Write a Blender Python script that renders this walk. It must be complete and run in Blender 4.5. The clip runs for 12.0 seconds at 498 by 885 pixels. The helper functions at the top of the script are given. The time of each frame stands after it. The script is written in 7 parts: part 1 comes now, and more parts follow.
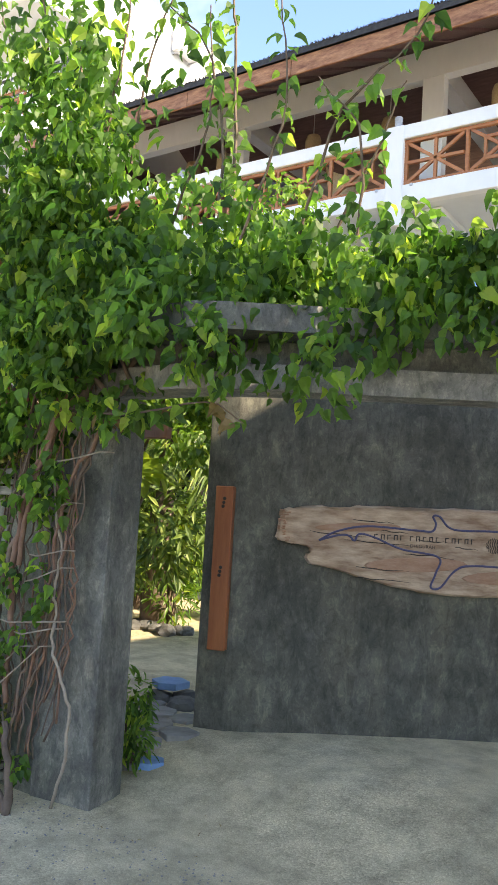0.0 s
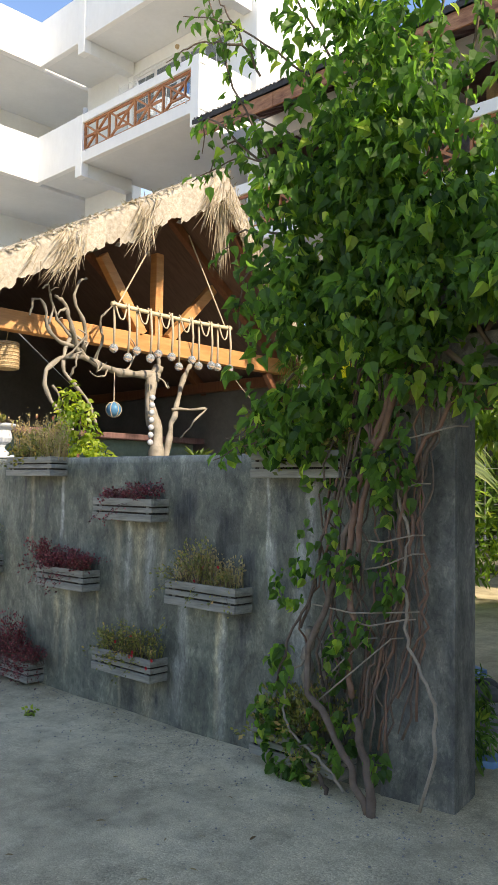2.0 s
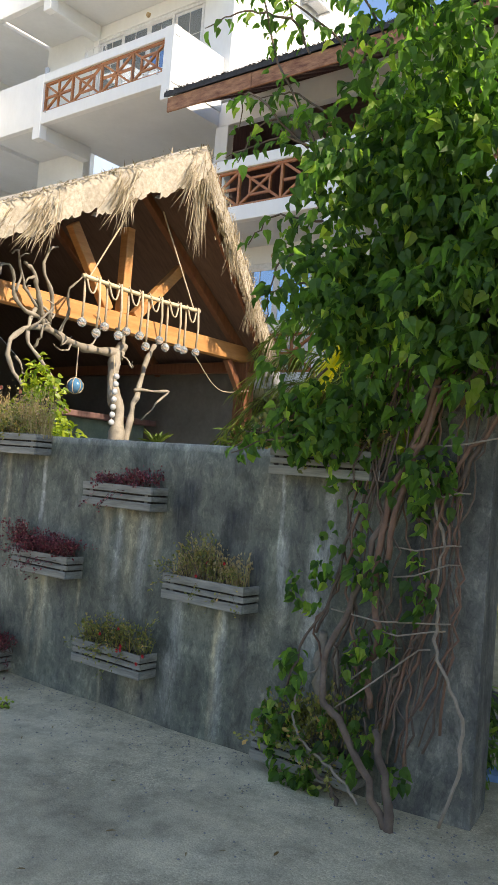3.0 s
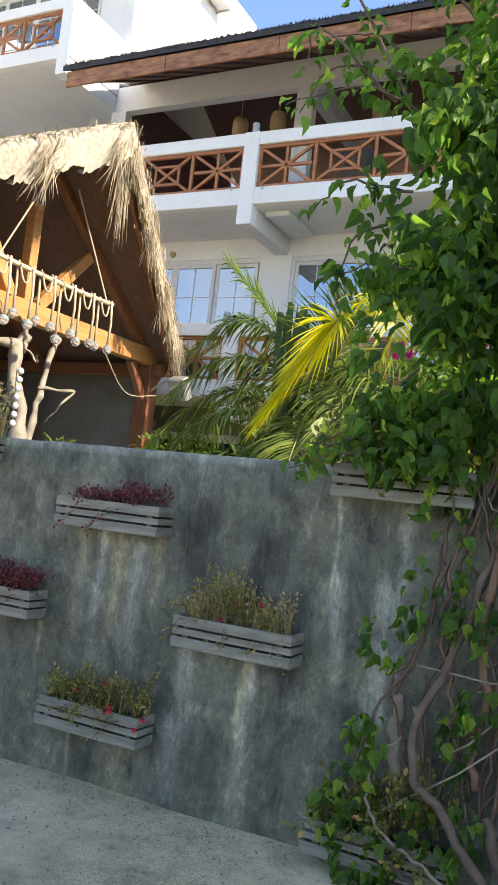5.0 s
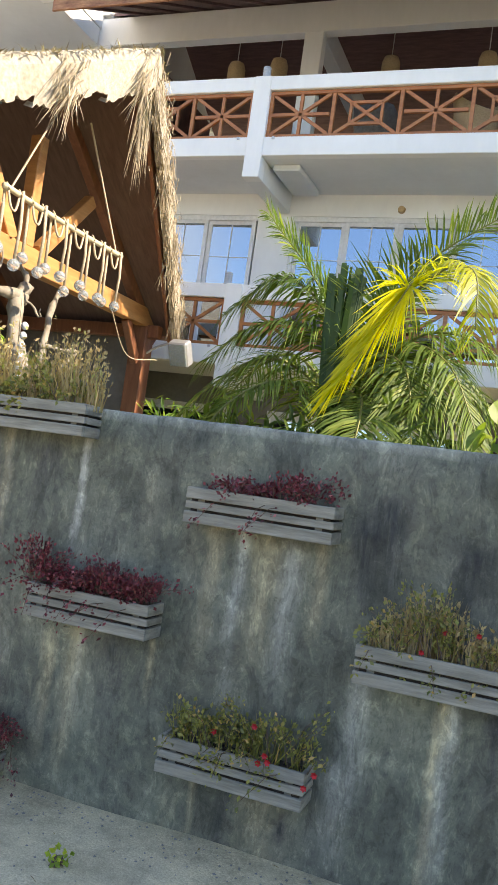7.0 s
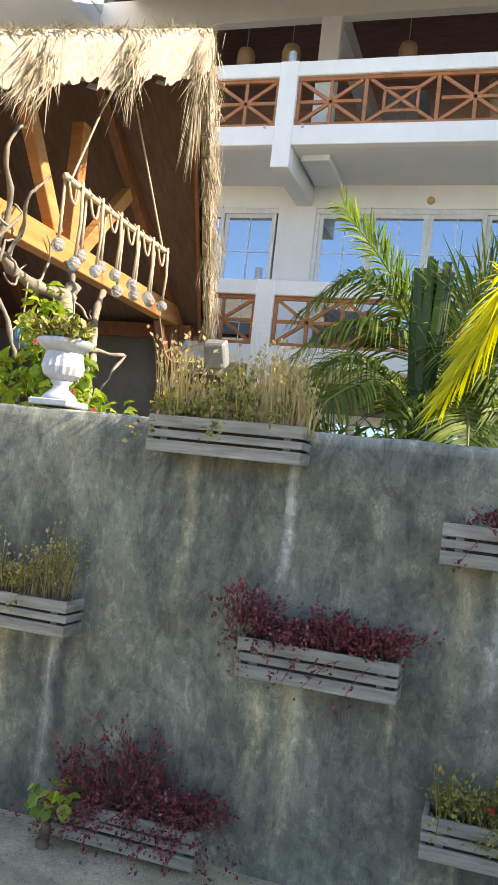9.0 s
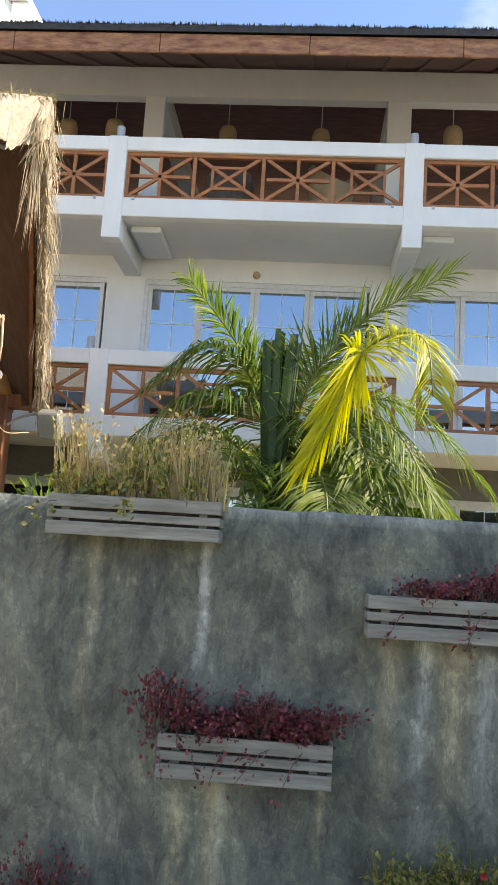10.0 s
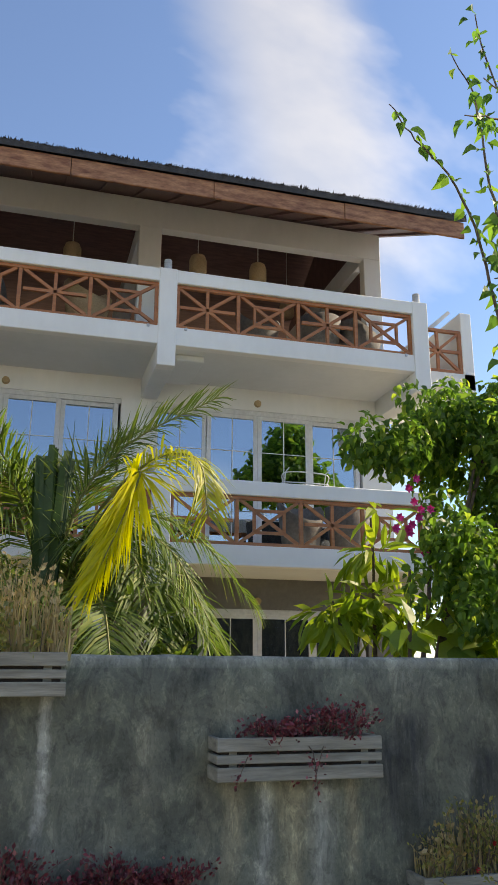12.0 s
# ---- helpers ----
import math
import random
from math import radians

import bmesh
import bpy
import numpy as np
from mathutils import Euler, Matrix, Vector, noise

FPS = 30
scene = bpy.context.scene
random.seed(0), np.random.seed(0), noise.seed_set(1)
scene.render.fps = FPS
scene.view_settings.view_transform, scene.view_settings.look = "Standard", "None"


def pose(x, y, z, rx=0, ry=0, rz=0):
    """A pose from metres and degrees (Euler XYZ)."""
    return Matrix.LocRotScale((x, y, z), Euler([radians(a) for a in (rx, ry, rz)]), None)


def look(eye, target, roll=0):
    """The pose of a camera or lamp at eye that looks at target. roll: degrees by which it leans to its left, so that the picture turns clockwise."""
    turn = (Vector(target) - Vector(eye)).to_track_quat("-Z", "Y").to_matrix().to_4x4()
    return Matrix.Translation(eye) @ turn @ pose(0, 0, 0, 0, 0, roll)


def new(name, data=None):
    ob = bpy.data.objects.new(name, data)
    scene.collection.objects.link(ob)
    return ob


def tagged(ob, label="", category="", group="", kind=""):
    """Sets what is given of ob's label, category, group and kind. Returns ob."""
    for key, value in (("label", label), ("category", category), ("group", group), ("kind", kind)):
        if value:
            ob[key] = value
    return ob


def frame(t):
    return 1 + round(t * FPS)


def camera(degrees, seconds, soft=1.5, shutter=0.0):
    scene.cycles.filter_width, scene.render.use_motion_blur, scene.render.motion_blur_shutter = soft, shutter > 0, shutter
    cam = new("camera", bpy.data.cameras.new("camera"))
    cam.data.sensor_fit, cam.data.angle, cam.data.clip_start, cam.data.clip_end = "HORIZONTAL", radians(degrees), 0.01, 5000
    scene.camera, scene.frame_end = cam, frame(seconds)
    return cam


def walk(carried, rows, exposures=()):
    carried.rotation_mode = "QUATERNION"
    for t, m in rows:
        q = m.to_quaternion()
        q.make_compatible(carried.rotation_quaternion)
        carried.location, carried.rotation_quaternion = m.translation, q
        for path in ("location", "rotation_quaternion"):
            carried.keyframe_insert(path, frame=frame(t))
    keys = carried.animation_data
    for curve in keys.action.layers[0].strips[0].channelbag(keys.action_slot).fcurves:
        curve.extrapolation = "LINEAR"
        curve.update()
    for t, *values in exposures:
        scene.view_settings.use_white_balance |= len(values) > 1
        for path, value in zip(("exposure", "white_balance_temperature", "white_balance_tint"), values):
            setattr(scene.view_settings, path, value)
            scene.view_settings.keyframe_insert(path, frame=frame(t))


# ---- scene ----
cam = camera(34.4, 12.0, 0.8)
METRES, EYE, TILT, LEAN, TURN = 7.0, 1.61, 0.0, 0.0, 34.3
ROWS = [
    (0.0, 0.0, 0.0, 0.0, -0.28, 4.88, -3.29),
    (0.5, -0.034, 0.0254, -0.0031, 0.19, 5.1, 1.68),
    (1.0, -0.0731, 0.0315, -0.0035, 5.05, 4.04, 2.88),
    (1.5, -0.1149, 0.0184, -0.0011, 8.5, 3.23, 0.43),
    (2.0, -0.1557, 0.0377, -0.0033, 9.3, 2.94, -0.84),
    (2.5, -0.1926, 0.0555, -0.0003, 8.23, 2.58, -2.18),
    (3.0, -0.2379, 0.0564, 0.0015, 3.57, 2.11, -4.53),
    (5.0, -0.3877, 0.1886, -0.0061, -8.24, 3.99, -6.22),
    (5.5, -0.4196, 0.233, -0.0043, -11.01, 6.68, -6.68),
    (6.0, -0.4561, 0.2616, -0.0072, -15.99, 7.88, -9.2),
    (6.5, -0.4962, 0.2946, -0.0079, -16.84, 5.49, -9.4),
    (7.0, -0.5261, 0.3378, -0.008, -13.89, 2.36, -7.92),
    (7.5, -0.5631, 0.3675, -0.0113, -13.33, 0.7, -7.48),
    (9.5, -0.6893, 0.4724, -0.0053, -21.98, 4.39, -4.7),
    (10.0, -0.71, 0.4913, -0.0056, -30.59, 8.3, -3.64),
    (10.5, -0.7318, 0.5183, 0.0, -37.93, 10.67, -2.42),
    (11.0, -0.7629, 0.5252, 0.0079, -44.03, 12.37, -2.55),
    (11.5, -0.7773, 0.5288, 0.0131, -48.35, 14.75, -1.6),
    (12.0, -0.7738, 0.5223, 0.0141, -50.1, 15.91, -0.21),
]
EXPOSURES = [(0.0, 2.08, 8900, 14), (0.5, 2.1, 8900, 14), (1.0, 2.0, 8800, 13), (1.5, 1.47, 8700, 13), (2.0, 1.25, 8700, 12), (2.5, 1.2, 8700, 12), (3.0, 1.24, 8700, 12), (5.0, 1.56, 8500, 12), (6.0, 1.42, 8500, 12), (7.0, 1.7, 8700, 12), (7.5, 1.75, 8800, 12), (9.5, 1.68, 8800, 12), (10.5, 1.27, 8900, 12), (11.0, 1.2, 8900, 12), (12.0, 0.84, 8900, 12)]
walk(cam, [(t, pose(0, 0, EYE, TILT, LEAN, TURN) @ pose(METRES * x, METRES * y, METRES * z, 90 + pitch, roll, yaw)) for t, x, y, z, yaw, pitch, roll in ROWS], EXPOSURES)


# ---------------------------------------------------------------- light
SUN = Vector((0.80, 0.0, 0.60)).normalized()
world = bpy.data.worlds.new("sky_world")
scene.world = world
world.use_nodes = True
wn, wl = world.node_tree.nodes, world.node_tree.links
wn.clear()
sky = wn.new("ShaderNodeTexSky")
sky.sky_type = 'NISHITA'
sky.sun_disc = False
sky.sun_elevation = math.asin(SUN.z)
sky.sun_rotation = math.atan2(SUN.x, SUN.y)
sky.air_density, sky.dust_density, sky.ozone_density = 1.0, 0.15, 3.5
CIRRUS = (-0.889, 0.434, -0.147)
# thin high cloud over the blue
tc = wn.new("ShaderNodeTexCoord")
mp = wn.new("ShaderNodeMapping")
mp.inputs["Scale"].default_value = (1.0, 2.6, 1.8)
mp.inputs["Rotation"].default_value = (0.2, 0.5, 2.3)
cn = wn.new("ShaderNodeTexNoise")
cn.inputs["Scale"].default_value, cn.inputs["Detail"].default_value, cn.inputs["Roughness"].default_value = 1.6, 6, 0.55
cr = wn.new("ShaderNodeValToRGB")
cr.color_ramp.elements[0].position, cr.color_ramp.elements[1].position = 0.53, 0.84
cr.color_ramp.elements[1].color = (0.6, 0.6, 0.6, 1)
mix = wn.new("ShaderNodeMix")
mix.data_type = 'RGBA'
mix.inputs["B"].default_value = (6.5, 6.8, 7.2, 1)
bg = wn.new("ShaderNodeBackground")
bg.inputs["Strength"].default_value = 0.15
wo = wn.new("ShaderNodeOutputWorld")
wl.new(tc.outputs["Generated"], mp.inputs["Vector"])
wl.new(mp.outputs[0], cn.inputs["Vector"])
wl.new(cn.outputs["Fac"], cr.inputs[0])
wl.new(cr.outputs[0], mix.inputs["Factor"])
deep = wn.new("ShaderNodeMix")
deep.data_type, deep.blend_type = 'RGBA', 'MULTIPLY'
deep.inputs["Factor"].default_value = 1.0
deep.inputs["B"].default_value = (0.74, 0.86, 1.04, 1)
wl.new(sky.outputs[0], deep.inputs["A"])
wl.new(deep.outputs["Result"], mix.inputs["A"])
# one long streak of cirrus across the sky, frayed by the same noise
dotn = wn.new("ShaderNodeVectorMath")
dotn.operation = 'DOT_PRODUCT'
dotn.inputs[1].default_value = CIRRUS
fray = wn.new("ShaderNodeMath")
fray.operation = 'MULTIPLY_ADD'
fray.inputs[1].default_value, fray.inputs[2].default_value = 0.22, -0.11
edge = wn.new("ShaderNodeMath")
edge.operation = 'ADD'
away = wn.new("ShaderNodeMath")
away.operation = 'ABSOLUTE'
band = wn.new("ShaderNodeMapRange")
band.interpolation_type = 'SMOOTHSTEP'
band.inputs["From Min"].default_value, band.inputs["From Max"].default_value = 0.02, 0.12
band.inputs["To Min"].default_value, band.inputs["To Max"].default_value = 0.5, 0.0
streak = wn.new("ShaderNodeMix")
streak.data_type = 'RGBA'
streak.inputs["B"].default_value = (3.3, 3.6, 4.1, 1)
wl.new(tc.outputs["Generated"], dotn.inputs[0])
wl.new(cn.outputs["Fac"], fray.inputs[0])
wl.new(dotn.outputs["Value"], edge.inputs[0])
wl.new(fray.outputs[0], edge.inputs[1])
wl.new(edge.outputs[0], away.inputs[0])
wl.new(away.outputs[0], band.inputs["Value"])
wl.new(band.outputs[0], streak.inputs["Factor"])
wl.new(mix.outputs["Result"], streak.inputs["A"])
wl.new(streak.outputs["Result"], bg.inputs["Color"])
wl.new(bg.outputs[0], wo.inputs[0])

lamp = bpy.data.lights.new("sun", 'SUN')
lamp.energy, lamp.angle, lamp.color = 3.4, radians(0.6), (1.0, 0.96, 0.90)
sun = new("sun", lamp)
sun.matrix_world = look(SUN * 60, (0, 0, 0))


# ---------------------------------------------------------------- materials
def nodes_of(name):
    m = bpy.data.materials.new(name)
    m.use_nodes = True
    nt = m.node_tree
    return m, nt, nt.nodes["Principled BSDF"]


def noise_node(nt, scale, detail=6, rough=0.55, stretch=None, coords="Object", swirl=0.0):
    co = nt.nodes.new("ShaderNodeTexCoord")
    n = nt.nodes.new("ShaderNodeTexNoise")
    n.inputs["Scale"].default_value, n.inputs["Detail"].default_value, n.inputs["Roughness"].default_value = scale, detail, rough
    n.inputs["Distortion"].default_value = swirl
    if stretch:
        mpn = nt.nodes.new("ShaderNodeMapping")
        mpn.inputs["Scale"].default_value = stretch
        nt.links.new(co.outputs[coords], mpn.inputs[0])
        nt.links.new(mpn.outputs[0], n.inputs["Vector"])
    else:
        nt.links.new(co.outputs[coords], n.inputs["Vector"])
    return n.outputs["Fac"]


def ramp(nt, fac, stops):
    r = nt.nodes.new("ShaderNodeValToRGB")
    e = r.color_ramp.elements
    while len(e) < len(stops):
        e.new(0.5)
    for el, (p, c) in zip(e, stops):
        el.position = p
        el.color = (*c, 1) if len(c) == 3 else c
    nt.links.new(fac, r.inputs[0])
    return r.outputs[0]


def mixed(nt, fac, a, b, mode='MIX'):
    m = nt.nodes.new("ShaderNodeMix")
    m.data_type, m.blend_type = 'RGBA', mode
    for sock, v in (("Factor", fac), ("A", a), ("B", b)):
        if isinstance(v, (int, float)):
            m.inputs[sock].default_value = v
        elif isinstance(v, tuple):
            m.inputs[sock].default_value = (*v, 1)
        else:
            nt.links.new(v, m.inputs[sock])
    return m.outputs["Result"]


def bump(nt, bsdf, fac, strength, dist):
    b = nt.nodes.new("ShaderNodeBump")
    b.inputs["Strength"].default_value, b.inputs["Distance"].default_value = strength, dist
    nt.links.new(fac, b.inputs["Height"])
    nt.links.new(b.outputs[0], bsdf.inputs["Normal"])


def plain(name, a, b, scale=8, rough=0.6, stretch=None, bumpy=0.3, dist=0.003, metal=0.0, vary=0.0, fine=None, grain=0.35):
    """A surface of two tones in noise, with a finer grain over it."""
    m, nt, p = nodes_of(name)
    n = noise_node(nt, scale, 6, 0.6, stretch)
    col = ramp(nt, n, [(0.3, a), (0.7, b)])
    f = noise_node(nt, fine or scale * 7, 3, 0.6, stretch)
    col = mixed(nt, grain, col, ramp(nt, f, [(0.3, (0.55, 0.55, 0.55)), (0.7, (1, 1, 1))]), 'MULTIPLY')
    if vary:
        oi = nt.nodes.new("ShaderNodeObjectInfo")
        col = mixed(nt, vary, col, ramp(nt, oi.outputs["Random"], [(0, (0.5, 0.5, 0.5)), (1, (1.0, 1.0, 1.0))]), 'MULTIPLY')
    nt.links.new(col, p.inputs["Base Color"])
    p.inputs["Roughness"].default_value, p.inputs["Metallic"].default_value = rough, metal
    if bumpy:
        bump(nt, p, f, bumpy, dist)
    return m


def leafy(name, dark, light, warm=None, trans=0.45, rough=0.45):
    """Thin leaf: colour differs from leaf to leaf, light passes through."""
    m, nt, p = nodes_of(name)
    g = nt.nodes.new("ShaderNodeNewGeometry")
    stops = [(0.0, dark), (0.84, light)] + ([(1.0, warm)] if warm else [])
    col = ramp(nt, g.outputs["Random Per Island"], stops)
    n = noise_node(nt, 30, 2)
    col = mixed(nt, 0.3, col, ramp(nt, n, [(0.3, (0.6, 0.6, 0.6)), (0.7, (1, 1, 1))]), 'MULTIPLY')
    nt.links.new(col, p.inputs["Base Color"])
    p.inputs["Roughness"].default_value = rough
    tr = nt.nodes.new("ShaderNodeBsdfTranslucent")
    tcol = mixed(nt, 1.0, col, (1.38, 1.48, 0.78), 'MULTIPLY')
    nt.links.new(tcol, tr.inputs["Color"])
    ms = nt.nodes.new("ShaderNodeMixShader")
    ms.inputs[0].default_value = trans
    out = nt.nodes["Material Output"]
    nt.links.new(p.outputs[0], ms.inputs[1])
    nt.links.new(tr.outputs[0], ms.inputs[2])
    nt.links.new(ms.outputs[0], out.inputs[0])
    return m


def concrete(name, dark, mid, pale, streak=1.0, drips=(), rough_marks=0.75):
    """Trowelled cement plaster: cloudy patches, vertical weather streaks, lime runs below the planters."""
    m, nt, p = nodes_of(name)
    big = noise_node(nt, 2.2, 8, 0.7)
    col = ramp(nt, big, [(0.30, dark), (0.5, mid), (0.70, pale)])
    cloud = noise_node(nt, 3.4, 10, 0.78, swirl=0.35)
    col = mixed(nt, 0.36, col, ramp(nt, cloud, [(0.34, (0.30, 0.31, 0.32)), (0.5, (0.82, 0.82, 0.82)), (0.68, (1.5, 1.48, 1.45))]), 'MULTIPLY')
    st = noise_node(nt, 1.0, 5, 0.6, (9, 9, 0.55))
    col = mixed(nt, 0.5 * streak, col, ramp(nt, st, [(0.36, (0.42, 0.43, 0.43)), (0.5, (0.95, 0.95, 0.95)), (0.66, (1.6, 1.58, 1.5))]), 'MULTIPLY')
    warm = noise_node(nt, 2.3, 4, 0.5, (1.6, 1.6, 0.5))
    col = mixed(nt, ramp(nt, warm, [(0.55, (0, 0, 0)), (0.75, (0.45, 0.45, 0.45))]), col, (0.22, 0.195, 0.14))
    if drips:
        co = nt.nodes.new("ShaderNodeTexCoord")
        sp = nt.nodes.new("ShaderNodeSeparateXYZ")
        nt.links.new(co.outputs["Object"], sp.inputs[0])
        wob = noise_node(nt, 1.0, 8, 0.72, (6, 6, 3.0))
        fray = noise_node(nt, 1.0, 6, 0.75, (40, 40, 5))

        def calc(op, a, b=0.0, clamp=False):
            q = nt.nodes.new("ShaderNodeMath")
            q.operation, q.use_clamp = op, clamp
            for i, v in enumerate((a, b)):
                if isinstance(v, (int, float)):
                    q.inputs[i].default_value = v
                else:
                    nt.links.new(v, q.inputs[i])
            return q.outputs[0]
        xw = calc('ADD', sp.outputs["X"], calc('MULTIPLY', calc('SUBTRACT', wob, 0.5), 0.13))
        total = {}
        for x, top, length, width, tone in drips:
            d = calc('ABSOLUTE', calc('SUBTRACT', xw, x))
            side = calc('SUBTRACT', 1.0, calc('DIVIDE', d, width), True)
            down = calc('SUBTRACT', 1.0, calc('DIVIDE', calc('SUBTRACT', top, sp.outputs["Z"]), length), True)
            below = calc('DIVIDE', calc('SUBTRACT', calc('ADD', top, calc('MULTIPLY', wob, 0.06)), sp.outputs["Z"]), 0.09, True)
            a = calc('MULTIPLY', calc('MULTIPLY', side, calc('POWER', down, 0.6)), below)
            total[tone] = calc('ADD', total[tone], a) if tone in total else a
        for tone, c in (("pale", (0.38, 0.385, 0.34)), ("rust", (0.34, 0.30, 0.20)), ("dark", (0.05, 0.053, 0.055))):
            if tone in total:
                f = calc('MULTIPLY', calc('MULTIPLY', total[tone], calc('ADD', calc('MULTIPLY', fray, 2.6), -0.45)), 1.15, True)
                col = mixed(nt, f, col, c)
    # hard-edged trowel marks and washed-out patches
    scrape = noise_node(nt, 3.1, 14, 0.74, (1.0, 1.0, 0.42), swirl=0.7)
    col = mixed(nt, rough_marks, col, ramp(nt, scrape, [(0.43, (0.62, 0.63, 0.62)), (0.46, (0.98, 0.98, 0.98)), (0.525, (0.98, 0.98, 0.97)), (0.55, (1.42, 1.41, 1.34)), (0.66, (1.2, 1.2, 1.16))]), 'MULTIPLY')
    scuff = noise_node(nt, 16, 10, 0.8, (1.0, 1.0, 0.5), swirl=0.6)
    col = mixed(nt, 0.6, col, ramp(nt, scuff, [(0.43, (0.52, 0.53, 0.53)), (0.465, (1.0, 1.0, 1.0)), (0.545, (1.0, 1.0, 1.0)), (0.585, (1.75, 1.72, 1.62))]), 'MULTIPLY')
    trowel = noise_node(nt, 7.5, 12, 0.82, swirl=0.5)
    col = mixed(nt, 0.6 * rough_marks, col, ramp(nt, trowel, [(0.36, (0.45, 0.46, 0.45)), (0.5, (0.95, 0.95, 0.94)), (0.64, (1.55, 1.54, 1.5))]), 'MULTIPLY')
    fine = noise_node(nt, 60, 6, 0.75)
    col = mixed(nt, 0.45, col, ramp(nt, fine, [(0.3, (0.6, 0.6, 0.6)), (0.7, (1.1, 1.1, 1.1))]), 'MULTIPLY')
    nt.links.new(col, p.inputs["Base Color"])
    p.inputs["Roughness"].default_value = 0.72
    both = mixed(nt, 0.5, ramp(nt, cloud, [(0, (0, 0, 0)), (1, (1, 1, 1))]), ramp(nt, fine, [(0, (0, 0, 0)), (1, (1, 1, 1))]))
    bump(nt, p, both, 0.5, 0.014)
    return m


# planters along the low wall: left end, right end, top
PLANTERS = [(-5.80, -5.15, 1.47), (-5.00, -4.37, 0.965), (-5.77, -5.13, 0.43), (-6.52, -5.90, 0.94), (-4.26, -3.62, 1.768),
            (-4.24, -3.60, 0.21), (-7.00, -6.35, 1.768), (-7.25, -6.60, 0.17), (-7.92, -7.27, 0.955)]
# runs down the wall and a pale top band: x, top, length, half width, tone
DRIPS = [(-4.99, 0.84, 0.62, 0.075, "pale"), (-5.05, 0.45, 0.5, 0.09, "pale"), (-4.66, 0.82, 0.95, 0.035, "rust"), (-4.63, 0.82, 0.9, 0.05, "pale"), (-4.45, 0.82, 0.4, 0.06, "dark"),
         (-3.92, 1.64, 0.9, 0.05, "pale"), (-3.99, 1.30, 1.5, 0.085, "pale"), (-4.02, 0.9, 1.2, 0.07, "pale"), (-4.25, 1.66, 0.55, 0.022, "pale"), (-4.22, 1.3, 0.6, 0.05, "pale"), (-4.12, 1.62, 0.5, 0.1, "dark"),
         (-5.70, 1.33, 0.6, 0.05, "rust"), (-5.57, 1.33, 0.75, 0.055, "pale"), (-5.35, 1.32, 0.7, 0.075, "pale"), (-5.46, 1.32, 0.6, 0.10, "rust"), (-5.22, 1.33, 0.45, 0.05, "rust"),
         (-5.65, 0.30, 0.42, 0.03, "rust"), (-5.50, 0.28, 0.4, 0.05, "dark"), (-5.32, 0.30, 0.4, 0.17, "rust"), (-5.24, 0.2, 0.25, 0.06, "dark"),
         (-6.84, 1.64, 0.85, 0.045, "rust"), (-6.83, 1.64, 0.5, 0.03, "pale"), (-6.405, 1.64, 0.72, 0.035, "pale"), (-6.41, 1.64, 0.5, 0.03, "pale"), (-6.95, 1.64, 0.4, 0.03, "dark"), (-6.62, 1.6, 0.4, 0.14, "dark"),
         (-6.32, 0.81, 0.72, 0.07, "rust"), (-6.30, 0.80, 0.45, 0.04, "pale"), (-5.93, 0.83, 0.35, 0.03, "rust"), (-6.12, 0.80, 0.5, 0.10, "dark"), (-6.45, 0.7, 0.6, 0.05, "rust"),
         (-4.60, 1.42, 0.40, 0.15, "dark"), (-4.95, 1.55, 0.55, 0.12, "dark"), (-5.05, 1.45, 0.4, 0.07, "dark"), (-4.40, 1.2, 0.6, 0.08, "dark"),
         # the 60 m wide entry is a pale band along the whole top edge
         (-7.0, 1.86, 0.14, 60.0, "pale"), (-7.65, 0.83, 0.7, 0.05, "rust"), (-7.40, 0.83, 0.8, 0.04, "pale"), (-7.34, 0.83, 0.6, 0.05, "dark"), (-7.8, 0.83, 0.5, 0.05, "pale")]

M = {}
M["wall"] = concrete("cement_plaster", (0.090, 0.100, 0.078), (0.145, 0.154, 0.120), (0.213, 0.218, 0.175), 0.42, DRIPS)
M["pillar"] = concrete("cement_pillar", (0.085, 0.088, 0.078), (0.150, 0.152, 0.135), (0.25, 0.245, 0.22), 0.6)
M["sign_wall"] = concrete("dark_cement", (0.060, 0.062, 0.050), (0.098, 0.099, 0.082), (0.15, 0.147, 0.125), 0.3, ((-1.0, 0.75, 0.9, 0.3, "dark"), (-0.4, 0.6, 0.8, 0.3, "dark")), 0.6)
M["beam"] = concrete("beam_cement", (0.16, 0.155, 0.14), (0.25, 0.24, 0.22), (0.36, 0.345, 0.32), 0.3, (), 0.6)
# darker cement: shade under the leaves is put into the slab colour
M["canopy"] = concrete("shaded_canopy_cement", (0.07, 0.07, 0.062), (0.12, 0.12, 0.107), (0.20, 0.195, 0.175), 0.5, (), 0.7)
M["white"] = plain("white_wall_paint", (0.75, 0.75, 0.735), (0.83, 0.83, 0.815), 0.8, 0.7, (1, 1, 0.4), 0.08, 0.002, fine=9, grain=0.09)
M["soffit"] = plain("grey_white_paint", (0.66, 0.67, 0.66), (0.75, 0.76, 0.75), 0.8, 0.7, None, 0.06, 0.002, fine=9, grain=0.08)
M["rail_wood"] = plain("varnished_rail_wood", (0.36, 0.115, 0.035), (0.52, 0.20, 0.07), 3, 0.4, (1, 1, 6), 0.2, 0.001, vary=0.35)
M["fascia"] = plain("weathered_red_fascia", (0.17, 0.052, 0.024), (0.54, 0.26, 0.13), 5.0, 0.6, (0.8, 2, 3.0), 0.5, 0.006, vary=0.12, fine=26, grain=0.7)
M["dark_wood"] = plain("dark_ceiling_wood", (0.12, 0.062, 0.060), (0.22, 0.12, 0.112), 3, 0.6, (1, 8, 1), 0.3, 0.003)
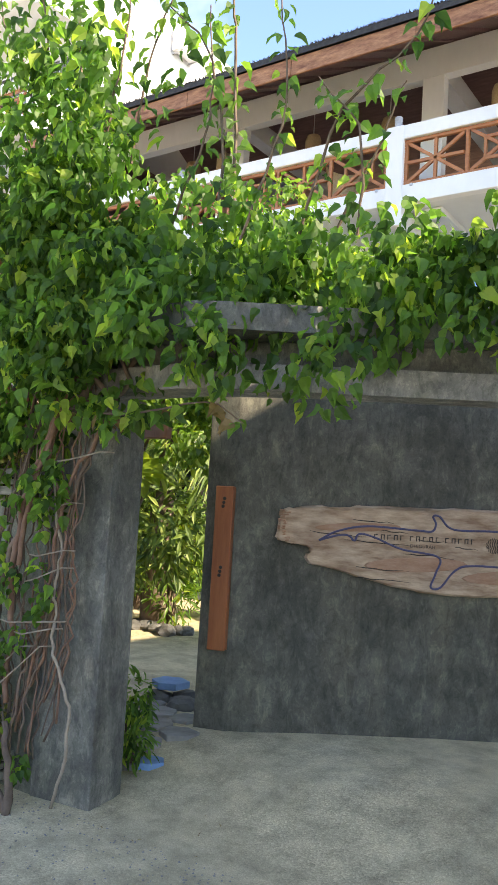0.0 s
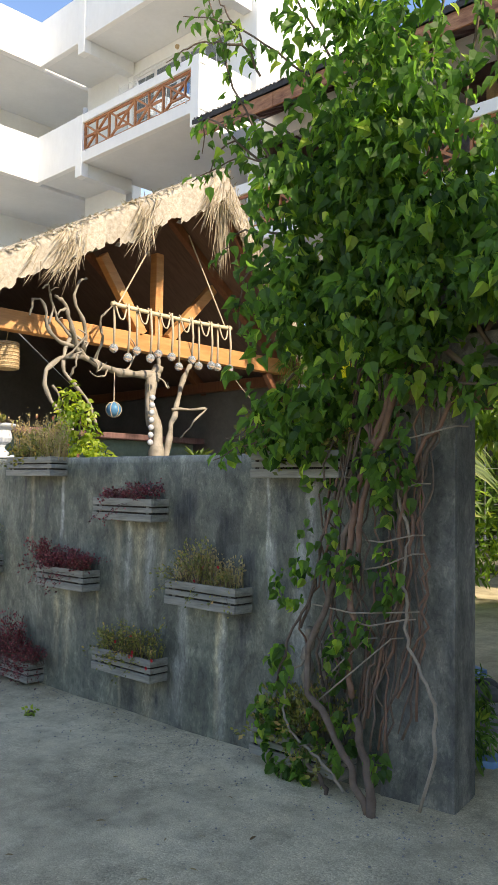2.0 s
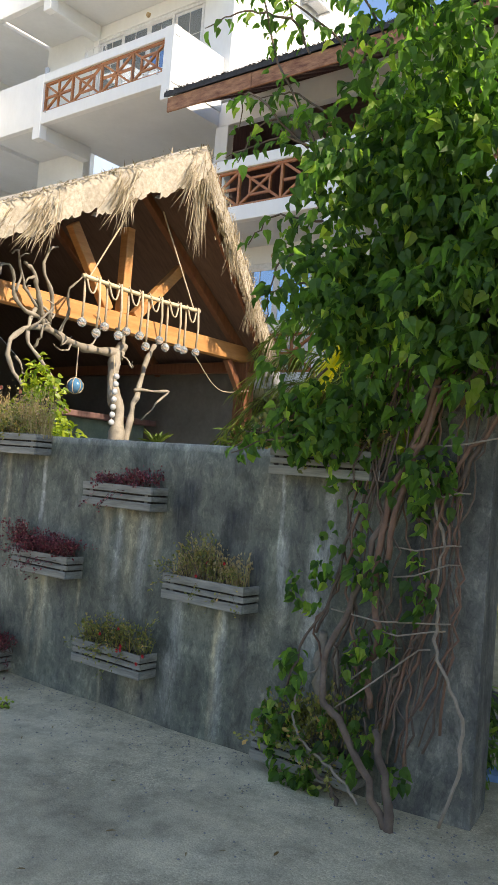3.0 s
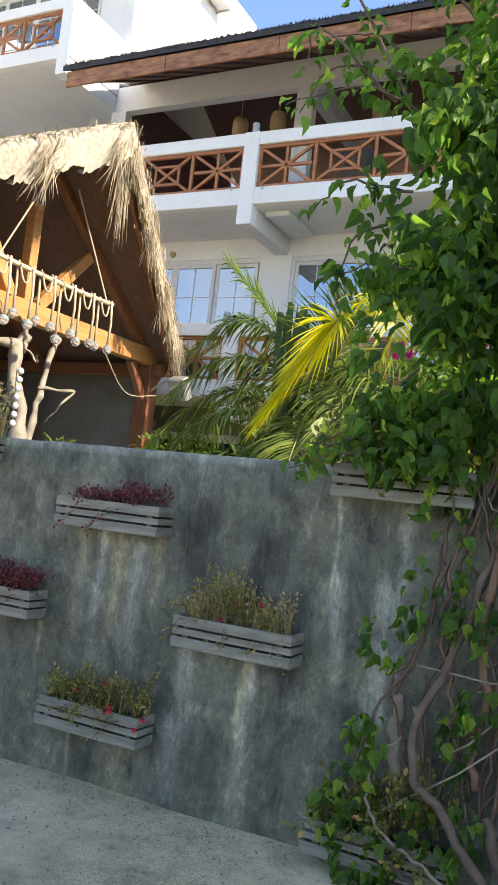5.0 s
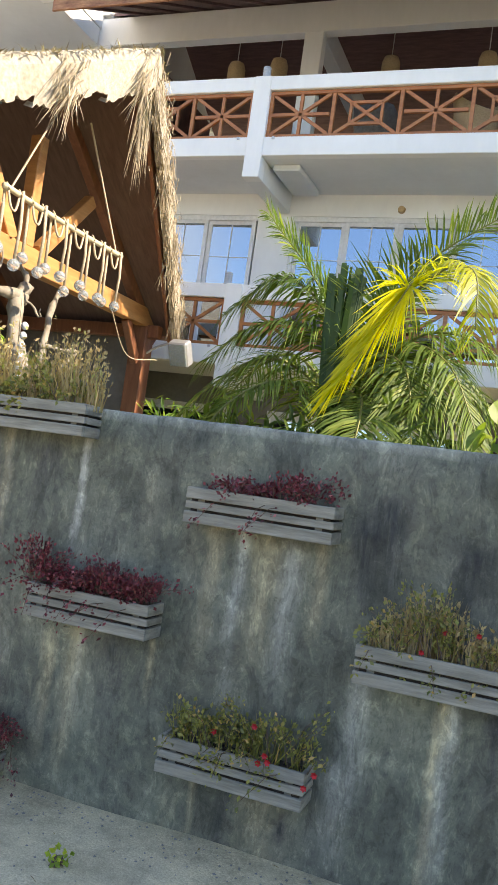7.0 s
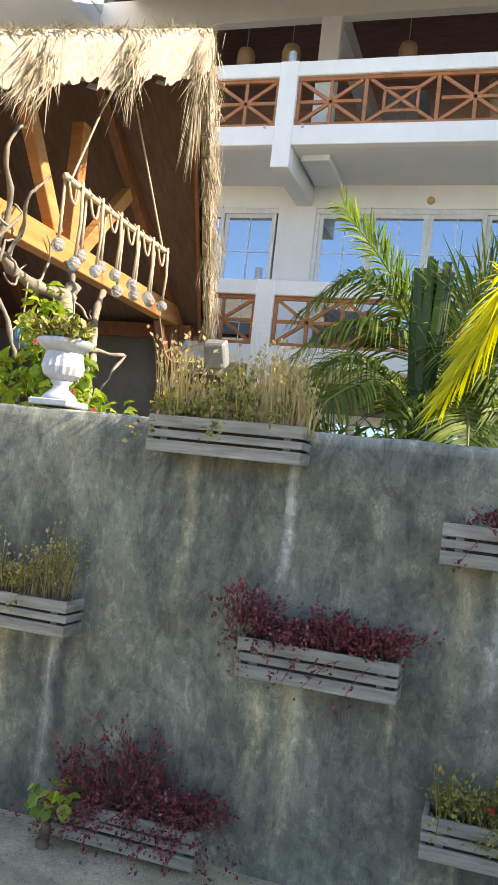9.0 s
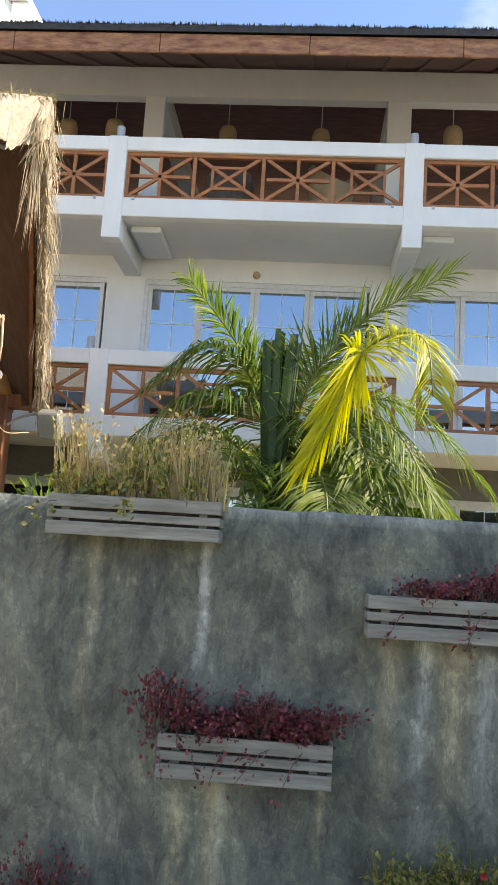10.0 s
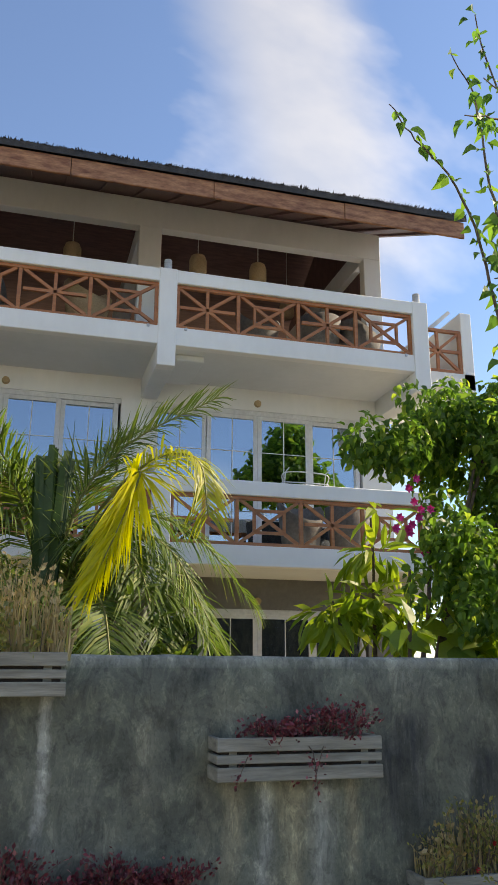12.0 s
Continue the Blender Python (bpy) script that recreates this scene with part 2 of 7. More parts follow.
M["roof"] = plain("dark_thatch_shingle", (0.018, 0.020, 0.024), (0.05, 0.05, 0.055), 12, 0.8, None, 0.8, 0.01)
M["beam_wood"] = plain("orange_pine_beam", (0.50, 0.215, 0.075), (0.66, 0.33, 0.13), 2.5, 0.5, (0.7, 0.7, 6), 0.25, 0.002, vary=0.25)
M["post_wood"] = plain("red_brown_post", (0.20, 0.07, 0.035), (0.30, 0.12, 0.06), 3, 0.5, (6, 6, 0.7), 0.25, 0.002)
M["thatch"] = plain("dry_palm_thatch", (0.38, 0.32, 0.24), (0.64, 0.57, 0.47), 7, 0.85, (1, 3, 3), 0.8, 0.012, vary=0.4)
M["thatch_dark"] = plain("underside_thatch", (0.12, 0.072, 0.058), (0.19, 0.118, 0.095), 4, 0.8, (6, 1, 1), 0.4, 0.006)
M["drift"] = plain("bleached_driftwood", (0.19, 0.165, 0.13), (0.36, 0.32, 0.265), 6, 0.75, None, 0.6, 0.006, fine=40)
M["stem"] = plain("vine_bark", (0.10, 0.065, 0.045), (0.21, 0.15, 0.11), 9, 0.85, None, 0.6, 0.004, vary=0.4)
M["stem_red"] = plain("red_vine_bark", (0.15, 0.075, 0.048), (0.25, 0.14, 0.09), 9, 0.8, None, 0.5, 0.004)
M["pale_stem"] = plain("pale_grey_vine", (0.24, 0.19, 0.14), (0.36, 0.30, 0.23), 9, 0.85, None, 0.5, 0.003)
M["rope"] = plain("hemp_rope", (0.42, 0.33, 0.22), (0.60, 0.50, 0.37), 60, 0.9, None, 0.6, 0.003)
M["bamboo"] = plain("pale_bamboo", (0.55, 0.44, 0.27), (0.70, 0.60, 0.42), 6, 0.5, (1, 5, 1), 0.2, 0.001)
M["planter"] = plain("weathered_grey_slats", (0.172, 0.164, 0.135), (0.37, 0.355, 0.30), 5, 0.8, (0.8, 3, 8), 0.5, 0.004, vary=0.35, fine=26)
M["soil"] = plain("potting_soil", (0.025, 0.018, 0.013), (0.06, 0.045, 0.032), 30, 0.95, None, 0.8, 0.01)
M["urn"] = plain("white_urn_plaster", (0.36, 0.39, 0.44), (0.50, 0.53, 0.57), 6, 0.6, None, 0.2, 0.002)
M["frame"] = plain("white_window_frame", (0.68, 0.68, 0.68), (0.78, 0.78, 0.78), 3, 0.4, None, 0.0)
M["sign"] = plain("driftwood_board", (0.27, 0.16, 0.10), (0.62, 0.47, 0.34), 2.4, 0.7, (0.8, 3, 7), 0.7, 0.012, fine=9)
M["sign_heart"] = plain("reddish_heartwood", (0.33, 0.17, 0.10), (0.46, 0.28, 0.19), 3, 0.65, (0.8, 3, 7), 0.5, 0.006)
M["plank"] = plain("varnished_red_plank", (0.26, 0.075, 0.028), (0.38, 0.13, 0.05), 3, 0.4, (5, 5, 0.6), 0.3, 0.003)
M["line_blue"] = plain("slate_blue_paint", (0.055, 0.055, 0.13), (0.09, 0.09, 0.19), 20, 0.5, None, 0.0)
M["letter"] = plain("dark_burnt_lettering", (0.02, 0.014, 0.012), (0.035, 0.025, 0.02), 20, 0.6, None, 0.0)
M["basket"] = plain("woven_rattan", (0.40, 0.27, 0.14), (0.60, 0.44, 0.26), 40, 0.7, (1, 1, 3), 0.7, 0.006)
M["wicker_dark"] = plain("grey_brown_cushion", (0.12, 0.11, 0.10), (0.2, 0.19, 0.17), 20, 0.8, None, 0.4, 0.004)
M["slate"] = plain("grey_paving_slab", (0.20, 0.19, 0.17), (0.33, 0.32, 0.30), 5, 0.8, None, 0.4, 0.004, vary=0.4)
M["slate_blue"] = plain("blue_paving_slab", (0.10, 0.22, 0.42), (0.16, 0.31, 0.52), 5, 0.6, None, 0.3, 0.003)
M["rock"] = plain("dark_garden_rock", (0.06, 0.06, 0.055), (0.15, 0.15, 0.14), 5, 0.85, None, 0.7, 0.01)
M["metal"] = plain("grey_metal", (0.45, 0.46, 0.47), (0.58, 0.59, 0.6), 5, 0.4, None, 0.1, 0.001, 0.6)
M["green_panel"] = plain("faded_green_screen", (0.10, 0.16, 0.14), (0.17, 0.24, 0.21), 3, 0.8, None, 0.2, 0.003)
# dim grey for inner walls; also paints garden shade onto the ground-floor front
M["dim_shaded"] = plain("dim_shaded_wall", (0.16, 0.15, 0.14), (0.22, 0.21, 0.2), 2, 0.8, None, 0.1, 0.002)
M["curtain"] = plain("pale_curtain", (0.50, 0.50, 0.48), (0.66, 0.66, 0.64), 3, 0.9, (14, 1, 0.3), 0.5, 0.02)
M["rosegrey"] = plain("old_tile_floor", (0.35, 0.33, 0.3), (0.45, 0.43, 0.4), 3, 0.6)
M["leaf"] = leafy("vine_leaf", (0.032, 0.088, 0.022), (0.165, 0.325, 0.07), (0.42, 0.53, 0.10), 0.7)
M["leaf_brown"] = leafy("withered_leaf", (0.16, 0.09, 0.035), (0.27, 0.19, 0.08), None, 0.35)
M["leaf_shrub"] = leafy("shrub_leaf", (0.07, 0.15, 0.035), (0.19, 0.33, 0.06), (0.42, 0.50, 0.09), 0.6)
M["leaf_mango"] = leafy("mango_leaf", (0.14, 0.24, 0.03), (0.34, 0.42, 0.05), (0.55, 0.54, 0.07), 0.5)
M["palm"] = leafy("palm_leaflet", (0.065, 0.12, 0.025), (0.17, 0.25, 0.05), (0.34, 0.38, 0.09), 0.4, 0.55)
M["palm_yellow"] = leafy("yellow_palm_leaflet", (0.55, 0.50, 0.02), (0.76, 0.68, 0.035), (0.62, 0.60, 0.05), 0.5, 0.4)
M["palm_dark"] = leafy("young_palm_leaf", (0.025, 0.06, 0.015), (0.06, 0.115, 0.03), None, 0.25, 0.5)
M["palm_tip"] = leafy("yellowing_palm_leaflet", (0.20, 0.25, 0.03), (0.50, 0.47, 0.04), (0.66, 0.60, 0.06), 0.45, 0.45)
M["palm_stem"] = plain("palm_midrib", (0.16, 0.17, 0.05), (0.28, 0.27, 0.09), 6, 0.5)
M["red_leaf"] = leafy("dark_red_succulent", (0.08, 0.016, 0.022), (0.24, 0.034, 0.048), (0.48, 0.16, 0.17), 0.2)
M["moss_leaf"] = leafy("olive_succulent", (0.10, 0.115, 0.03), (0.31, 0.29, 0.07), (0.58, 0.34, 0.12), 0.25)
M["grass_dry"] = leafy("dry_grass", (0.36, 0.25, 0.13), (0.56, 0.43, 0.24), (0.33, 0.36, 0.10), 0.35)
M["flower_red"] = leafy("red_petal", (0.42, 0.01, 0.015), (0.60, 0.02, 0.03), None, 0.3)
M["flower_pink"] = leafy("magenta_petal", (0.50, 0.01, 0.20), (0.66, 0.03, 0.30), None, 0.4)
M["flower_salmon"] = leafy("salmon_petal", (0.60, 0.14, 0.10), (0.72, 0.25, 0.2), None, 0.4)
M["straw"] = leafy("straw_strand", (0.17, 0.13, 0.085), (0.38, 0.31, 0.22), (0.56, 0.48, 0.37), 0.2, 0.8)


def glass_material():
    m, nt, p = nodes_of("window_glass")
    p.inputs["Base Color"].default_value = (0.55, 0.62, 0.66, 1)
    p.inputs["Roughness"].default_value = 0.02
    p.inputs["Transmission Weight"].default_value = 0.0
    gl = nt.nodes.new("ShaderNodeBsdfGlossy")
    gl.inputs["Roughness"].default_value = 0.015
    gl.inputs["Color"].default_value = (0.76, 0.88, 1.0, 1)
    tr = nt.nodes.new("ShaderNodeBsdfTransparent")
    tr.inputs["Color"].default_value = (0.42, 0.48, 0.50, 1)
    fr = nt.nodes.new("ShaderNodeFresnel")
    fr.inputs["IOR"].default_value = 5.0
    ms = nt.nodes.new("ShaderNodeMixShader")
    nt.links.new(fr.outputs[0], ms.inputs[0])
    nt.links.new(tr.outputs[0], ms.inputs[1])
    nt.links.new(gl.outputs[0], ms.inputs[2])
    nt.links.new(ms.outputs[0], nt.nodes["Material Output"].inputs[0])
    nt.nodes.remove(p)
    return m


def clear_glass():
    m, nt, p = nodes_of("bulb_glass")
    p.inputs["Base Color"].default_value = (0.75, 0.80, 0.82, 1)
    p.inputs["Roughness"].default_value = 0.08
    p.inputs["Transmission Weight"].default_value = 0.75
    return m


def ground_material():
    m, nt, p = nodes_of("coral_sand_ground")
    big = noise_node(nt, 0.55, 6, 0.6)
    col = ramp(nt, big, [(0.32, (0.37, 0.315, 0.20)), (0.55, (0.57, 0.49, 0.32)), (0.75, (0.69, 0.61, 0.43))])
    mid = noise_node(nt, 5, 7, 0.7)
    col = mixed(nt, 0.8, col, ramp(nt, mid, [(0.3, (0.5, 0.5, 0.5)), (0.55, (1, 1, 1)), (0.75, (1.3, 1.28, 1.25))]), 'MULTIPLY')
    co = nt.nodes.new("ShaderNodeTexCoord")
    vo = nt.nodes.new("ShaderNodeTexVoronoi")
    vo.inputs["Scale"].default_value = 110
    nt.links.new(co.outputs["Object"], vo.inputs["Vector"])
    col = mixed(nt, ramp(nt, noise_node(nt, 0.9, 3, 0.6), [(0.4, (0.12, 0.12, 0.12)), (0.6, (0.55, 0.55, 0.55))]), col, ramp(nt, vo.outputs["Color"], [(0.1, (0.5, 0.49, 0.47)), (0.6, (1, 1, 1)), (0.95, (1.5, 1.5, 1.5))]), 'MULTIPLY')
    fine = noise_node(nt, 160, 3, 0.7)
    col = mixed(nt, 0.4, col, ramp(nt, fine, [(0.3, (0.5, 0.5, 0.5)), (0.7, (1.2, 1.2, 1.2))]), 'MULTIPLY')
    nt.links.new(col, p.inputs["Base Color"])
    p.inputs["Roughness"].default_value = 0.92
    h = mixed(nt, 0.5, ramp(nt, vo.outputs["Distance"], [(0, (1, 1, 1)), (1, (0, 0, 0))]), ramp(nt, mid, [(0, (0, 0, 0)), (1, (1, 1, 1))]))
    bump(nt, p, h, 0.5, 0.008)
    return m


M["glass"], M["bulb"], M["ground"] = glass_material(), clear_glass(), ground_material()


# ---------------------------------------------------------------- makers
def mesh_from(bm, name, mat, smooth=False):
    me = bpy.data.meshes.new(name)
    bm.to_mesh(me)
    bm.free()
    me.materials.append(mat)
    if smooth:
        me.polygons.foreach_set("use_smooth", [True] * len(me.polygons))
    return me


def part(name, bm, material, parent=None, label="", smooth=False):
    """Links a bmesh (or a mesh) as one object under a thing or a part."""
    me = bm if isinstance(bm, bpy.types.Mesh) else mesh_from(bm, name, material, smooth)
    ob = new(name, me)
    if parent is not None:
        ob.parent = parent
    if label:
        ob["label"] = label
    return ob


def thing(name, label, category, loc=(0, 0, 0), group="", kind=""):
    ob = new(name)
    ob.location = loc
    ob.empty_display_size = 0.1
    return tagged(ob, label, category, group, kind)


def box(bm, x0, x1, y0, y1, z0, z1, bev=0.0, m=None):
    r = bmesh.ops.create_cube(bm, size=1.0)
    t = Matrix.Translation(((x0 + x1) / 2, (y0 + y1) / 2, (z0 + z1) / 2)) @ Matrix.Diagonal((abs(x1 - x0), abs(y1 - y0), abs(z1 - z0), 1))
    bmesh.ops.transform(bm, matrix=(m @ t) if m is not None else t, verts=r["verts"])
    if bev:
        edges = list({e for v in r["verts"] for e in v.link_edges})
        bmesh.ops.bevel(bm, geom=edges, offset=bev, segments=1, profile=0.5, affect='EDGES')
    return bm


def boxed(x0, x1, y0, y1, z0, z1, bev=0.0, m=None):
    return box(bmesh.new(), x0, x1, y0, y1, z0, z1, bev, m)


def bar(bm, a, b, w, h, bev=0.0):
    """A square bar from a to b, w wide across and h high."""
    a, b = Vector(a), Vector(b)
    d = b - a
    m = Matrix.Translation((a + b) / 2) @ d.to_track_quat('X', 'Z').to_matrix().to_4x4()
    L = d.length
    return box(bm, -L / 2, L / 2, -w / 2, w / 2, -h / 2, h / 2, bev, m)


def tube(bm, pts, radii, sides=7, jitter=0.0, rng=None):
    """A round, tapered limb along a run of points."""
    pts = [Vector(p) for p in pts]
    rings = []
    side = Vector((0.31, 0.87, 0.12))
    for i, p in enumerate(pts):
        d = (pts[min(i + 1, len(pts) - 1)] - pts[max(i - 1, 0)]).normalized()
        u = d.cross(side)
        if u.length < 0.05:
            u = d.cross(Vector((0, 0, 1)))
        u.normalize()
        v = d.cross(u)
        r = radii[i] if isinstance(radii, (list, tuple)) else radii
        ring = []
        for k in range(sides):
            a = 2 * math.pi * k / sides
            rr = r * (1 + (rng.uniform(-jitter, jitter) if rng else 0))
            ring.append(bm.verts.new(p + (u * math.cos(a) + v * math.sin(a)) * rr))
        rings.append(ring)
    for q, w in zip(rings, rings[1:]):
        for k in range(sides):
            bm.faces.new((q[k], q[(k + 1) % sides], w[(k + 1) % sides], w[k]))
    bm.faces.new(rings[0][::-1])
    bm.faces.new(rings[-1])
    return bm


def smooth_run(ctrl, n, wobble=0.0, rng=None):
    """Points on a Catmull-Rom curve through ctrl."""
    c = [Vector(p) for p in ctrl]
    c = [c[0] * 2 - c[1]] + c + [c[-1] * 2 - c[-2]]
    out = []
    segs = len(c) - 3
    for i in range(n + 1):
        s = min(i / n * segs, segs - 1e-6)
        k = int(s)
        f = s - k
        p0, p1, p2, p3 = c[k:k + 4]
        q = 0.5 * ((2 * p1) + (p2 - p0) * f + (2 * p0 - 5 * p1 + 4 * p2 - p3) * f * f + (3 * p1 - p0 - 3 * p2 + p3) * f ** 3)
        if rng and 0 < i < n:
            q = q + Vector((rng.uniform(-1, 1), rng.uniform(-1, 1), rng.uniform(-1, 1))) * wobble
        out.append(q)
    return out


def lathe(profile, sides=20, flutes=0, depth=0.0):
    bm = bmesh.new()
    rings = []
    for r, z in profile:
        ring = []
        for k in range(sides):
            a = 2 * math.pi * k / sides
            rr = r * (1 - depth * (k % 2)) if flutes else r
            ring.append(bm.verts.new((rr * math.cos(a), rr * math.sin(a), z)))
        rings.append(ring)
    for q, w in zip(rings, rings[1:]):
        for k in range(sides):
            bm.faces.new((q[k], q[(k + 1) % sides], w[(k + 1) % sides], w[k]))
    bm.faces.new(rings[0][::-1])
    bm.faces.new(rings[-1])
    return bm


# leaf outlines: x across, y along, z off the blade; fan faces
HEART = (np.array([(0, 0.0, 0), (-0.26, 0.10, .04), (-0.42, 0.34, .05), (-0.27, 0.66, .02), (0, 1.0, -.12), (0.27, 0.66, .02), (0.42, 0.34, .05), (0.26, 0.10, .04), (0, 0.42, -.03)]),
         [(8, i, (i + 1) % 8) for i in range(8)])
OVATE = (np.array([(0, 0.0, 0), (-0.20, 0.02, .09), (-0.38, 0.22, .17), (-0.31, 0.44, .12), (-0.22, 0.66, .07), (0, 1.0, -.32), (0.20, 0.68, .08), (0.30, 0.46, .11), (0.37, 0.25, .18), (0.18, 0.03, .09), (0, 0.42, -0.02)]),
         [(10, i, (i + 1) % 10) for i in range(10)])
LANCE = (np.array([(0, 0, 0), (-0.11, 0.3, .03), (-0.10, 0.65, .0), (0, 1, -.14), (0.10, 0.65, .0), (0.11, 0.3, .03), (0, 0.5, -.03)]),
         [(6, i, (i + 1) % 6) for i in range(6)])
SMALL = (np.array([(0, 0, 0), (-0.3, 0.5, .06), (0, 1, 0), (0.3, 0.5, .06)]), [(0, 1, 2), (0, 2, 3)])
BLADE = (np.array([(-0.5, 0, 0), (-0.35, 0.5, 0), (0, 1, 0), (0.35, 0.5, 0), (0.5, 0, 0)]), [(0, 1, 3), (0, 3, 4), (1, 2, 3)])


def leaves_mesh(name, template, places, along, normal, size, mat, width=None):
    """One mesh of many leaves: numpy rows of place, axis, facing and size."""
    v, f = template
    n = len(places)
    along = along / np.linalg.norm(along, axis=1, keepdims=True)
    x = np.cross(along, normal)
    x /= np.maximum(np.linalg.norm(x, axis=1, keepdims=True), 1e-6)
    z = np.cross(x, along)
    size = np.asarray(size).reshape(-1, 1, 1)
    wide = size if width is None else np.asarray(width).reshape(-1, 1, 1)
    co = places[:, None, :] + v[None, :, 0:1] * x[:, None, :] * wide + v[None, :, 1:2] * along[:, None, :] * size + v[None, :, 2:3] * z[:, None, :] * size
    co = co.reshape(-1, 3)
    faces = (np.array(f)[None] + (np.arange(n) * len(v))[:, None, None]).reshape(-1, 3)
    me = bpy.data.meshes.new(name)
    me.from_pydata(co.tolist(), [], faces.tolist())
    me.materials.append(mat)
    return me


def crown_points(rs, blobs, n):
    """Leaf places in the shell of ellipsoids, uneven; with the way out of each."""
    w = np.array([b[3] * b[4] * b[5] * (b[6] if len(b) > 6 else 1) for b in blobs])
    pick = rs.choice(len(blobs), n, p=w / w.sum())
    b = np.array([x[:6] for x in blobs])[pick]
    d = rs.normal(size=(n, 3))
    d /= np.linalg.norm(d, axis=1, keepdims=True)
    r = rs.uniform(0.25, 1.0, (n, 1)) ** 0.5
    lump = np.array([noise.noise(Vector(q * 2.1)) for q in (b[:, :3] + d * b[:, 3:6])])[:, None]
    p = b[:, :3] + d * b[:, 3:6] * r * (1 + 0.45 * lump)
    return p, d


def leaf_cloud(name, rs, blobs, n, template, size, mat, droop=0.7, facing=(0.15, -0.35, 0.75), stray=0.4):
    p, d = crown_points(rs, blobs, n)
    along = d * 0.5 + np.array([0, 0, -droop]) + rs.normal(scale=0.45, size=(n, 3))
    nor = d * 0.7 + np.array(facing) + rs.normal(scale=stray, size=(n, 3))
    return leaves_mesh(name, template, p, along, nor, rs.uniform(size[0], size[1], n), mat)


def shoot_leaves(rs, runs, step, droop=0.5):
    """Leaf places, axes and facings along thin shoots."""
    P, A, N = [], [], []
    for pts in runs:
        for a, b in zip(pts, pts[1:]):
            L = (b - a).length
            for k in range(max(1, int(L / step))):
                q = a.lerp(b, rs.uniform())
                s = rs.normal(size=3)
                s[2] = s[2] * 0.3 - droop
                P.append(np.array(q) + s * 0.02)
                A.append(s + np.array([0, -0.2, -0.2]))
                N.append(np.array([0.2, -0.6, 0.7]) + rs.normal(scale=0.4, size=3))
    return np.array(P), np.array(A), np.array(N)


# ---------------------------------------------------------------- ground and added closing walls
def height(x, y):
    s = min(max((y - 3.35) / 1.0, 0), 1)
    s = s * s * (3 - 2 * s)
    near = 1.0 if abs(x) < 25 and abs(y) < 25 else 0.0
    return 0.16 * s * near + near * 0.012 * noise.noise(Vector((x * 1.7, y * 1.7, 0))) + near * 0.02 * noise.noise(Vector((x * 0.4, y * 0.4, 3)))


def make_ground():
    xs = [-600, -200, -80, -40, -24] + [-14 + 0.2 * i for i in range(91)] + [10, 24, 60, 200, 600]
    ys = [-600, -200, -60, -24, -10, -5] + [-3 + 0.2 * i for i in range(66)] + [14, 24, 60, 200, 600]
    V = [(x, y, height(x, y)) for y in ys for x in xs]
    n = len(xs)
    F = [(j * n + i, j * n + i + 1, (j + 1) * n + i + 1, (j + 1) * n + i) for j in range(len(ys) - 1) for i in range(n - 1)]
    me = bpy.data.meshes.new("ground")
    me.from_pydata(V, [], F)
    me.materials.append(M["ground"])
    me.polygons.foreach_set("use_smooth", [True] * len(me.polygons))
    return tagged(new("ground", me), "pale coral sand and gravel yard, lightly trodden", "ground", kind="structure")


make_ground()


def closing_wall(name, *b):
    return tagged(part(name, boxed(*b, 0.02), M["white"]), "plain plastered wall added out of view to close the yard and block light", "wall", kind="structure")


# unseen walls added on the east side, sized to shade lane and gate
closing_wall("sun_block_east", 5.0, 5.3, -1.2, 3.03, 0, 9.2)
closing_wall("sun_block_east_low", 3.2, 3.5, 2.95, 3.9, 0, 6.1)
closing_wall("sun_block_east_mid", 3.2, 3.5, 3.9, 9.0, 0, 7.0)
closing_wall("wall_south", -30, 5.0, -14.3, -14, 0, 4.0)


# ---------------------------------------------------------------- low wall, pillar, canopy, sign wall
def low_wall():
    bm = bmesh.new()
    nx = 60
    x0, x1, y0, y1, top = -13.0, -3.40, 3.14, 3.36, 1.77
    rows = [-0.2, 0.0, 0.6, 1.2, 1.6, top - 0.015]
    for face in (0, 1):
        g = []
        for z in rows:
            g.append([bm.verts.new((x0 + (x1 - x0) * i / nx, (y0 if face == 0 else y1) + 0.006 * noise.noise(Vector((i * 0.7, z * 2, face * 9))),
                                    z + (0.006 * noise.noise(Vector((i * 0.9, 5, face))) if z > 1.7 else 0))) for i in range(nx + 1)])
        for a, b in zip(g, g[1:]):
            for i in range(nx):
                q = (a[i], a[i + 1], b[i + 1], b[i])
                bm.faces.new(q if face == 0 else q[::-1])
        if face == 0:
            front = g
        else:
            back = g
    crest = [[bm.verts.new((v.co.x, v.co.y + (0.015 if k == 0 else -0.015), v.co.z + 0.014)) for v in row] for k, row in enumerate((front[-1], back[-1]))]
    for a, b in ((front[-1], crest[0]), (crest[0], crest[1]), (crest[1], back[-1])):
        for i in range(nx):
            bm.faces.new((a[i], a[i + 1], b[i + 1], b[i]))
    for i in (0, nx):
        loop = [r[i] for r in front] + [crest[0][i], crest[1][i]] + [r[i] for r in back[::-1]]
        bm.faces.new(loop if i else loop[::-1])
    return tagged(part("garden_wall", bm, M["wall"], smooth=True), "grey cement-plastered garden wall streaked with lime below its planters", "wall", kind="structure")


low_wall()


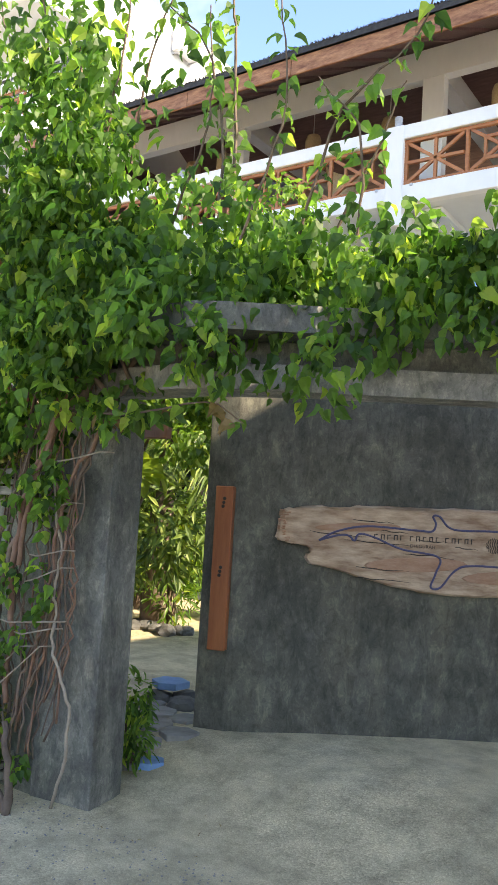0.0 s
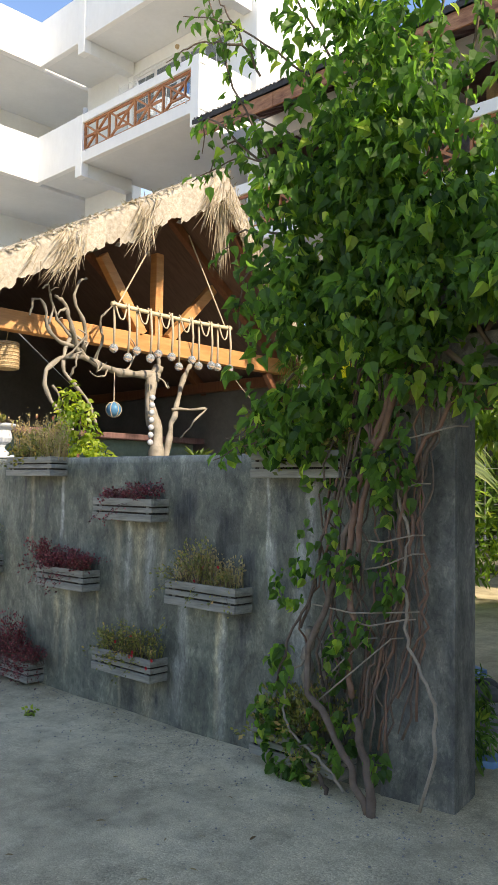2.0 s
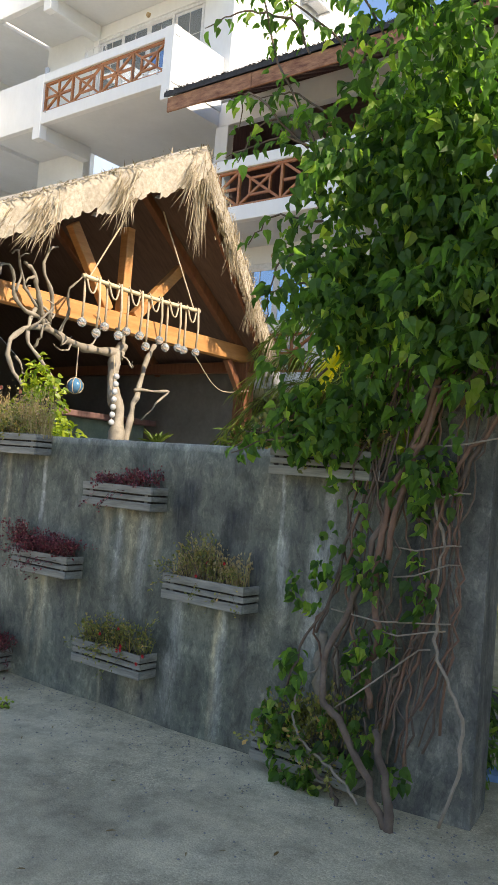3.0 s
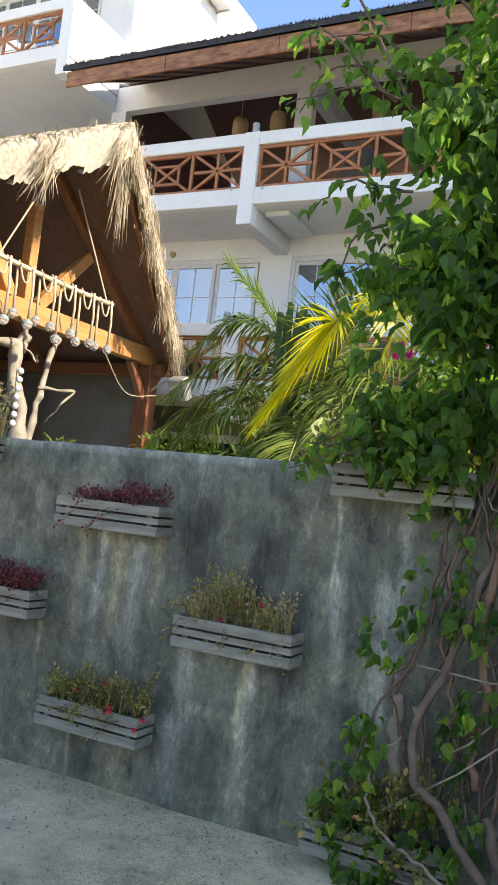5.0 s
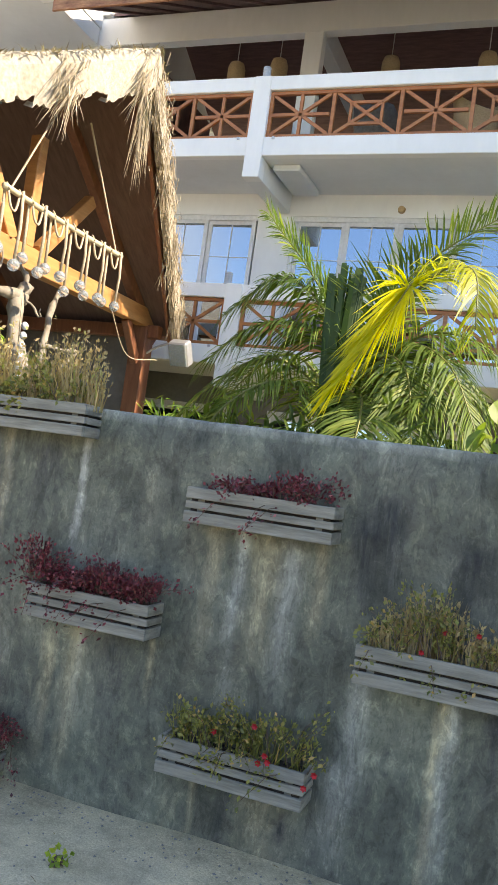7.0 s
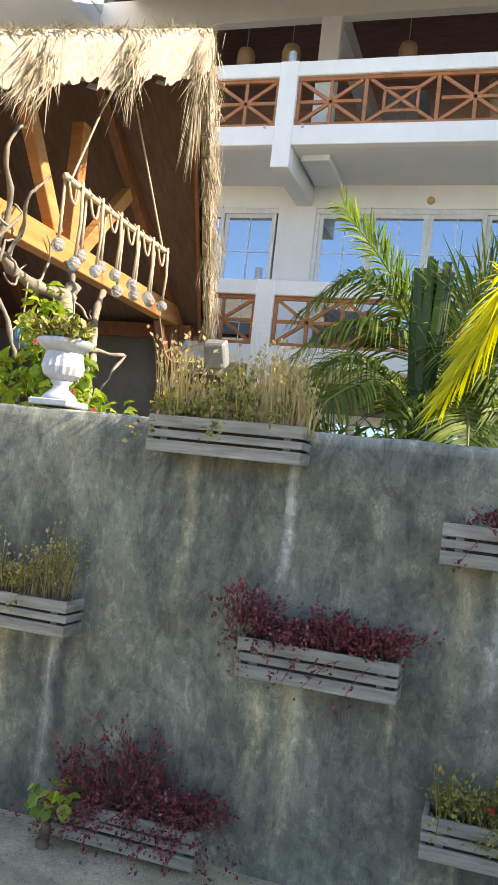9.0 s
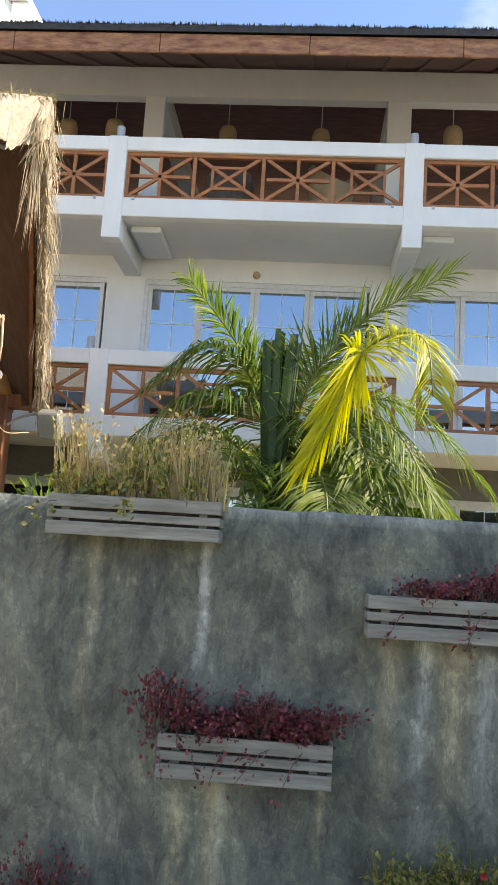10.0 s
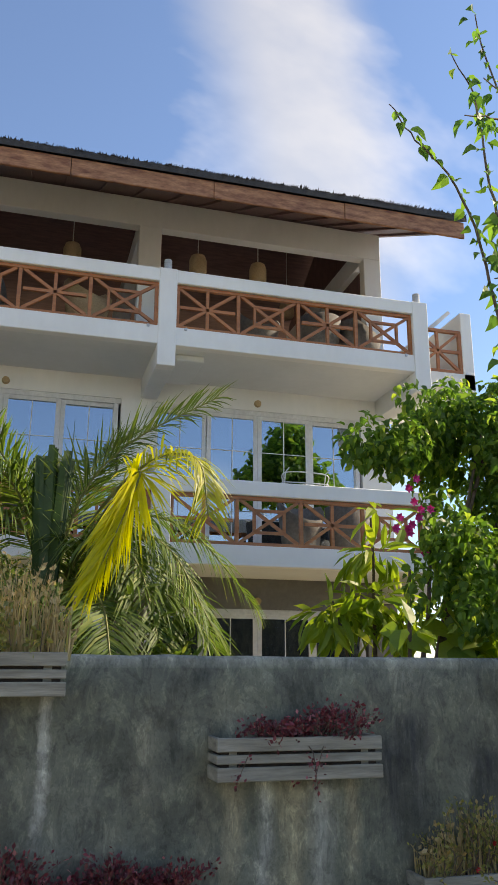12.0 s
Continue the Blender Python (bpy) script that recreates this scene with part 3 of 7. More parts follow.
def prism(bm, pts, z0, z1, bev=0.0):
    lo = [bm.verts.new((x, y, z0)) for x, y in pts]
    hi = [bm.verts.new((x, y, z1)) for x, y in pts]
    fs = [bm.faces.new(lo[::-1]), bm.faces.new(hi)]
    n = len(pts)
    for i in range(n):
        fs.append(bm.faces.new((lo[i], lo[(i + 1) % n], hi[(i + 1) % n], hi[i])))
    if bev:
        bmesh.ops.bevel(bm, geom=list({e for f in fs for e in f.edges}), offset=bev, segments=2, profile=0.5, affect='EDGES')
    return bm


tagged(part("gate_pillar", prism(bmesh.new(), [(-3.45, 3.13), (-3.055, 3.187), (-3.10, 3.48), (-3.45, 3.47)], -0.1, 2.20, 0.008), M["pillar"]),
       "square grey cement gate pillar at the end of the garden wall", "pillar", kind="structure")
# lintel: a slim sunlit strip below, a recess above it, and the overhanging slab on top
BEAM = [(-3.44, 3.08), (-2.95, 2.97), (-2.43, 2.93), (-2.0, 3.09), (-1.735, 3.253), (-1.118, 3.627), (3.1, 6.6)]


def strip(front, z0, z1, deep, back=0.0, bev=0.008):
    """A wall strip behind a run of front points, deep metres thick, set back from them."""
    return prism(bmesh.new(), [(x, y + back) for x, y in front] + [(x, y + back + deep) for x, y in front[::-1]], z0, z1, bev)


tagged(part("gate_beam", strip(BEAM, 2.17, 2.295, 0.24), M["beam"]),
       "pale cement lintel beam over the entrance, sunlit in patches", "beam", kind="structure")
tagged(part("gate_beam_neck", strip(BEAM, 2.296, 2.419, 0.14, 0.10), M["canopy"]),
       "recessed cement course above the lintel", "beam", kind="structure")
tagged(part("gate_canopy", prism(bmesh.new(), [(-3.50, 2.90), (-3.1, 2.84), (-2.60, 2.79), (-2.24, 2.775), (-2.12, 2.855), (-1.49, 3.28), (-0.9, 3.70), (3.1, 6.48), (2.6, 7.3), (-1.4, 4.55), (-2.5, 4.0), (-3.50, 3.75)], 2.42, 2.545, 0.016), M["canopy"]),
       "rough cement canopy slab above the entrance, overgrown with vine", "canopy", kind="structure")
WALLDIR = Vector((0.805, 0.593, 0)).normalized()
B0 = Vector((-3.14, 4.48, 0))
nrm = Vector((WALLDIR.y, -WALLDIR.x, 0))
far = B0 + WALLDIR * 5.5
tagged(part("sign_wall", prism(bmesh.new(), [(-3.34, 4.42), (B0.x, B0.y), (far.x, far.y), (far.x - nrm.x * 0.22, far.y - nrm.y * 0.22), (-3.36, 4.62)], -0.1, 2.95, 0.008), M["sign_wall"]),
       "dark polished cement wall set slantwise behind the entrance", "wall", kind="structure")


def red_plank():
    t = thing("door_plank", "narrow varnished red-brown plank fixed upright on the wall end", "plank", (-3.19, 4.445, 0.68))
    d = Vector((0.2, 0.06, 0)).normalized()
    m = Matrix(((d.x, -d.y, 0, 0), (d.y, d.x, 0, 0), (0, 0, 1, 0), (0, 0, 0, 1)))
    part("board", boxed(-0.062, 0.062, -0.05, 0.012, 0, 1.09, 0.006, m), M["plank"], t)
    for z in (0.98, 0.52):
        bm = bmesh.new()
        for k in range(3):
            bmesh.ops.create_uvsphere(bm, u_segments=8, v_segments=6, radius=0.012,
                                      matrix=m @ Matrix.Translation((0.004 * (k - 1), -0.05, z + 0.026 * (k - 1))) @ Matrix.Diagonal((1, 0.35, 1, 1)))
        part("knot", bm, M["letter"], t, "dark wood knots")


red_plank()


def sign_board():
    """Live-edge driftwood board; s along the wall, z up, from its own corner."""
    s0 = (Vector((-2.83, 4.53, 0)) - B0).dot(WALLDIR)
    t = thing("hotel_sign", "live-edge driftwood board carved with a whale shark outline and lettering", "sign", B0 + WALLDIR * s0 + nrm * 0.02 + Vector((0, 0, 0.045)))
    R = Matrix(((WALLDIR.x, nrm.x, 0, 0), (WALLDIR.y, nrm.y, 0, 0), (0, 0, 1, 0), (0, 0, 0, 1)))
    up = [(0.0, 1.40), (0.03, 1.55), (0.06, 1.60), (0.16, 1.615), (0.3, 1.63), (0.42, 1.61), (0.55, 1.645), (0.75, 1.655), (0.95, 1.63), (1.2, 1.66), (1.5, 1.66), (1.9, 1.63), (2.2, 1.58), (2.45, 1.5)]
    lo = [(2.5, 1.3), (2.3, 1.16), (1.9, 1.10), (1.5, 1.08), (1.2, 1.07), (1.0, 1.085), (0.8, 1.115), (0.55, 1.17), (0.35, 1.22), (0.235, 1.235), (0.205, 1.27), (0.215, 1.30), (0.255, 1.335), (0.19, 1.365), (0.10, 1.372), (0.04, 1.38)]
    rng = random.Random(5)
    run = []
    pts = up + lo
    for i, (a, b) in enumerate(zip(pts, pts[1:] + pts[:1])):
        for k in range(4):
            f = k / 4
            run.append((a[0] + (b[0] - a[0]) * f + rng.uniform(-0.006, 0.006), a[1] + (b[1] - a[1]) * f + rng.uniform(-0.006, 0.006)))
    bm = bmesh.new()
    back = [bm.verts.new(R @ Vector((x, 0.0, z))) for x, z in run]
    mid = [bm.verts.new(R @ Vector((x, 0.045, z))) for x, z in run]
    cx, cz = 1.2, 1.37
    fr = [bm.verts.new(R @ Vector((x + (cx - x) * 0.012, 0.065, z + (cz - z) * 0.05))) for x, z in run]
    n = len(run)
    for a, b in ((back, mid), (mid, fr)):
        for i in range(n):
            bm.faces.new((a[i], a[(i + 1) % n], b[(i + 1) % n], b[i]))
    bm.faces.new(fr)
    bm.faces.new(back[::-1])
    bmesh.ops.triangulate(bm, faces=[f for f in bm.faces if len(f.verts) > 4])
    bmesh.ops.recalc_face_normals(bm, faces=bm.faces)
    part("board", bm, M["sign"], t)
    # raised reddish heartwood streaks
    for c, w, h in (((0.95, 1.27), 0.36, 0.05), ((0.55, 1.50), 0.3, 0.03), ((1.65, 1.22), 0.4, 0.05)):
        bm = bmesh.new()
        bmesh.ops.create_uvsphere(bm, u_segments=16, v_segments=8, radius=1.0, matrix=R @ Matrix.Translation((c[0], 0.0645, c[1])) @ Matrix.Rotation(-0.06, 4, 'Y') @ Matrix.Diagonal((w, 0.004, h, 1)))
        part("heartwood_streak", bm, M["sign_heart"], t, "reddish heartwood streak", True)

    # drying cracks along the grain
    rg = random.Random(14)
    for k in range(11):
        x, z, L = rg.uniform(0.05, 1.7), rg.uniform(1.16, 1.58), rg.uniform(0.15, 0.5)
        bm = bmesh.new()
        tube(bm, [R @ Vector((x + L * i / 6, 0.0655, z - 0.05 * L * i / 6 + rg.uniform(-0.006, 0.006))) for i in range(7)], [0.0015, 0.003, 0.0035, 0.003, 0.003, 0.002, 0.001], 5)
        part("crack", bm, M["letter"], t, "dark drying crack")
    bm = bmesh.new()
    for k in range(14):
        z = 1.39 + k * 0.015
        tube(bm, [R @ Vector((0.012 + rg.uniform(0, 0.02), 0.05, z)), R @ Vector((0.05 + rg.uniform(0, 0.05), 0.068, z + rg.uniform(-0.01, 0.01)))], 0.007, 5)
    part("splintered_end", bm, M["sign_heart"], t, "rough splintered end grain")

    def groove(name, ctrl, r):
        bm = bmesh.new()
        tube(bm, [R @ p for p in smooth_run([Vector((x, 0.068, z)) for x, z in ctrl], 8 * len(ctrl))], r, 6)
        part(name, bm, M["line_blue"], t, "slate blue carved outline")
    groove("whale_back", [(0.29, 1.40), (0.42, 1.47), (0.62, 1.51), (0.95, 1.50), (1.05, 1.50), (1.075, 1.55), (1.055, 1.60), (1.10, 1.60), (1.2, 1.52), (1.5, 1.52), (1.9, 1.48), (2.2, 1.40)], 0.0075)
    groove("whale_belly", [(0.29, 1.40), (0.42, 1.44), (0.49, 1.44), (0.53, 1.41), (0.56, 1.455), (0.66, 1.44), (0.85, 1.37), (1.1, 1.33), (1.085, 1.22), (1.055, 1.13), (1.12, 1.13), (1.22, 1.25), (1.35, 1.285), (1.8, 1.29), (2.2, 1.40)], 0.0075)
    # the name is set in plain letter-sized strokes
    x = 0.665
    for word in (5, 5, 5):
        for k in range(word):
            bm = bmesh.new()
            for q in (((0, 0), (0, 0.034)), ((0.004, 0.031), (0.02, 0.031)), ((0.02, 0.0), (0.02, 0.034)))[:2 + (k % 2)]:
                bar(bm, R @ Vector((x + q[0][0], 0.067, 1.432 + q[0][1] - 0.004)), R @ Vector((x + q[1][0], 0.067, 1.432 + q[1][1] - 0.004)), 0.005, 0.005)
            part("letter", bm, M["letter"], t, "dark burnt letter stroke")
            x += 0.044
        x += 0.02
    cu = bpy.data.curves.new("place_name", 'FONT')
    cu.body, cu.size, cu.extrude, cu.space_character = "DHIGURAH", 0.030, 0.001, 1.15
    ob = new("place_name", cu)
    dg = bpy.context.evaluated_depsgraph_get()
    me = bpy.data.meshes.new_from_object(ob.evaluated_get(dg))
    bpy.data.objects.remove(ob)
    me.transform(R @ Matrix.Translation((0.905, 0.069, 1.385)) @ Matrix.Rotation(radians(90), 4, 'X') @ Matrix.Diagonal((1, 1, 1, 1)))
    me.materials.clear()
    me.materials.append(M["letter"])
    part("place_name", me, None, t, "dark burnt place name")
    bm = bmesh.new()
    for k in range(9):
        a = k * 0.012 - 0.048
        hh = math.sqrt(max(0.052 ** 2 - a * a, 0.0001))
        tube(bm, [R @ Vector((1.475 + a + 0.004 * math.sin(q * 2.2), 0.067, 1.425 + hh * (q / 3 - 1))) for q in range(7)], 0.003, 5)
    part("round_emblem", bm, M["letter"], t, "round emblem of wavy dark lines")


sign_board()


# ---------------------------------------------------------------- facade
FY, WY = 10.40, 11.90
LEVELS = [3.32, 6.38, 9.42, 12.45]
POSTS = [-17.1, -13.0, -8.9, -4.81, -0.83]
BX1 = -0.70


def star_panel(bm, x0, x1, y, z0, z1, kind):
    w, h = 0.045, 0.04
    a, b = Vector((x0, y, z0)), Vector((x1, y, z1))
    c, d = Vector((x0, y, z1)), Vector((x1, y, z0))
    bar(bm, a, b, h, w)
    bar(bm, c, d, h * 0.9, w)
    mx, mz = (x0 + x1) / 2, (z0 + z1) / 2
    if kind == 0:
        bar(bm, (mx, y, z0), (mx, y, z1), h * 1.1, w)
        bar(bm, (x0, y, mz), (x1, y, mz), h * 1.1, w)
    else:
        qx, qz = (x1 - x0) * 0.26, (z1 - z0) * 0.26
        for p, q in (((-1, -1), (1, -1)), ((1, -1), (1, 1)), ((1, 1), (-1, 1)), ((-1, 1), (-1, -1))):
            bar(bm, (mx + p[0] * qx, y, mz + p[1] * qz), (mx + q[0] * qx, y, mz + q[1] * qz), h * 1.1, w * 0.85)
    return bm


def railing(parent, x0, x1, L, y=FY + 0.06, first=0):
    """Timber railing of one bay: frame, then its star and lattice panels."""
    z0, z1 = L + 0.03, L + 0.715
    bm = bmesh.new()
    box(bm, x0, x1, y - 0.03, y + 0.03, z0, z0 + 0.05, 0.004)
    box(bm, x0, x1, y - 0.03, y + 0.03, z1 - 0.05, z1, 0.004)
    n = max(1, round((x1 - x0) / 0.95))
    w = (x1 - x0) / n
    for k in range(n + 1):
        cx = x0 + k * w
        cx = min(max(cx, x0 + 0.025), x1 - 0.025)
        box(bm, cx - 0.025, cx + 0.025, y - 0.026, y + 0.026, z0 + 0.05, z1 - 0.05)
    r = part("railing", bm, M["rail_wood"], parent, "varnished orange-brown timber railing")
    for k in range(n):
        part("lattice_panel", star_panel(bmesh.new(), x0 + k * w + 0.05, x0 + (k + 1) * w - 0.05, y, z0 + 0.05, z1 - 0.05, (k + first) % 2), M["rail_wood"], r)
    for cx in (x0 + 0.14, x1 - 0.14):
        part("rail_clip", boxed(cx - 0.02, cx + 0.02, FY - 0.03, FY + 0.0, L - 0.01, L + 0.03, 0.004), M["metal"], r, "small grey metal clip")


def sliding_window(parent, xs, y, z0, z1, name="window"):
    """White aluminium sliding doors: outer frame, leaves, glazing bars, panes."""
    bm = bmesh.new()
    box(bm, xs[0] - 0.06, xs[-1] + 0.06, y - 0.04, y + 0.06, z1 - 0.02, z1 + 0.06, 0.004)
    box(bm, xs[0] - 0.06, xs[-1] + 0.06, y - 0.04, y + 0.06, z0 - 0.03, z0 + 0.03, 0.004)
    for x in (xs[0], xs[-1]):
        box(bm, x - 0.06, x + 0.01, y - 0.037, y + 0.057, z0 + 0.03, z1 - 0.02, 0.004)
    w = part(name, bm, M["frame"], parent, "white aluminium sliding window reflecting blue sky")
    for i, (a, b) in enumerate(zip(xs, xs[1:])):
        yy = y - 0.012 if i in (1, 2) else y + 0.022
        bm = bmesh.new()
        box(bm, a + 0.001, a + 0.07, yy - 0.018, yy + 0.018, z0 + 0.03, z1 - 0.02, 0.003)
        box(bm, b - 0.07, b - 0.001, yy - 0.018, yy + 0.018, z0 + 0.03, z1 - 0.02, 0.003)
        box(bm, a + 0.07, b - 0.07, yy - 0.016, yy + 0.016, z1 - 0.08, z1 - 0.02)
        box(bm, a + 0.07, b - 0.07, yy - 0.016, yy + 0.016, z0 + 0.03, z0 + 0.11)
        part("window_leaf", bm, M["frame"], w)
        bm = bmesh.new()
        mx = (a + b) / 2
        box(bm, mx - 0.007, mx + 0.007, yy - 0.016, yy - 0.0065, z0 + 0.11, z1 - 0.08)
        for k in (1, 2, 3):
            zz = z0 + 0.11 + (z1 - z0 - 0.19) * k / 4
            box(bm, a + 0.07, b - 0.07, yy - 0.015, yy - 0.0065, zz - 0.006, zz + 0.006)
        part("glazing_bar", bm, M["frame"], w)
        pane = part("pane", boxed(a + 0.07, b - 0.07, yy - 0.006, yy - 0.002, z0 + 0.11, z1 - 0.08), M["glass"], w, "reflecting window pane")
        pane.visible_shadow = False
    return w


def facade():
    h = thing("hotel_building", "white three-storey hotel with timber-railed balconies under a dark thatched roof", "building", (0, 0, 0))
    # storeys: slabs with upstand, posts, brackets, caps
    for li, L in enumerate(LEVELS):
        x1 = BX1 if L < 9 else -12.85
        x0 = POSTS[0] - 0.13
        part("slab", boxed(x0, x1, FY, 16.5, L - 0.24, L - 0.01, 0.008), M["soffit"], h, "grey-white balcony slab")
        part("slab_edge", boxed(x0, x1 + 0.003, FY - 0.012, FY + 0.14, L - 0.245, L + 0.03, 0.008), M["white"], h)
        part("handrail", boxed(x0, x1, FY - 0.02, FY + 0.16, L + 0.72, L + 0.925, 0.01), M["white"], h, "white masonry handrail")
        ps = [p for p in POSTS if p < x1 + 0.1]
        for p in ps:
            part("post", boxed(p - 0.13, p + 0.13, FY - 0.03, FY + 0.17, L - 0.565, L + 0.93, 0.008), M["white"], h)
            part("bracket", boxed(p - 0.128, p + 0.128, FY + 0.17, WY - 0.01, L - 0.563, L - 0.242, 0.006), M["soffit"], h)
        for k, (a, b) in enumerate(zip(ps, ps[1:])):
            if L > 12:
                part("solid_parapet", boxed(a + 0.13, b - 0.13, FY, FY + 0.13, L + 0.03, L + 0.72), M["white"], h, "white solid balcony parapet")
            else:
                railing(h, a + 0.13, b - 0.13, L, first=0 if b != POSTS[2] else 1)
    # walls in the window plane
    sets = {3.32: [(-17.0, -16.2, -15.3, -14.5, -13.6), (-12.8, -11.9, -11.05, -10.2, -9.35), (-8.65, -7.83, -6.98, -6.14, -5.28), (-4.71, -3.86, -3.02, -2.13, -1.27)]}
    wins = sets[3.32]
    for z0, z1, xr in ((0.0, 3.08, BX1), (3.31, 6.14, BX1), (9.41, 12.2, -12.85), (12.44, 14.0, -12.85)):
        edges = [POSTS[0] - 0.1]
        here = [w for w in wins if w[-1] < xr + 0.1]
        zt = z0 + 2.475 if z0 > 0.1 else 2.62
        for w in here:
            edges += [w[0] - 0.05, w[-1] + 0.05]
        edges.append(xr)
        for a, b in zip(edges[::2], edges[1::2]):
            # ground floor takes the dim colour, standing in for deep shade
            part("wall", boxed(a, b, WY, WY + 0.2, z0, z1), M["white"] if z0 > 1 else M["dim_shaded"], h)
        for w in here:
            part("lintel", boxed(w[0] - 0.05, w[-1] + 0.05, WY, WY + 0.2, zt, z1), M["white"] if z0 > 1 else M["dim_shaded"], h)
            sliding_window(h, w, WY + 0.06, z0 + 0.03, zt - 0.06)
            cx = w[0] + 1.68
            bm = bmesh.new()
            bmesh.ops.create_cone(bm, cap_ends=True, segments=18, radius1=0.06, radius2=0.05, depth=0.05, matrix=Matrix.Translation((cx, WY - 0.025, zt + 0.12)) @ Matrix.Rotation(radians(90), 4, 'X'))
            part("round_vent", bm, M["basket"], h, "small round brown wall lamp")
    part("end_wall", boxed(BX1 - 0.25, BX1 - 0.003, WY + 0.2, 16.4, 0, 6.14), M["white"], h, "white end wall")
    part("rear_wall", boxed(-17.2, BX1 - 0.003, 16.4, 16.6, 0, 8.9), M["dim_shaded"], h)
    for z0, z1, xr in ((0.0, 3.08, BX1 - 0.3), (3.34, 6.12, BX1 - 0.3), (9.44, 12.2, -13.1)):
        part("inner_wall", boxed(-17.0, xr, 14.6, 14.7, z0, z1), M["dim_shaded"], h)
    # pale curtains inside one bay
    for x0, x1 in ((-12.75, -9.4), (-8.2, -7.9)):
        bm = bmesh.new()
        n = 60
        vs = [[bm.verts.new((x0 + (x1 - x0) * i / n, WY + 0.32 + 0.03 * math.sin(i * 1.9), z)) for i in range(n + 1)] for z in (3.4, 5.7)]
        for i in range(n):
            bm.faces.new((vs[0][i], vs[0][i + 1], vs[1][i + 1], vs[1][i]))
        part("curtain", bm, M["curtain"], h, "pale drawn curtain", True)
    # top terrace: columns, head beam, cross beams
    for a, b in ((-12.95, -12.6), (-8.94, -8.62), (-5.07, -4.70), (-1.05, -0.73)):
        part("column", boxed(a, b, WY, WY + 0.20, 6.38, 8.85, 0.008), M["white"], h)
        m = (a + b) / 2
        part("cross_beam", boxed(a + 0.03, b - 0.03, WY + 0.2, 16.4, 8.852, 9.22), M["white"], h)
        if a > -12.9:
            part("inner_column", boxed(a + 0.02, b - 0.02, 15.9, 16.3, 6.38, 8.852), M["white"], h)
    part("head_beam", boxed(-12.95, -0.73, WY, WY + 0.20, 8.85, 9.36, 0.006), M["white"], h)
    # partition, end screen and gable infill are added to stop sun crossing the terrace
    part("sun_block_partition", boxed(-12.69, -12.61, WY + 0.21, 16.3, 6.40, 9.45), M["dark_wood"], h, "dark boarded partition added to keep sun off the terrace end")
    part("end_screen", boxed(-0.90, -0.86, 12.4, 16.2, 6.40, 8.85), M["dark_wood"], h, "dark boarded end screen added to keep sun out of the terrace")
    bm = bmesh.new()
    gp = [(12.25, 9.02), (16.4, 9.02), (16.4, 9.45), (14.3, 10.55), (12.25, 9.45)]
    ga = [[bm.verts.new((x, y, z)) for y, z in gp] for x in (-0.95, -0.8)]
    bm.faces.new(ga[0][::-1])
    bm.faces.new(ga[1])
    for i in range(5):
        bm.faces.new((ga[0][i], ga[0][(i + 1) % 5], ga[1][(i + 1) % 5], ga[1][i]))
    bmesh.ops.recalc_face_normals(bm, faces=bm.faces)
    part("sun_block_gable", bm, M["dark_wood"], h, "dark boarding added in the open gable to block sun")
    # roof: fascia boards, deck, rafters, shingle
    x0, x1, y0, z0 = -12.3, -0.30, 9.80, 8.19
    rise = 0.53
    n = 6
    rng = random.Random(3)
    for k in range(n):
        a, b = x0 + (x1 - x0) * k / n, x0 + (x1 - x0) * (k + 1) / n
        part("fascia_board", boxed(a + 0.004, b - 0.004, y0 - 0.02 + rng.uniform(-0.006, 0.006), y0 + 0.02, z0, z0 + 0.27, 0.006), M["fascia"], h, "weathered red-brown fascia board")
    bm = bmesh.new()

    def slab_yz(bm, xa, xb, pts):
        lo = [bm.verts.new((xa, y, z)) for y, z in pts]
        hi = [bm.verts.new((xb, y, z)) for y, z in pts]
        q = len(pts)
        bm.faces.new(lo[::-1])
        bm.faces.new(hi)
        for i in range(q):
            bm.faces.new((lo[i], lo[(i + 1) % q], hi[(i + 1) % q], hi[i]))
        return bm
    ridge = (14.3, z0 + 0.12 + rise * 4.5)
    slab_yz(bm, x0, x1, [(y0 + 0.02, z0 + 0.10), (ridge[0], ridge[1]), (18.8, z0 + 0.1), (18.8, z0 + 0.16), (ridge[0], ridge[1] + 0.07), (y0 + 0.02, z0 + 0.16)])
    part("roof_deck", bm, M["dark_wood"], h, "dark boarded roof underside")
    ya = WY + 0.1
    za = z0 + 0.10 + (ridge[1] - z0 - 0.10) * (ya - y0 - 0.02) / (ridge[0] - y0 - 0.02)
    part("roof_deck_return", slab_yz(bmesh.new(), -12.69, x0 - 0.002, [(ya, za), (ridge[0], ridge[1]), (18.8, z0 + 0.1), (18.8, z0 + 0.16), (ridge[0], ridge[1] + 0.07), (ya, za + 0.06)]), M["dark_wood"], h)
    bm = bmesh.new()
    slab_yz(bm, x0 - 0.06, x1 + 0.03, [(y0 - 0.06, z0 + 0.275), (ridge[0], ridge[1] + 0.14), (18.9, z0 + 0.28), (18.9, z0 + 0.40), (ridge[0], ridge[1] + 0.28), (y0 - 0.06, z0 + 0.37)])
    part("roof_thatch", bm, M["roof"], h, "dark weathered thatch roof covering")
    for k in range(21):
        x = x0 + 0.3 + (x1 - x0 - 0.6) * k / 20
        bm = bmesh.new()
        bar(bm, (x, y0 + 0.03, z0 + 0.09), (x, ridge[0], ridge[1] - 0.02), 0.06, 0.05)
        part("rafter", bm, M["dark_wood"], h)
    rs = np.random.RandomState(4)
    q = 5200
    P = np.stack([rs.uniform(x0 - 0.06, x1 + 0.03, q), y0 - 0.05 + rs.uniform(0, 0.25, q), np.zeros(q)], 1)
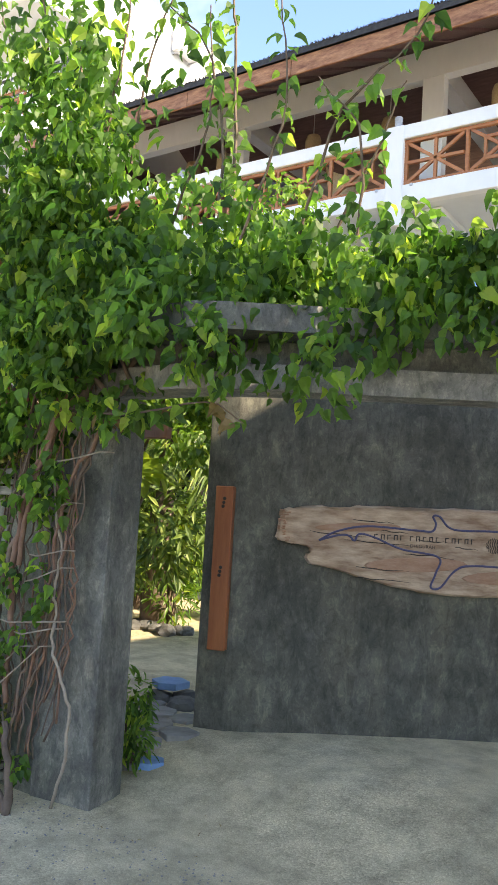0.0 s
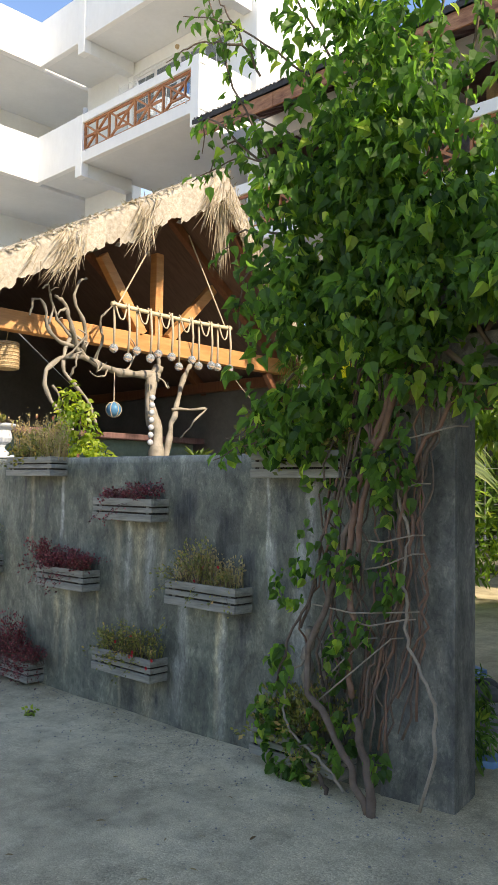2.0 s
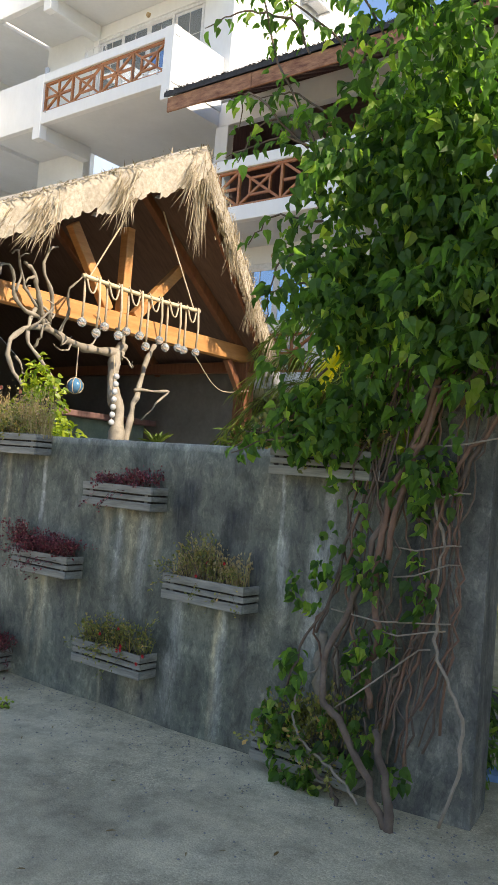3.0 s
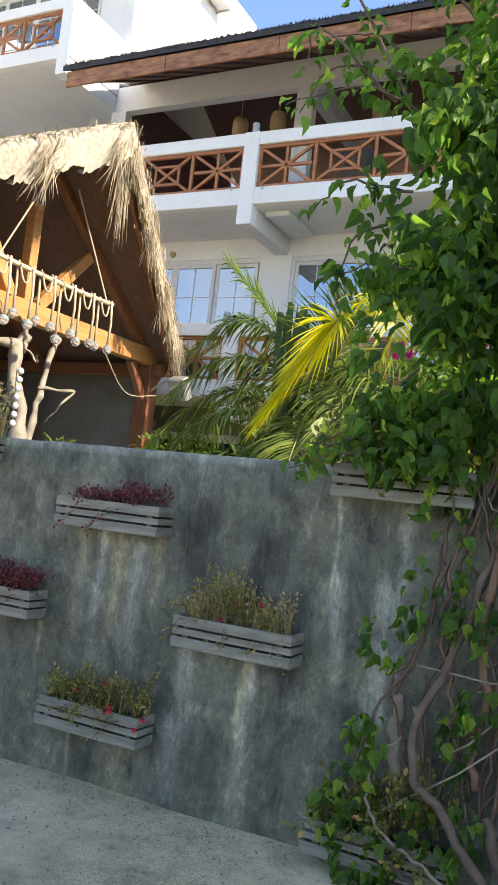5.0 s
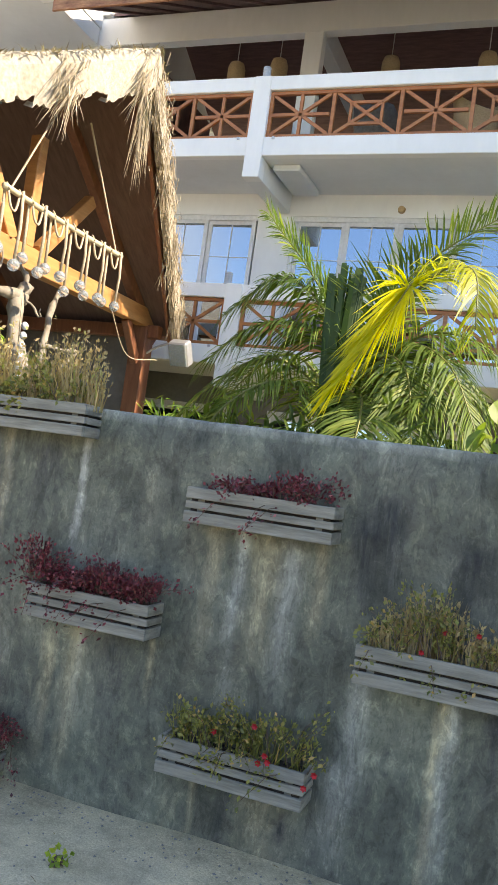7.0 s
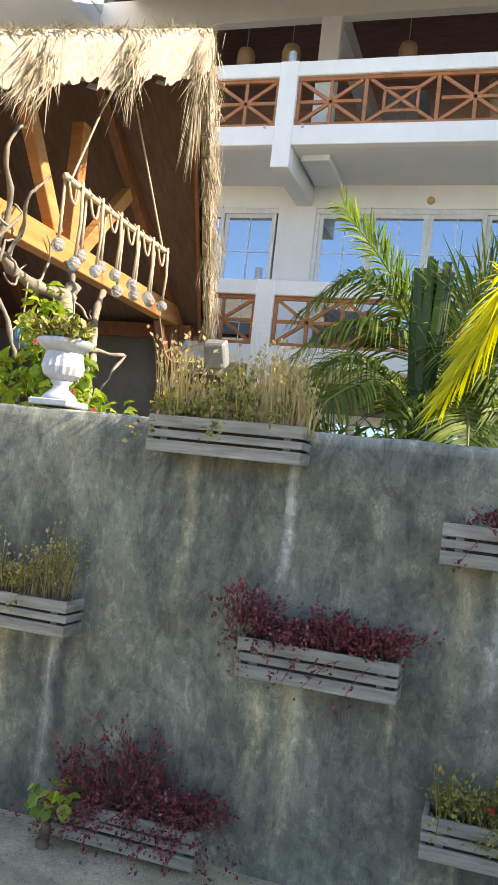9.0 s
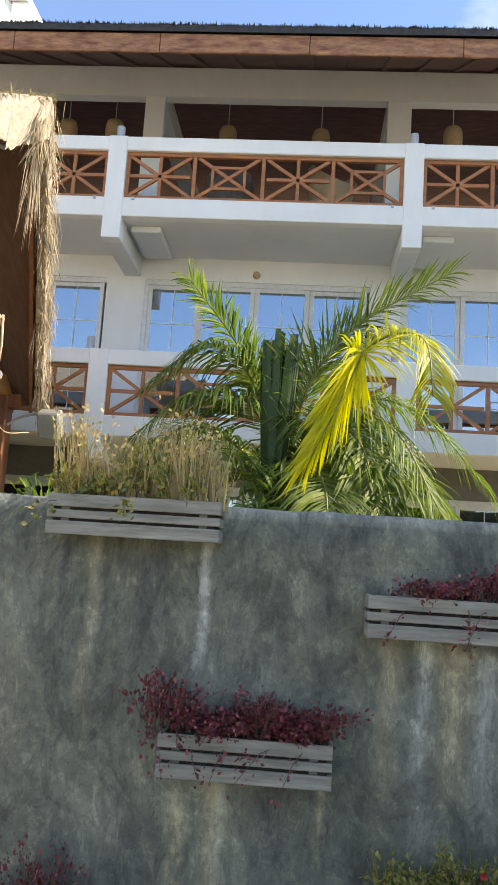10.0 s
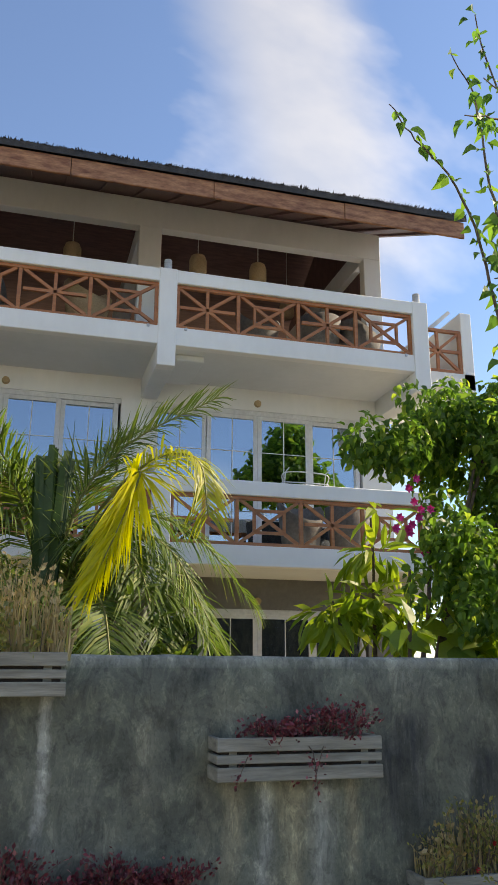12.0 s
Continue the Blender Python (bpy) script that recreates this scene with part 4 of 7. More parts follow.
    P[:, 2] = z0 + 0.36 + (P[:, 1] - y0 + 0.05) * rise
    A = np.stack([rs.normal(scale=0.25, size=q), -1 + rs.normal(scale=0.3, size=q), 0.08 + rs.normal(scale=0.35, size=q)], 1)
    part("thatch_fringe", leaves_mesh("thatch_fringe", BLADE, P, A, np.tile([0, 0.3, 1.0], (q, 1)), rs.uniform(0.03, 0.085, q), M["roof"], rs.uniform(0.014, 0.030, q)), None, h, "dark ragged thatch fringe")
    # tower side wall, parapets and the wing beyond
    part("tower_side_wall", boxed(-12.846, -12.70, WY - 0.012, 16.9, 9.43, 13.6), M["white"], h, "white sunlit side wall")
    part("tower_parapet", boxed(-13.0, -12.86, FY + 0.17, WY, 9.42, 10.345, 0.01), M["white"], h, "white solid side parapet")
    part("tower_parapet", boxed(-13.0, -12.86, FY + 0.17, WY, 12.45, 13.37, 0.01), M["white"], h, "white solid side parapet")
    part("tower_roof", boxed(-17.1, -12.87, WY + 0.25, 16.8, 13.45, 13.59), M["soffit"], h, "flat white roof slab")
    for L in LEVELS[1:]:
        part("solid_parapet", boxed(-18.9, -17.23, FY - 0.02, FY + 0.14, L - 0.26, L + 0.925, 0.01), M["white"], h, "white solid balcony parapet")
    part("tower_rear", boxed(-19.0, -17.22, WY, WY + 0.2, 0, 13.6), M["soffit"], h)
    for L in LEVELS:
        part("wing_parapet", boxed(-19.1, -18.9, 5.2, FY + 0.14, L - 0.26, L + 0.9, 0.01), M["white"], h, "white side parapet of the projecting wing")
        part("wing_slab", boxed(-24, -19.1, 5.2, 16, L - 0.26, L - 0.02, 0.01), M["soffit"], h)
        part("corner_slab", boxed(-18.9, -17.23, FY + 0.14, WY, L - 0.255, L - 0.02), M["soffit"], h)
        part("wing_front", boxed(-24, -19.1, 5.2, 5.4, L - 0.26, L + 0.9, 0.01), M["white"], h)
        part("wing_wall", boxed(-22.0, -21.8, 6.2, 16, L, L + 2.78), M["soffit"], h, "shaded inner wall of the wing")
        for y in (7.5, 9.2):
            part("wing_pier", boxed(-21.8, -21.3, y, y + 0.35, L, L + 2.78), M["soffit"], h)
    # panel fixtures under the top balcony
    for p in (-8.9, -4.81):
        part("ceiling_panel", boxed(p + 0.2, p + 0.62, FY + 0.32, WY - 0.15, 6.05, 6.14, 0.015), M["soffit"], h, "flat white ceiling panel")
    # balcony seen beyond the end of the facade
    part("side_slab", boxed(-0.66, 0.4, 10.9, 13.0, 6.14, 6.4), M["soffit"], h)
    bm = bmesh.new()
    star_panel(bm, -0.62, 0.15, 10.95, 6.46, 7.12, 0)
    part("railing_lattice", bm, M["rail_wood"], h, "timber railing lattice at the building's end")
    part("bottom_rail", boxed(-0.66, 0.2, 10.92, 10.98, 6.41, 6.46), M["rail_wood"], h)
    part("top_rail", boxed(-0.66, 0.2, 10.92, 10.98, 7.12, 7.17), M["rail_wood"], h)
    part("railing_post", boxed(0.15, 0.2, 10.92, 10.98, 6.46, 7.12), M["rail_wood"], h)
    part("side_wall", boxed(0.2, 0.4, 10.9, 13.0, 5.4, 7.5, 0.01), M["white"], h)
    bm = bmesh.new()
    bar(bm, (-0.5, 12.0, 7.0), (0.3, 12.0, 7.75), 1.2, 0.06)
    part("side_awning", bm, M["soffit"], h, "sloping grey awning")
    return h


facade()


def air_conditioner():
    t = thing("air_conditioner", "white outdoor air-conditioning unit bracketed on the side wall", "air conditioner", (-12.70, 14.6, 12.75))
    part("casing", boxed(0.06, 0.36, -0.42, 0.42, 0.0, 0.58, 0.02), M["frame"], t)
    bm = bmesh.new()
    bmesh.ops.create_cone(bm, cap_ends=True, segments=24, radius1=0.24, radius2=0.23, depth=0.02, matrix=Matrix.Translation((0.365, -0.08, 0.29)) @ Matrix.Rotation(radians(90), 4, 'Y'))
    part("fan_grille", bm, M["metal"], t, "grey round fan grille")
    for y in (-0.3, 0.3):
        part("support", boxed(-0.005, 0.38, y - 0.02, y + 0.02, -0.04, 0.0), M["metal"], t)


air_conditioner()


def rail_light(loc):
    t = thing("rail_lamp", "small white ribbed lamp standing on the balcony post", "lamp", loc, "lamps on the balcony rail")
    prof = []
    for k in range(5):
        prof += [(0.052, k * 0.036), (0.06, k * 0.036 + 0.012), (0.052, k * 0.036 + 0.03)]
    part("ribbed_body", lathe(prof + [(0.03, 0.185)], 14), M["urn"], t, smooth=True)
    part("lamp_base", lathe([(0.045, -0.006), (0.045, 0.002)], 12), M["metal"], t)


for x in POSTS[1:]:
    rail_light((x, FY + 0.07, LEVELS[1] + 0.931))
for x in (-8.9, -4.81):
    rail_light((x - 0.15, FY + 0.07, LEVELS[0] + 0.931))
rail_light((-17.0, FY + 0.07, LEVELS[2] + 0.931))


def pendant(loc, drop, r=0.19):
    t = thing("pendant_lamp", "woven rattan pendant lamp under the terrace roof", "lamp", loc, "pendant lamps on the terrace")
    part("shade", lathe([(r * 0.75, -0.20), (r, -0.14), (r, 0.08), (r * 0.8, 0.17), (r * 0.3, 0.2)], 18), M["basket"], t, smooth=True)
    bm = bmesh.new()
    tube(bm, [(0, 0, 0.2), (0, 0, drop)], 0.008, 6)
    part("cord", bm, M["frame"], t)


for x, y, z in ((-3.95, 12.5, 8.58), (-2.85, 12.5, 8.58), (-7.7, 12.9, 8.72), (-6.1, 12.9, 8.70), (-10.4, 12.6, 8.6), (-9.6, 12.6, 8.62), (-1.6, 14.6, 9.0)):
    pendant((x, y, z), 8.19 + 0.53 * (y - 9.8) - z, 0.155)


def tub_chair(loc, rz, mat, label):
    t = thing("lounge_chair", label, "chair", loc, "chairs on the balconies")
    t.rotation_euler = (0, 0, rz)
    bm = bmesh.new()
    n = 18
    rings = []
    for r, z in ((0.26, 0.0), (0.30, 0.35), (0.36, 0.80), (0.33, 0.80), (0.27, 0.38)):
        rings.append([bm.verts.new((r * math.cos(a), r * math.sin(a), z - (0.3 * max(0, -math.sin(a)) if z > 0.6 else 0))) for a in (math.pi * 2 * k / n for k in range(n))])
    for p, q in zip(rings, rings[1:]):
        for k in range(n):
            bm.faces.new((p[k], p[(k + 1) % n], q[(k + 1) % n], q[k]))
    part("shell", bm, mat, t, smooth=True)
    part("seat", lathe([(0.27, 0.30), (0.275, 0.38), (0.25, 0.42)], 18), M["wicker_dark"], t, "grey seat cushion", True)


for x, y, L, rz, mt in ((-5.9, 11.0, 6.38, 0.6, "basket"), (-7.4, 11.3, 6.38, 2.5, "wicker_dark"), (-3.2, 11.3, 6.38, 0.2, "wicker_dark"), (-2.2, 11.2, 6.38, 3.0, "wicker_dark"), (-1.5, 11.2, 6.38, 1.0, "wicker_dark"),
                       (-7.9, 11.2, 3.32, 0.4, "wicker_dark"), (-6.6, 11.2, 3.32, 2.0, "wicker_dark"), (-2.6, 11.1, 3.32, 0.2, "wicker_dark"), (-1.8, 11.2, 3.32, 2.6, "wicker_dark"), (-10.8, 11.2, 3.32, 1.0, "basket")):
    tub_chair((x, y, L - 0.01), rz, M[mt], "round rattan tub chair on the balcony" if mt == "basket" else "dark grey tub chair on the balcony")


def drying_rack(loc):
    t = thing("drying_rack", "white wire drying rack folded over the balcony rail", "drying rack", loc, "racks on the balcony rails")
    for z in (0.02, 0.16):
        bm = bmesh.new()
        tube(bm, smooth_run([Vector((-0.33, 0.0, 0.0)), Vector((-0.30, -0.05, z)), Vector((0.30, -0.05, z)), Vector((0.33, 0.0, 0.0))], 16), 0.008, 6)
        part("rack_rod", bm, M["frame"], t)
    for x in (-0.3, 0.3):
        bm = bmesh.new()
        tube(bm, [(x, 0.02, 0.0), (x, -0.05, 0.17), (x + 0.04, -0.09, 0.22)], 0.008, 6)
        part("rack_arm", bm, M["frame"], t)


drying_rack((-2.75, FY + 0.07, LEVELS[0] + 0.933))
drying_rack((-15.3, FY + 0.07, LEVELS[2] + 0.933))


# ---------------------------------------------------------------- thatched hut
def hut():
    h = thing("thatched_hut", "open timber hut with a steep dry palm thatch roof", "hut", (0, 0, 0))
    apex, ridge_end = Vector((-8.72, 7.03, 5.66)), Vector((-16.0, 7.03, 5.66))
    left0, right0 = Vector((-9.45, 3.45, 3.62)), Vector((-9.55, 10.05, 3.42))

    def deck(name, e0, mat, lift, thick, label):
        bm = bmesh.new()
        up = Vector((0, 0, 1))
        a, b, c, d = apex, e0, Vector((-16.0, e0.y, e0.z)), ridge_end
        vs = [bm.verts.new(v + up * lift) for v in (a, b, c, d)] + [bm.verts.new(v + up * (lift + thick)) for v in (a, b, c, d)]
        for f in ((0, 1, 2, 3), (4, 7, 6, 5), (0, 4, 5, 1), (1, 5, 6, 2), (2, 6, 7, 3), (3, 7, 4, 0)):
            bm.faces.new([vs[i] for i in f])
        bmesh.ops.recalc_face_normals(bm, faces=bm.faces)
        part(name, bm, mat, h, label)
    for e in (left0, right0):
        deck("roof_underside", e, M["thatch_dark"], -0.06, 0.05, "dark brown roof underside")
        deck("roof_thatch", e, M["thatch"], 0.0, 0.16, "dry straw-coloured palm thatch")
    # sewn thatch bundles along the gable edges
    rng = random.Random(11)
    rs = np.random.RandomState(12)
    for e, n, seed, hang in ((left0, 17, 1, 0.42), (right0, 15, 2, 0.30)):
        for k in range(n):
            f0, f1 = k / n, (k + 1.08) / n
            a, b = apex.lerp(e, f0), apex.lerp(e, min(f1, 1.0))
            bm = bmesh.new()
            lift = Vector((0.05, 0, 0.17))
            drop = Vector((0.02, 0, -hang * rng.uniform(0.55, 0.8)))
            m = 6
            grid = []
            for i in range(m + 1):
                p = a.lerp(b, i / m)
                rough = rng.uniform(-0.03, 0.03)
                grid.append([p + lift + Vector((-0.25, 0, 0.02)), p + lift * 1.0, p + Vector((0.09, 0, 0.06)), p + drop + Vector((0.05, 0, rough)), p + drop * 0.9 + Vector((-0.05, 0, rough))])
            vs = [[bm.verts.new(q) for q in row] for row in grid]
            for r0, r1 in zip(vs, vs[1:]):
                for i in range(4):
                    bm.faces.new((r0[i], r1[i], r1[i + 1], r0[i + 1]))
            bmesh.ops.recalc_face_normals(bm, faces=bm.faces)
            part("thatch_roll", bm, M["thatch"], h, "pale sewn palm-leaf bundle" if k == 0 else "")
    # loose strands hanging from the edges
    for e, count, hang in ((left0, 1500, 0.40), (right0, 1300, 0.27)):
        f = rs.uniform(0, 1, count)
        clump = np.clip(0.25 + 1.1 * np.sin(f * 34 + 0.4) * np.sin(f * 13.1 + 0.5), 0.06, 1)
        if e is left0:
            f, clump = f[clump > 0.40], clump[clump > 0.40]
            count = len(f)
        base = np.array(apex)[None] * (1 - f[:, None]) + np.array(e)[None] * f[:, None]
        base += np.stack([0.07 + rs.normal(scale=0.05, size=count), rs.normal(scale=0.03, size=count), 0.14 - rs.uniform(0, 0.45, count)], 1)
        A = np.stack([rs.normal(scale=0.22, size=count) + 0.12, rs.normal(scale=0.26, size=count) + (-0.55 if e is left0 else 0.1), np.full(count, -1.0)], 1)
        L = hang * clump * rs.uniform(0.5, 1.5, count) + 0.06
        part("loose_thatch", leaves_mesh("loose_thatch", BLADE, base, A, np.tile([1.0, -0.4, 0.1], (count, 1)) + rs.normal(scale=0.4, size=(count, 3)), L, M["straw"], rs.uniform(0.006, 0.015, count)), None, h, "loose hanging straw strands")["kind"] = "stuff"
    # ragged ends sticking up along the gable edges
    for e in (left0, right0):
        q = 900
        f = rs.uniform(0, 1, q)
        base = np.array(apex)[None] * (1 - f[:, None]) + np.array(e)[None] * f[:, None] + np.stack([rs.uniform(-0.12, 0.12, q), rs.normal(scale=0.02, size=q), 0.15 + rs.uniform(0, 0.03, q)], 1)
        A = np.stack([rs.normal(scale=0.7, size=q) + 0.4, rs.normal(scale=0.8, size=q), rs.uniform(-0.35, 0.2, q)], 1)
        tagged(part("ragged_thatch", leaves_mesh("ragged_thatch", BLADE, base, A, np.tile([0.3, -0.4, 1.0], (q, 1)), rs.uniform(0.05, 0.16, q), M["straw"], rs.uniform(0.008, 0.02, q)), None, h, "ragged straw ends"), kind="stuff")
    # a long tassel under the apex
    q = 70
    base = np.array([-8.80, 7.15, 5.35])[None] + rs.normal(scale=(0.03, 0.06, 0.05), size=(q, 3))
    part("straw_tassel", leaves_mesh("straw_tassel", BLADE, base, np.stack([rs.normal(scale=.05, size=q), rs.normal(scale=.07, size=q), -np.ones(q)], 1), np.tile([1.0, -0.3, 0], (q, 1)), rs.uniform(0.4, 1.0, q), M["straw"], np.full(q, 0.014)), None, h, "long straw tassel")
    # timber frame
    X = -9.92

    def timber(name, a, b, w, d, mat="beam_wood", label=""):
        bm = bmesh.new()
        bar(bm, a, b, w, d, 0.008)
        part(name, bm, M[mat], h, label)
    timber("tie_beam", (X, 3.5, 3.54), (X, 9.98, 3.54), 0.16, 0.25, label="orange pine tie beam")
    timber("king_post", (X + 0.01, 6.93, 3.66), (X + 0.01, 6.93, 4.86), 0.14, 0.14)
    timber("strut", (X + 0.02, 6.66, 3.66), (X + 0.02, 5.95, 4.64), 0.12, 0.15)
    timber("strut", (X + 0.02, 7.15, 3.66), (X + 0.02, 8.02, 4.56), 0.12, 0.15)
    for e in (left0, right0):
        timber("rafter", (X, e.y, e.z - 0.16), (X, 7.0, 5.60), 0.12, 0.16, "post_wood", "dark red-brown rafter")
        timber("rafter", (X - 2.2, e.y, e.z - 0.16), (X - 2.2, 7.0, 5.60), 0.12, 0.16, "post_wood")
        timber("eave_plate", (X + 0.25, e.y - (0.25 if e is right0 else -0.25), 3.35), (-15.8, e.y - (0.25 if e is right0 else -0.25), 3.35), 0.14, 0.18, "post_wood")
        timber("barge_rafter", e + Vector((-0.08, 0, -0.10)), apex + Vector((-0.1, 0, -0.14)), 0.05, 0.16, "post_wood")
    timber("post", (X - 0.02, 9.80, 0.0), (X - 0.02, 9.80, 3.42), 0.24, 0.24, "post_wood", "red-brown square timber post")
    timber("post", (X - 0.02, 3.75, 0.0), (X - 0.02, 3.75, 3.42), 0.24, 0.24, "post_wood", "red-brown square timber post")
    timber("brace", (X - 0.02, 9.70, 2.9), (X - 0.02, 9.3, 3.42), 0.1, 0.12, "post_wood")
    part("floor", boxed(-16, -9.6, 3.45, 10.0, 0.0, 0.3), M["rosegrey"], h)
    bm = bmesh.new()
    ring = [[bm.verts.new((x, y, z)) for y, z in ((3.4, 0), (10.1, 0), (10.1, 3.3), (7.03, 5.5), (3.4, 3.5))] for x in (-16.15, -15.95)]
    bm.faces.new(ring[0])
    bm.faces.new(ring[1][::-1])
    for i in range(5):
        bm.faces.new((ring[0][i], ring[1][i], ring[1][(i + 1) % 5], ring[0][(i + 1) % 5]))
    bmesh.ops.recalc_face_normals(bm, faces=bm.faces)
    part("rear_wall", bm, M["dim_shaded"], h)
    part("side_wall", boxed(-15.9, -11.2, 3.42, 3.52, 0.0, 3.45), M["dim_shaded"], h)
    part("side_wall", boxed(-16.0, -10.08, 9.95, 10.1, 0.0, 3.3), M["dim_shaded"], h)
    part("counter_screen", boxed(-12.2, -12.0, 5.0, 9.6, 0.3, 2.3, 0.01), M["green_panel"], h, "faded green counter screen")
    part("counter_top", boxed(-12.3, -11.8, 4.9, 9.7, 2.3, 2.4, 0.01), M["dark_wood"], h)
    # gap in the thatch closed with a green sheet
    part("patch_sheet", boxed(-9.3, -9.12, 4.95, 5.35, 4.42, 4.66, 0.005), M["green_panel"], h, "green patch in the thatch")


hut()


def rope_rail():
    t = thing("rope_rail", "pale bamboo rod hung with knotted ropes and glass floats", "rope hanging", (-9.2, 5.62, 3.82))
    bm = bmesh.new()
    tube(bm, [(0, 2.12 * k / 12, -0.02 * math.sin(k / 12 * math.pi)) for k in range(13)], 0.028, 8)
    part("bamboo_rod", bm, M["bamboo"], t, smooth=True)
    for y, y2 in ((0.1, 0.95), (2.0, 1.45)):
        bm = bmesh.new()
        tube(bm, [(0, y, 0), (-0.2, y2, 1.25)], 0.011, 5)
        part("hanging_rope", bm, M["rope"], t)
    rng = random.Random(8)
    n = 12
    for k in range(n):
        y = 0.06 + 2.0 * k / (n - 1)
        d = 0.52 + rng.uniform(-0.06, 0.08)
        bm = bmesh.new()
        x = 0.03 * (1 if k % 2 else -1)
        tube(bm, [(x, y, 0.03), (x * 1.3, y + 0.02, -d * 0.5), (x, y + 0.01, -d)], 0.015, 6)
        for q in range(5):
            tube(bm, [(-0.036, y - 0.02 + q * 0.002, -0.02), (0, y - 0.02, 0.036), (0.036, y - 0.02, -0.02)], 0.01, 5)
        r = part("knotted_rope", bm, M["rope"], t, smooth=True)
        if k < n - 1 and k % 2 == 0:
            bm = bmesh.new()
            tube(bm, smooth_run([Vector((0, y, 0)), Vector((0.02, y + 0.05, -0.16)), Vector((0.02, y + 0.12, -0.17)), Vector((0, y + 0.18, 0))], 10), 0.012, 6)
            part("rope_loop", bm, M["rope"], r, smooth=True)
        bm = bmesh.new()
        bmesh.ops.create_uvsphere(bm, u_segments=14, v_segments=10, radius=0.058, matrix=Matrix.Translation((x, y + 0.01, -d - 0.06)))
        part("glass_float", bm, M["bulb"], r, "clear round glass float", True)
    bm = bmesh.new()
    tube(bm, smooth_run([Vector((0, 2.05, -0.6)), Vector((-0.2, 2.9, -1.0)), Vector((-0.1, 3.5, -0.95))], 14), 0.006, 5)
    part("loose_cord", bm, M["rope"], t)


rope_rail()


def driftwood():
    t = thing("driftwood_tree", "bleached branching driftwood trunk standing in the hut", "driftwood", (-9.5, 6.5, 0.3))
    rng = random.Random(21)

    def limb(name, ctrl, r0, r1, n=16):
        pts = smooth_run([Vector((p[0] + 0.0, p[1], p[2])) - Vector((-9.5, 6.5, 0.3)) for p in ctrl], n, 0.012, rng)
        rad = [(r0 + (r1 - r0) * (i / n)) * (0.70 if name == "trunk" else 0.60) * (1 + 0.22 * math.sin(i * 1.7)) for i in range(n + 1)]
        part(name, tube(bmesh.new(), pts, rad, 8, 0.14, rng), M["drift"], t, smooth=True)
    limb("trunk", [(-9.4, 6.5, 0.3), (-9.42, 6.55, 1.6), (-9.45, 6.62, 2.2), (-9.6, 6.6, 2.6), (-9.75, 6.75, 3.05), (-9.75, 6.85, 3.2)], 0.14, 0.10)
    limb("trunk", [(-9.4, 6.62, 0.3), (-9.42, 6.75, 2.0), (-9.5, 6.95, 2.5), (-9.7, 7.3, 3.1), (-9.74, 7.45, 3.3)], 0.07, 0.045)
    limb("limb", [(-9.75, 6.8, 3.08), (-9.8, 6.35, 3.06), (-9.8, 5.9, 3.12), (-9.75, 5.55, 3.25), (-9.7, 5.35, 3.5)], 0.10, 0.06)
    limb("limb", [(-9.72, 6.8, 3.0), (-9.8, 6.9, 3.3), (-9.8, 6.75, 3.42)], 0.07, 0.03, 8)
    limb("limb", [(-9.5, 6.9, 2.6), (-9.45, 7.2, 2.62), (-9.42, 7.5, 2.66), (-9.42, 7.25, 2.45), (-9.42, 7.0, 2.2)], 0.035, 0.02, 12)
    limb("branch", [(-9.75, 5.5, 3.3), (-9.6, 5.3, 3.55), (-9.55, 5.15, 3.8), (-9.52, 5.0, 3.85)], 0.06, 0.03)
    limb("branch", [(-9.75, 5.6, 3.25), (-9.6, 5.5, 3.6), (-9.55, 5.3, 3.85), (-9.5, 5.35, 4.1), (-9.5, 5.45, 4.15)], 0.05, 0.02)
    limb("branch", [(-9.8, 5.8, 3.15), (-9.7, 5.85, 3.45), (-9.6, 5.75, 3.7), (-9.55, 5.95, 3.95)], 0.04, 0.018)
    limb("branch", [(-9.75, 5.6, 3.2), (-9.6, 5.15, 3.1), (-9.5, 4.9, 2.9), (-9.5, 4.95, 2.6), (-9.45, 5.2, 2.3), (-9.4, 5.3, 2.1)], 0.055, 0.035)
    limb("branch", [(-9.7, 5.4, 3.3), (-9.6, 5.0, 3.4), (-9.5, 4.85, 3.7), (-9.5, 4.7, 3.75), (-9.5, 4.65, 3.55)], 0.045, 0.02)
    limb("branch", [(-9.7, 5.35, 3.4), (-9.6, 5.2, 3.0), (-9.5, 5.5, 2.6), (-9.45, 5.6, 2.3)], 0.045, 0.03)
    limb("branch", [(-9.7, 5.4, 3.4), (-9.55, 5.05, 3.6), (-9.5, 4.9, 3.95), (-9.48, 4.8, 3.9)], 0.035, 0.016)
    # thin twigs off the limbs
    for a in ((-9.8, 6.3, 3.06), (-9.8, 6.0, 3.1), (-9.77, 5.7, 3.2), (-9.7, 5.4, 3.45), (-9.6, 5.2, 3.1), (-9.55, 5.2, 3.75), (-9.52, 5.0, 2.75), (-9.6, 5.3, 2.9), (-9.75, 6.75, 3.1), (-9.55, 4.95, 3.5)):
        a = Vector(a)
        up = rng.choice((1, 1, -0.6))
        b = a + Vector((rng.uniform(0, 0.15), rng.uniform(-0.2, 0.15), up * rng.uniform(0.12, 0.22)))
        c = b + Vector((rng.uniform(-0.05, 0.1), rng.uniform(-0.22, 0.12), up * rng.uniform(0.05, 0.22)))
        d = c + Vector((0.02, rng.uniform(-0.15, 0.15), rng.uniform(-0.05, 0.16)))
        limb("twig", [a, b, c, d], 0.028, 0.010, 10)


driftwood()


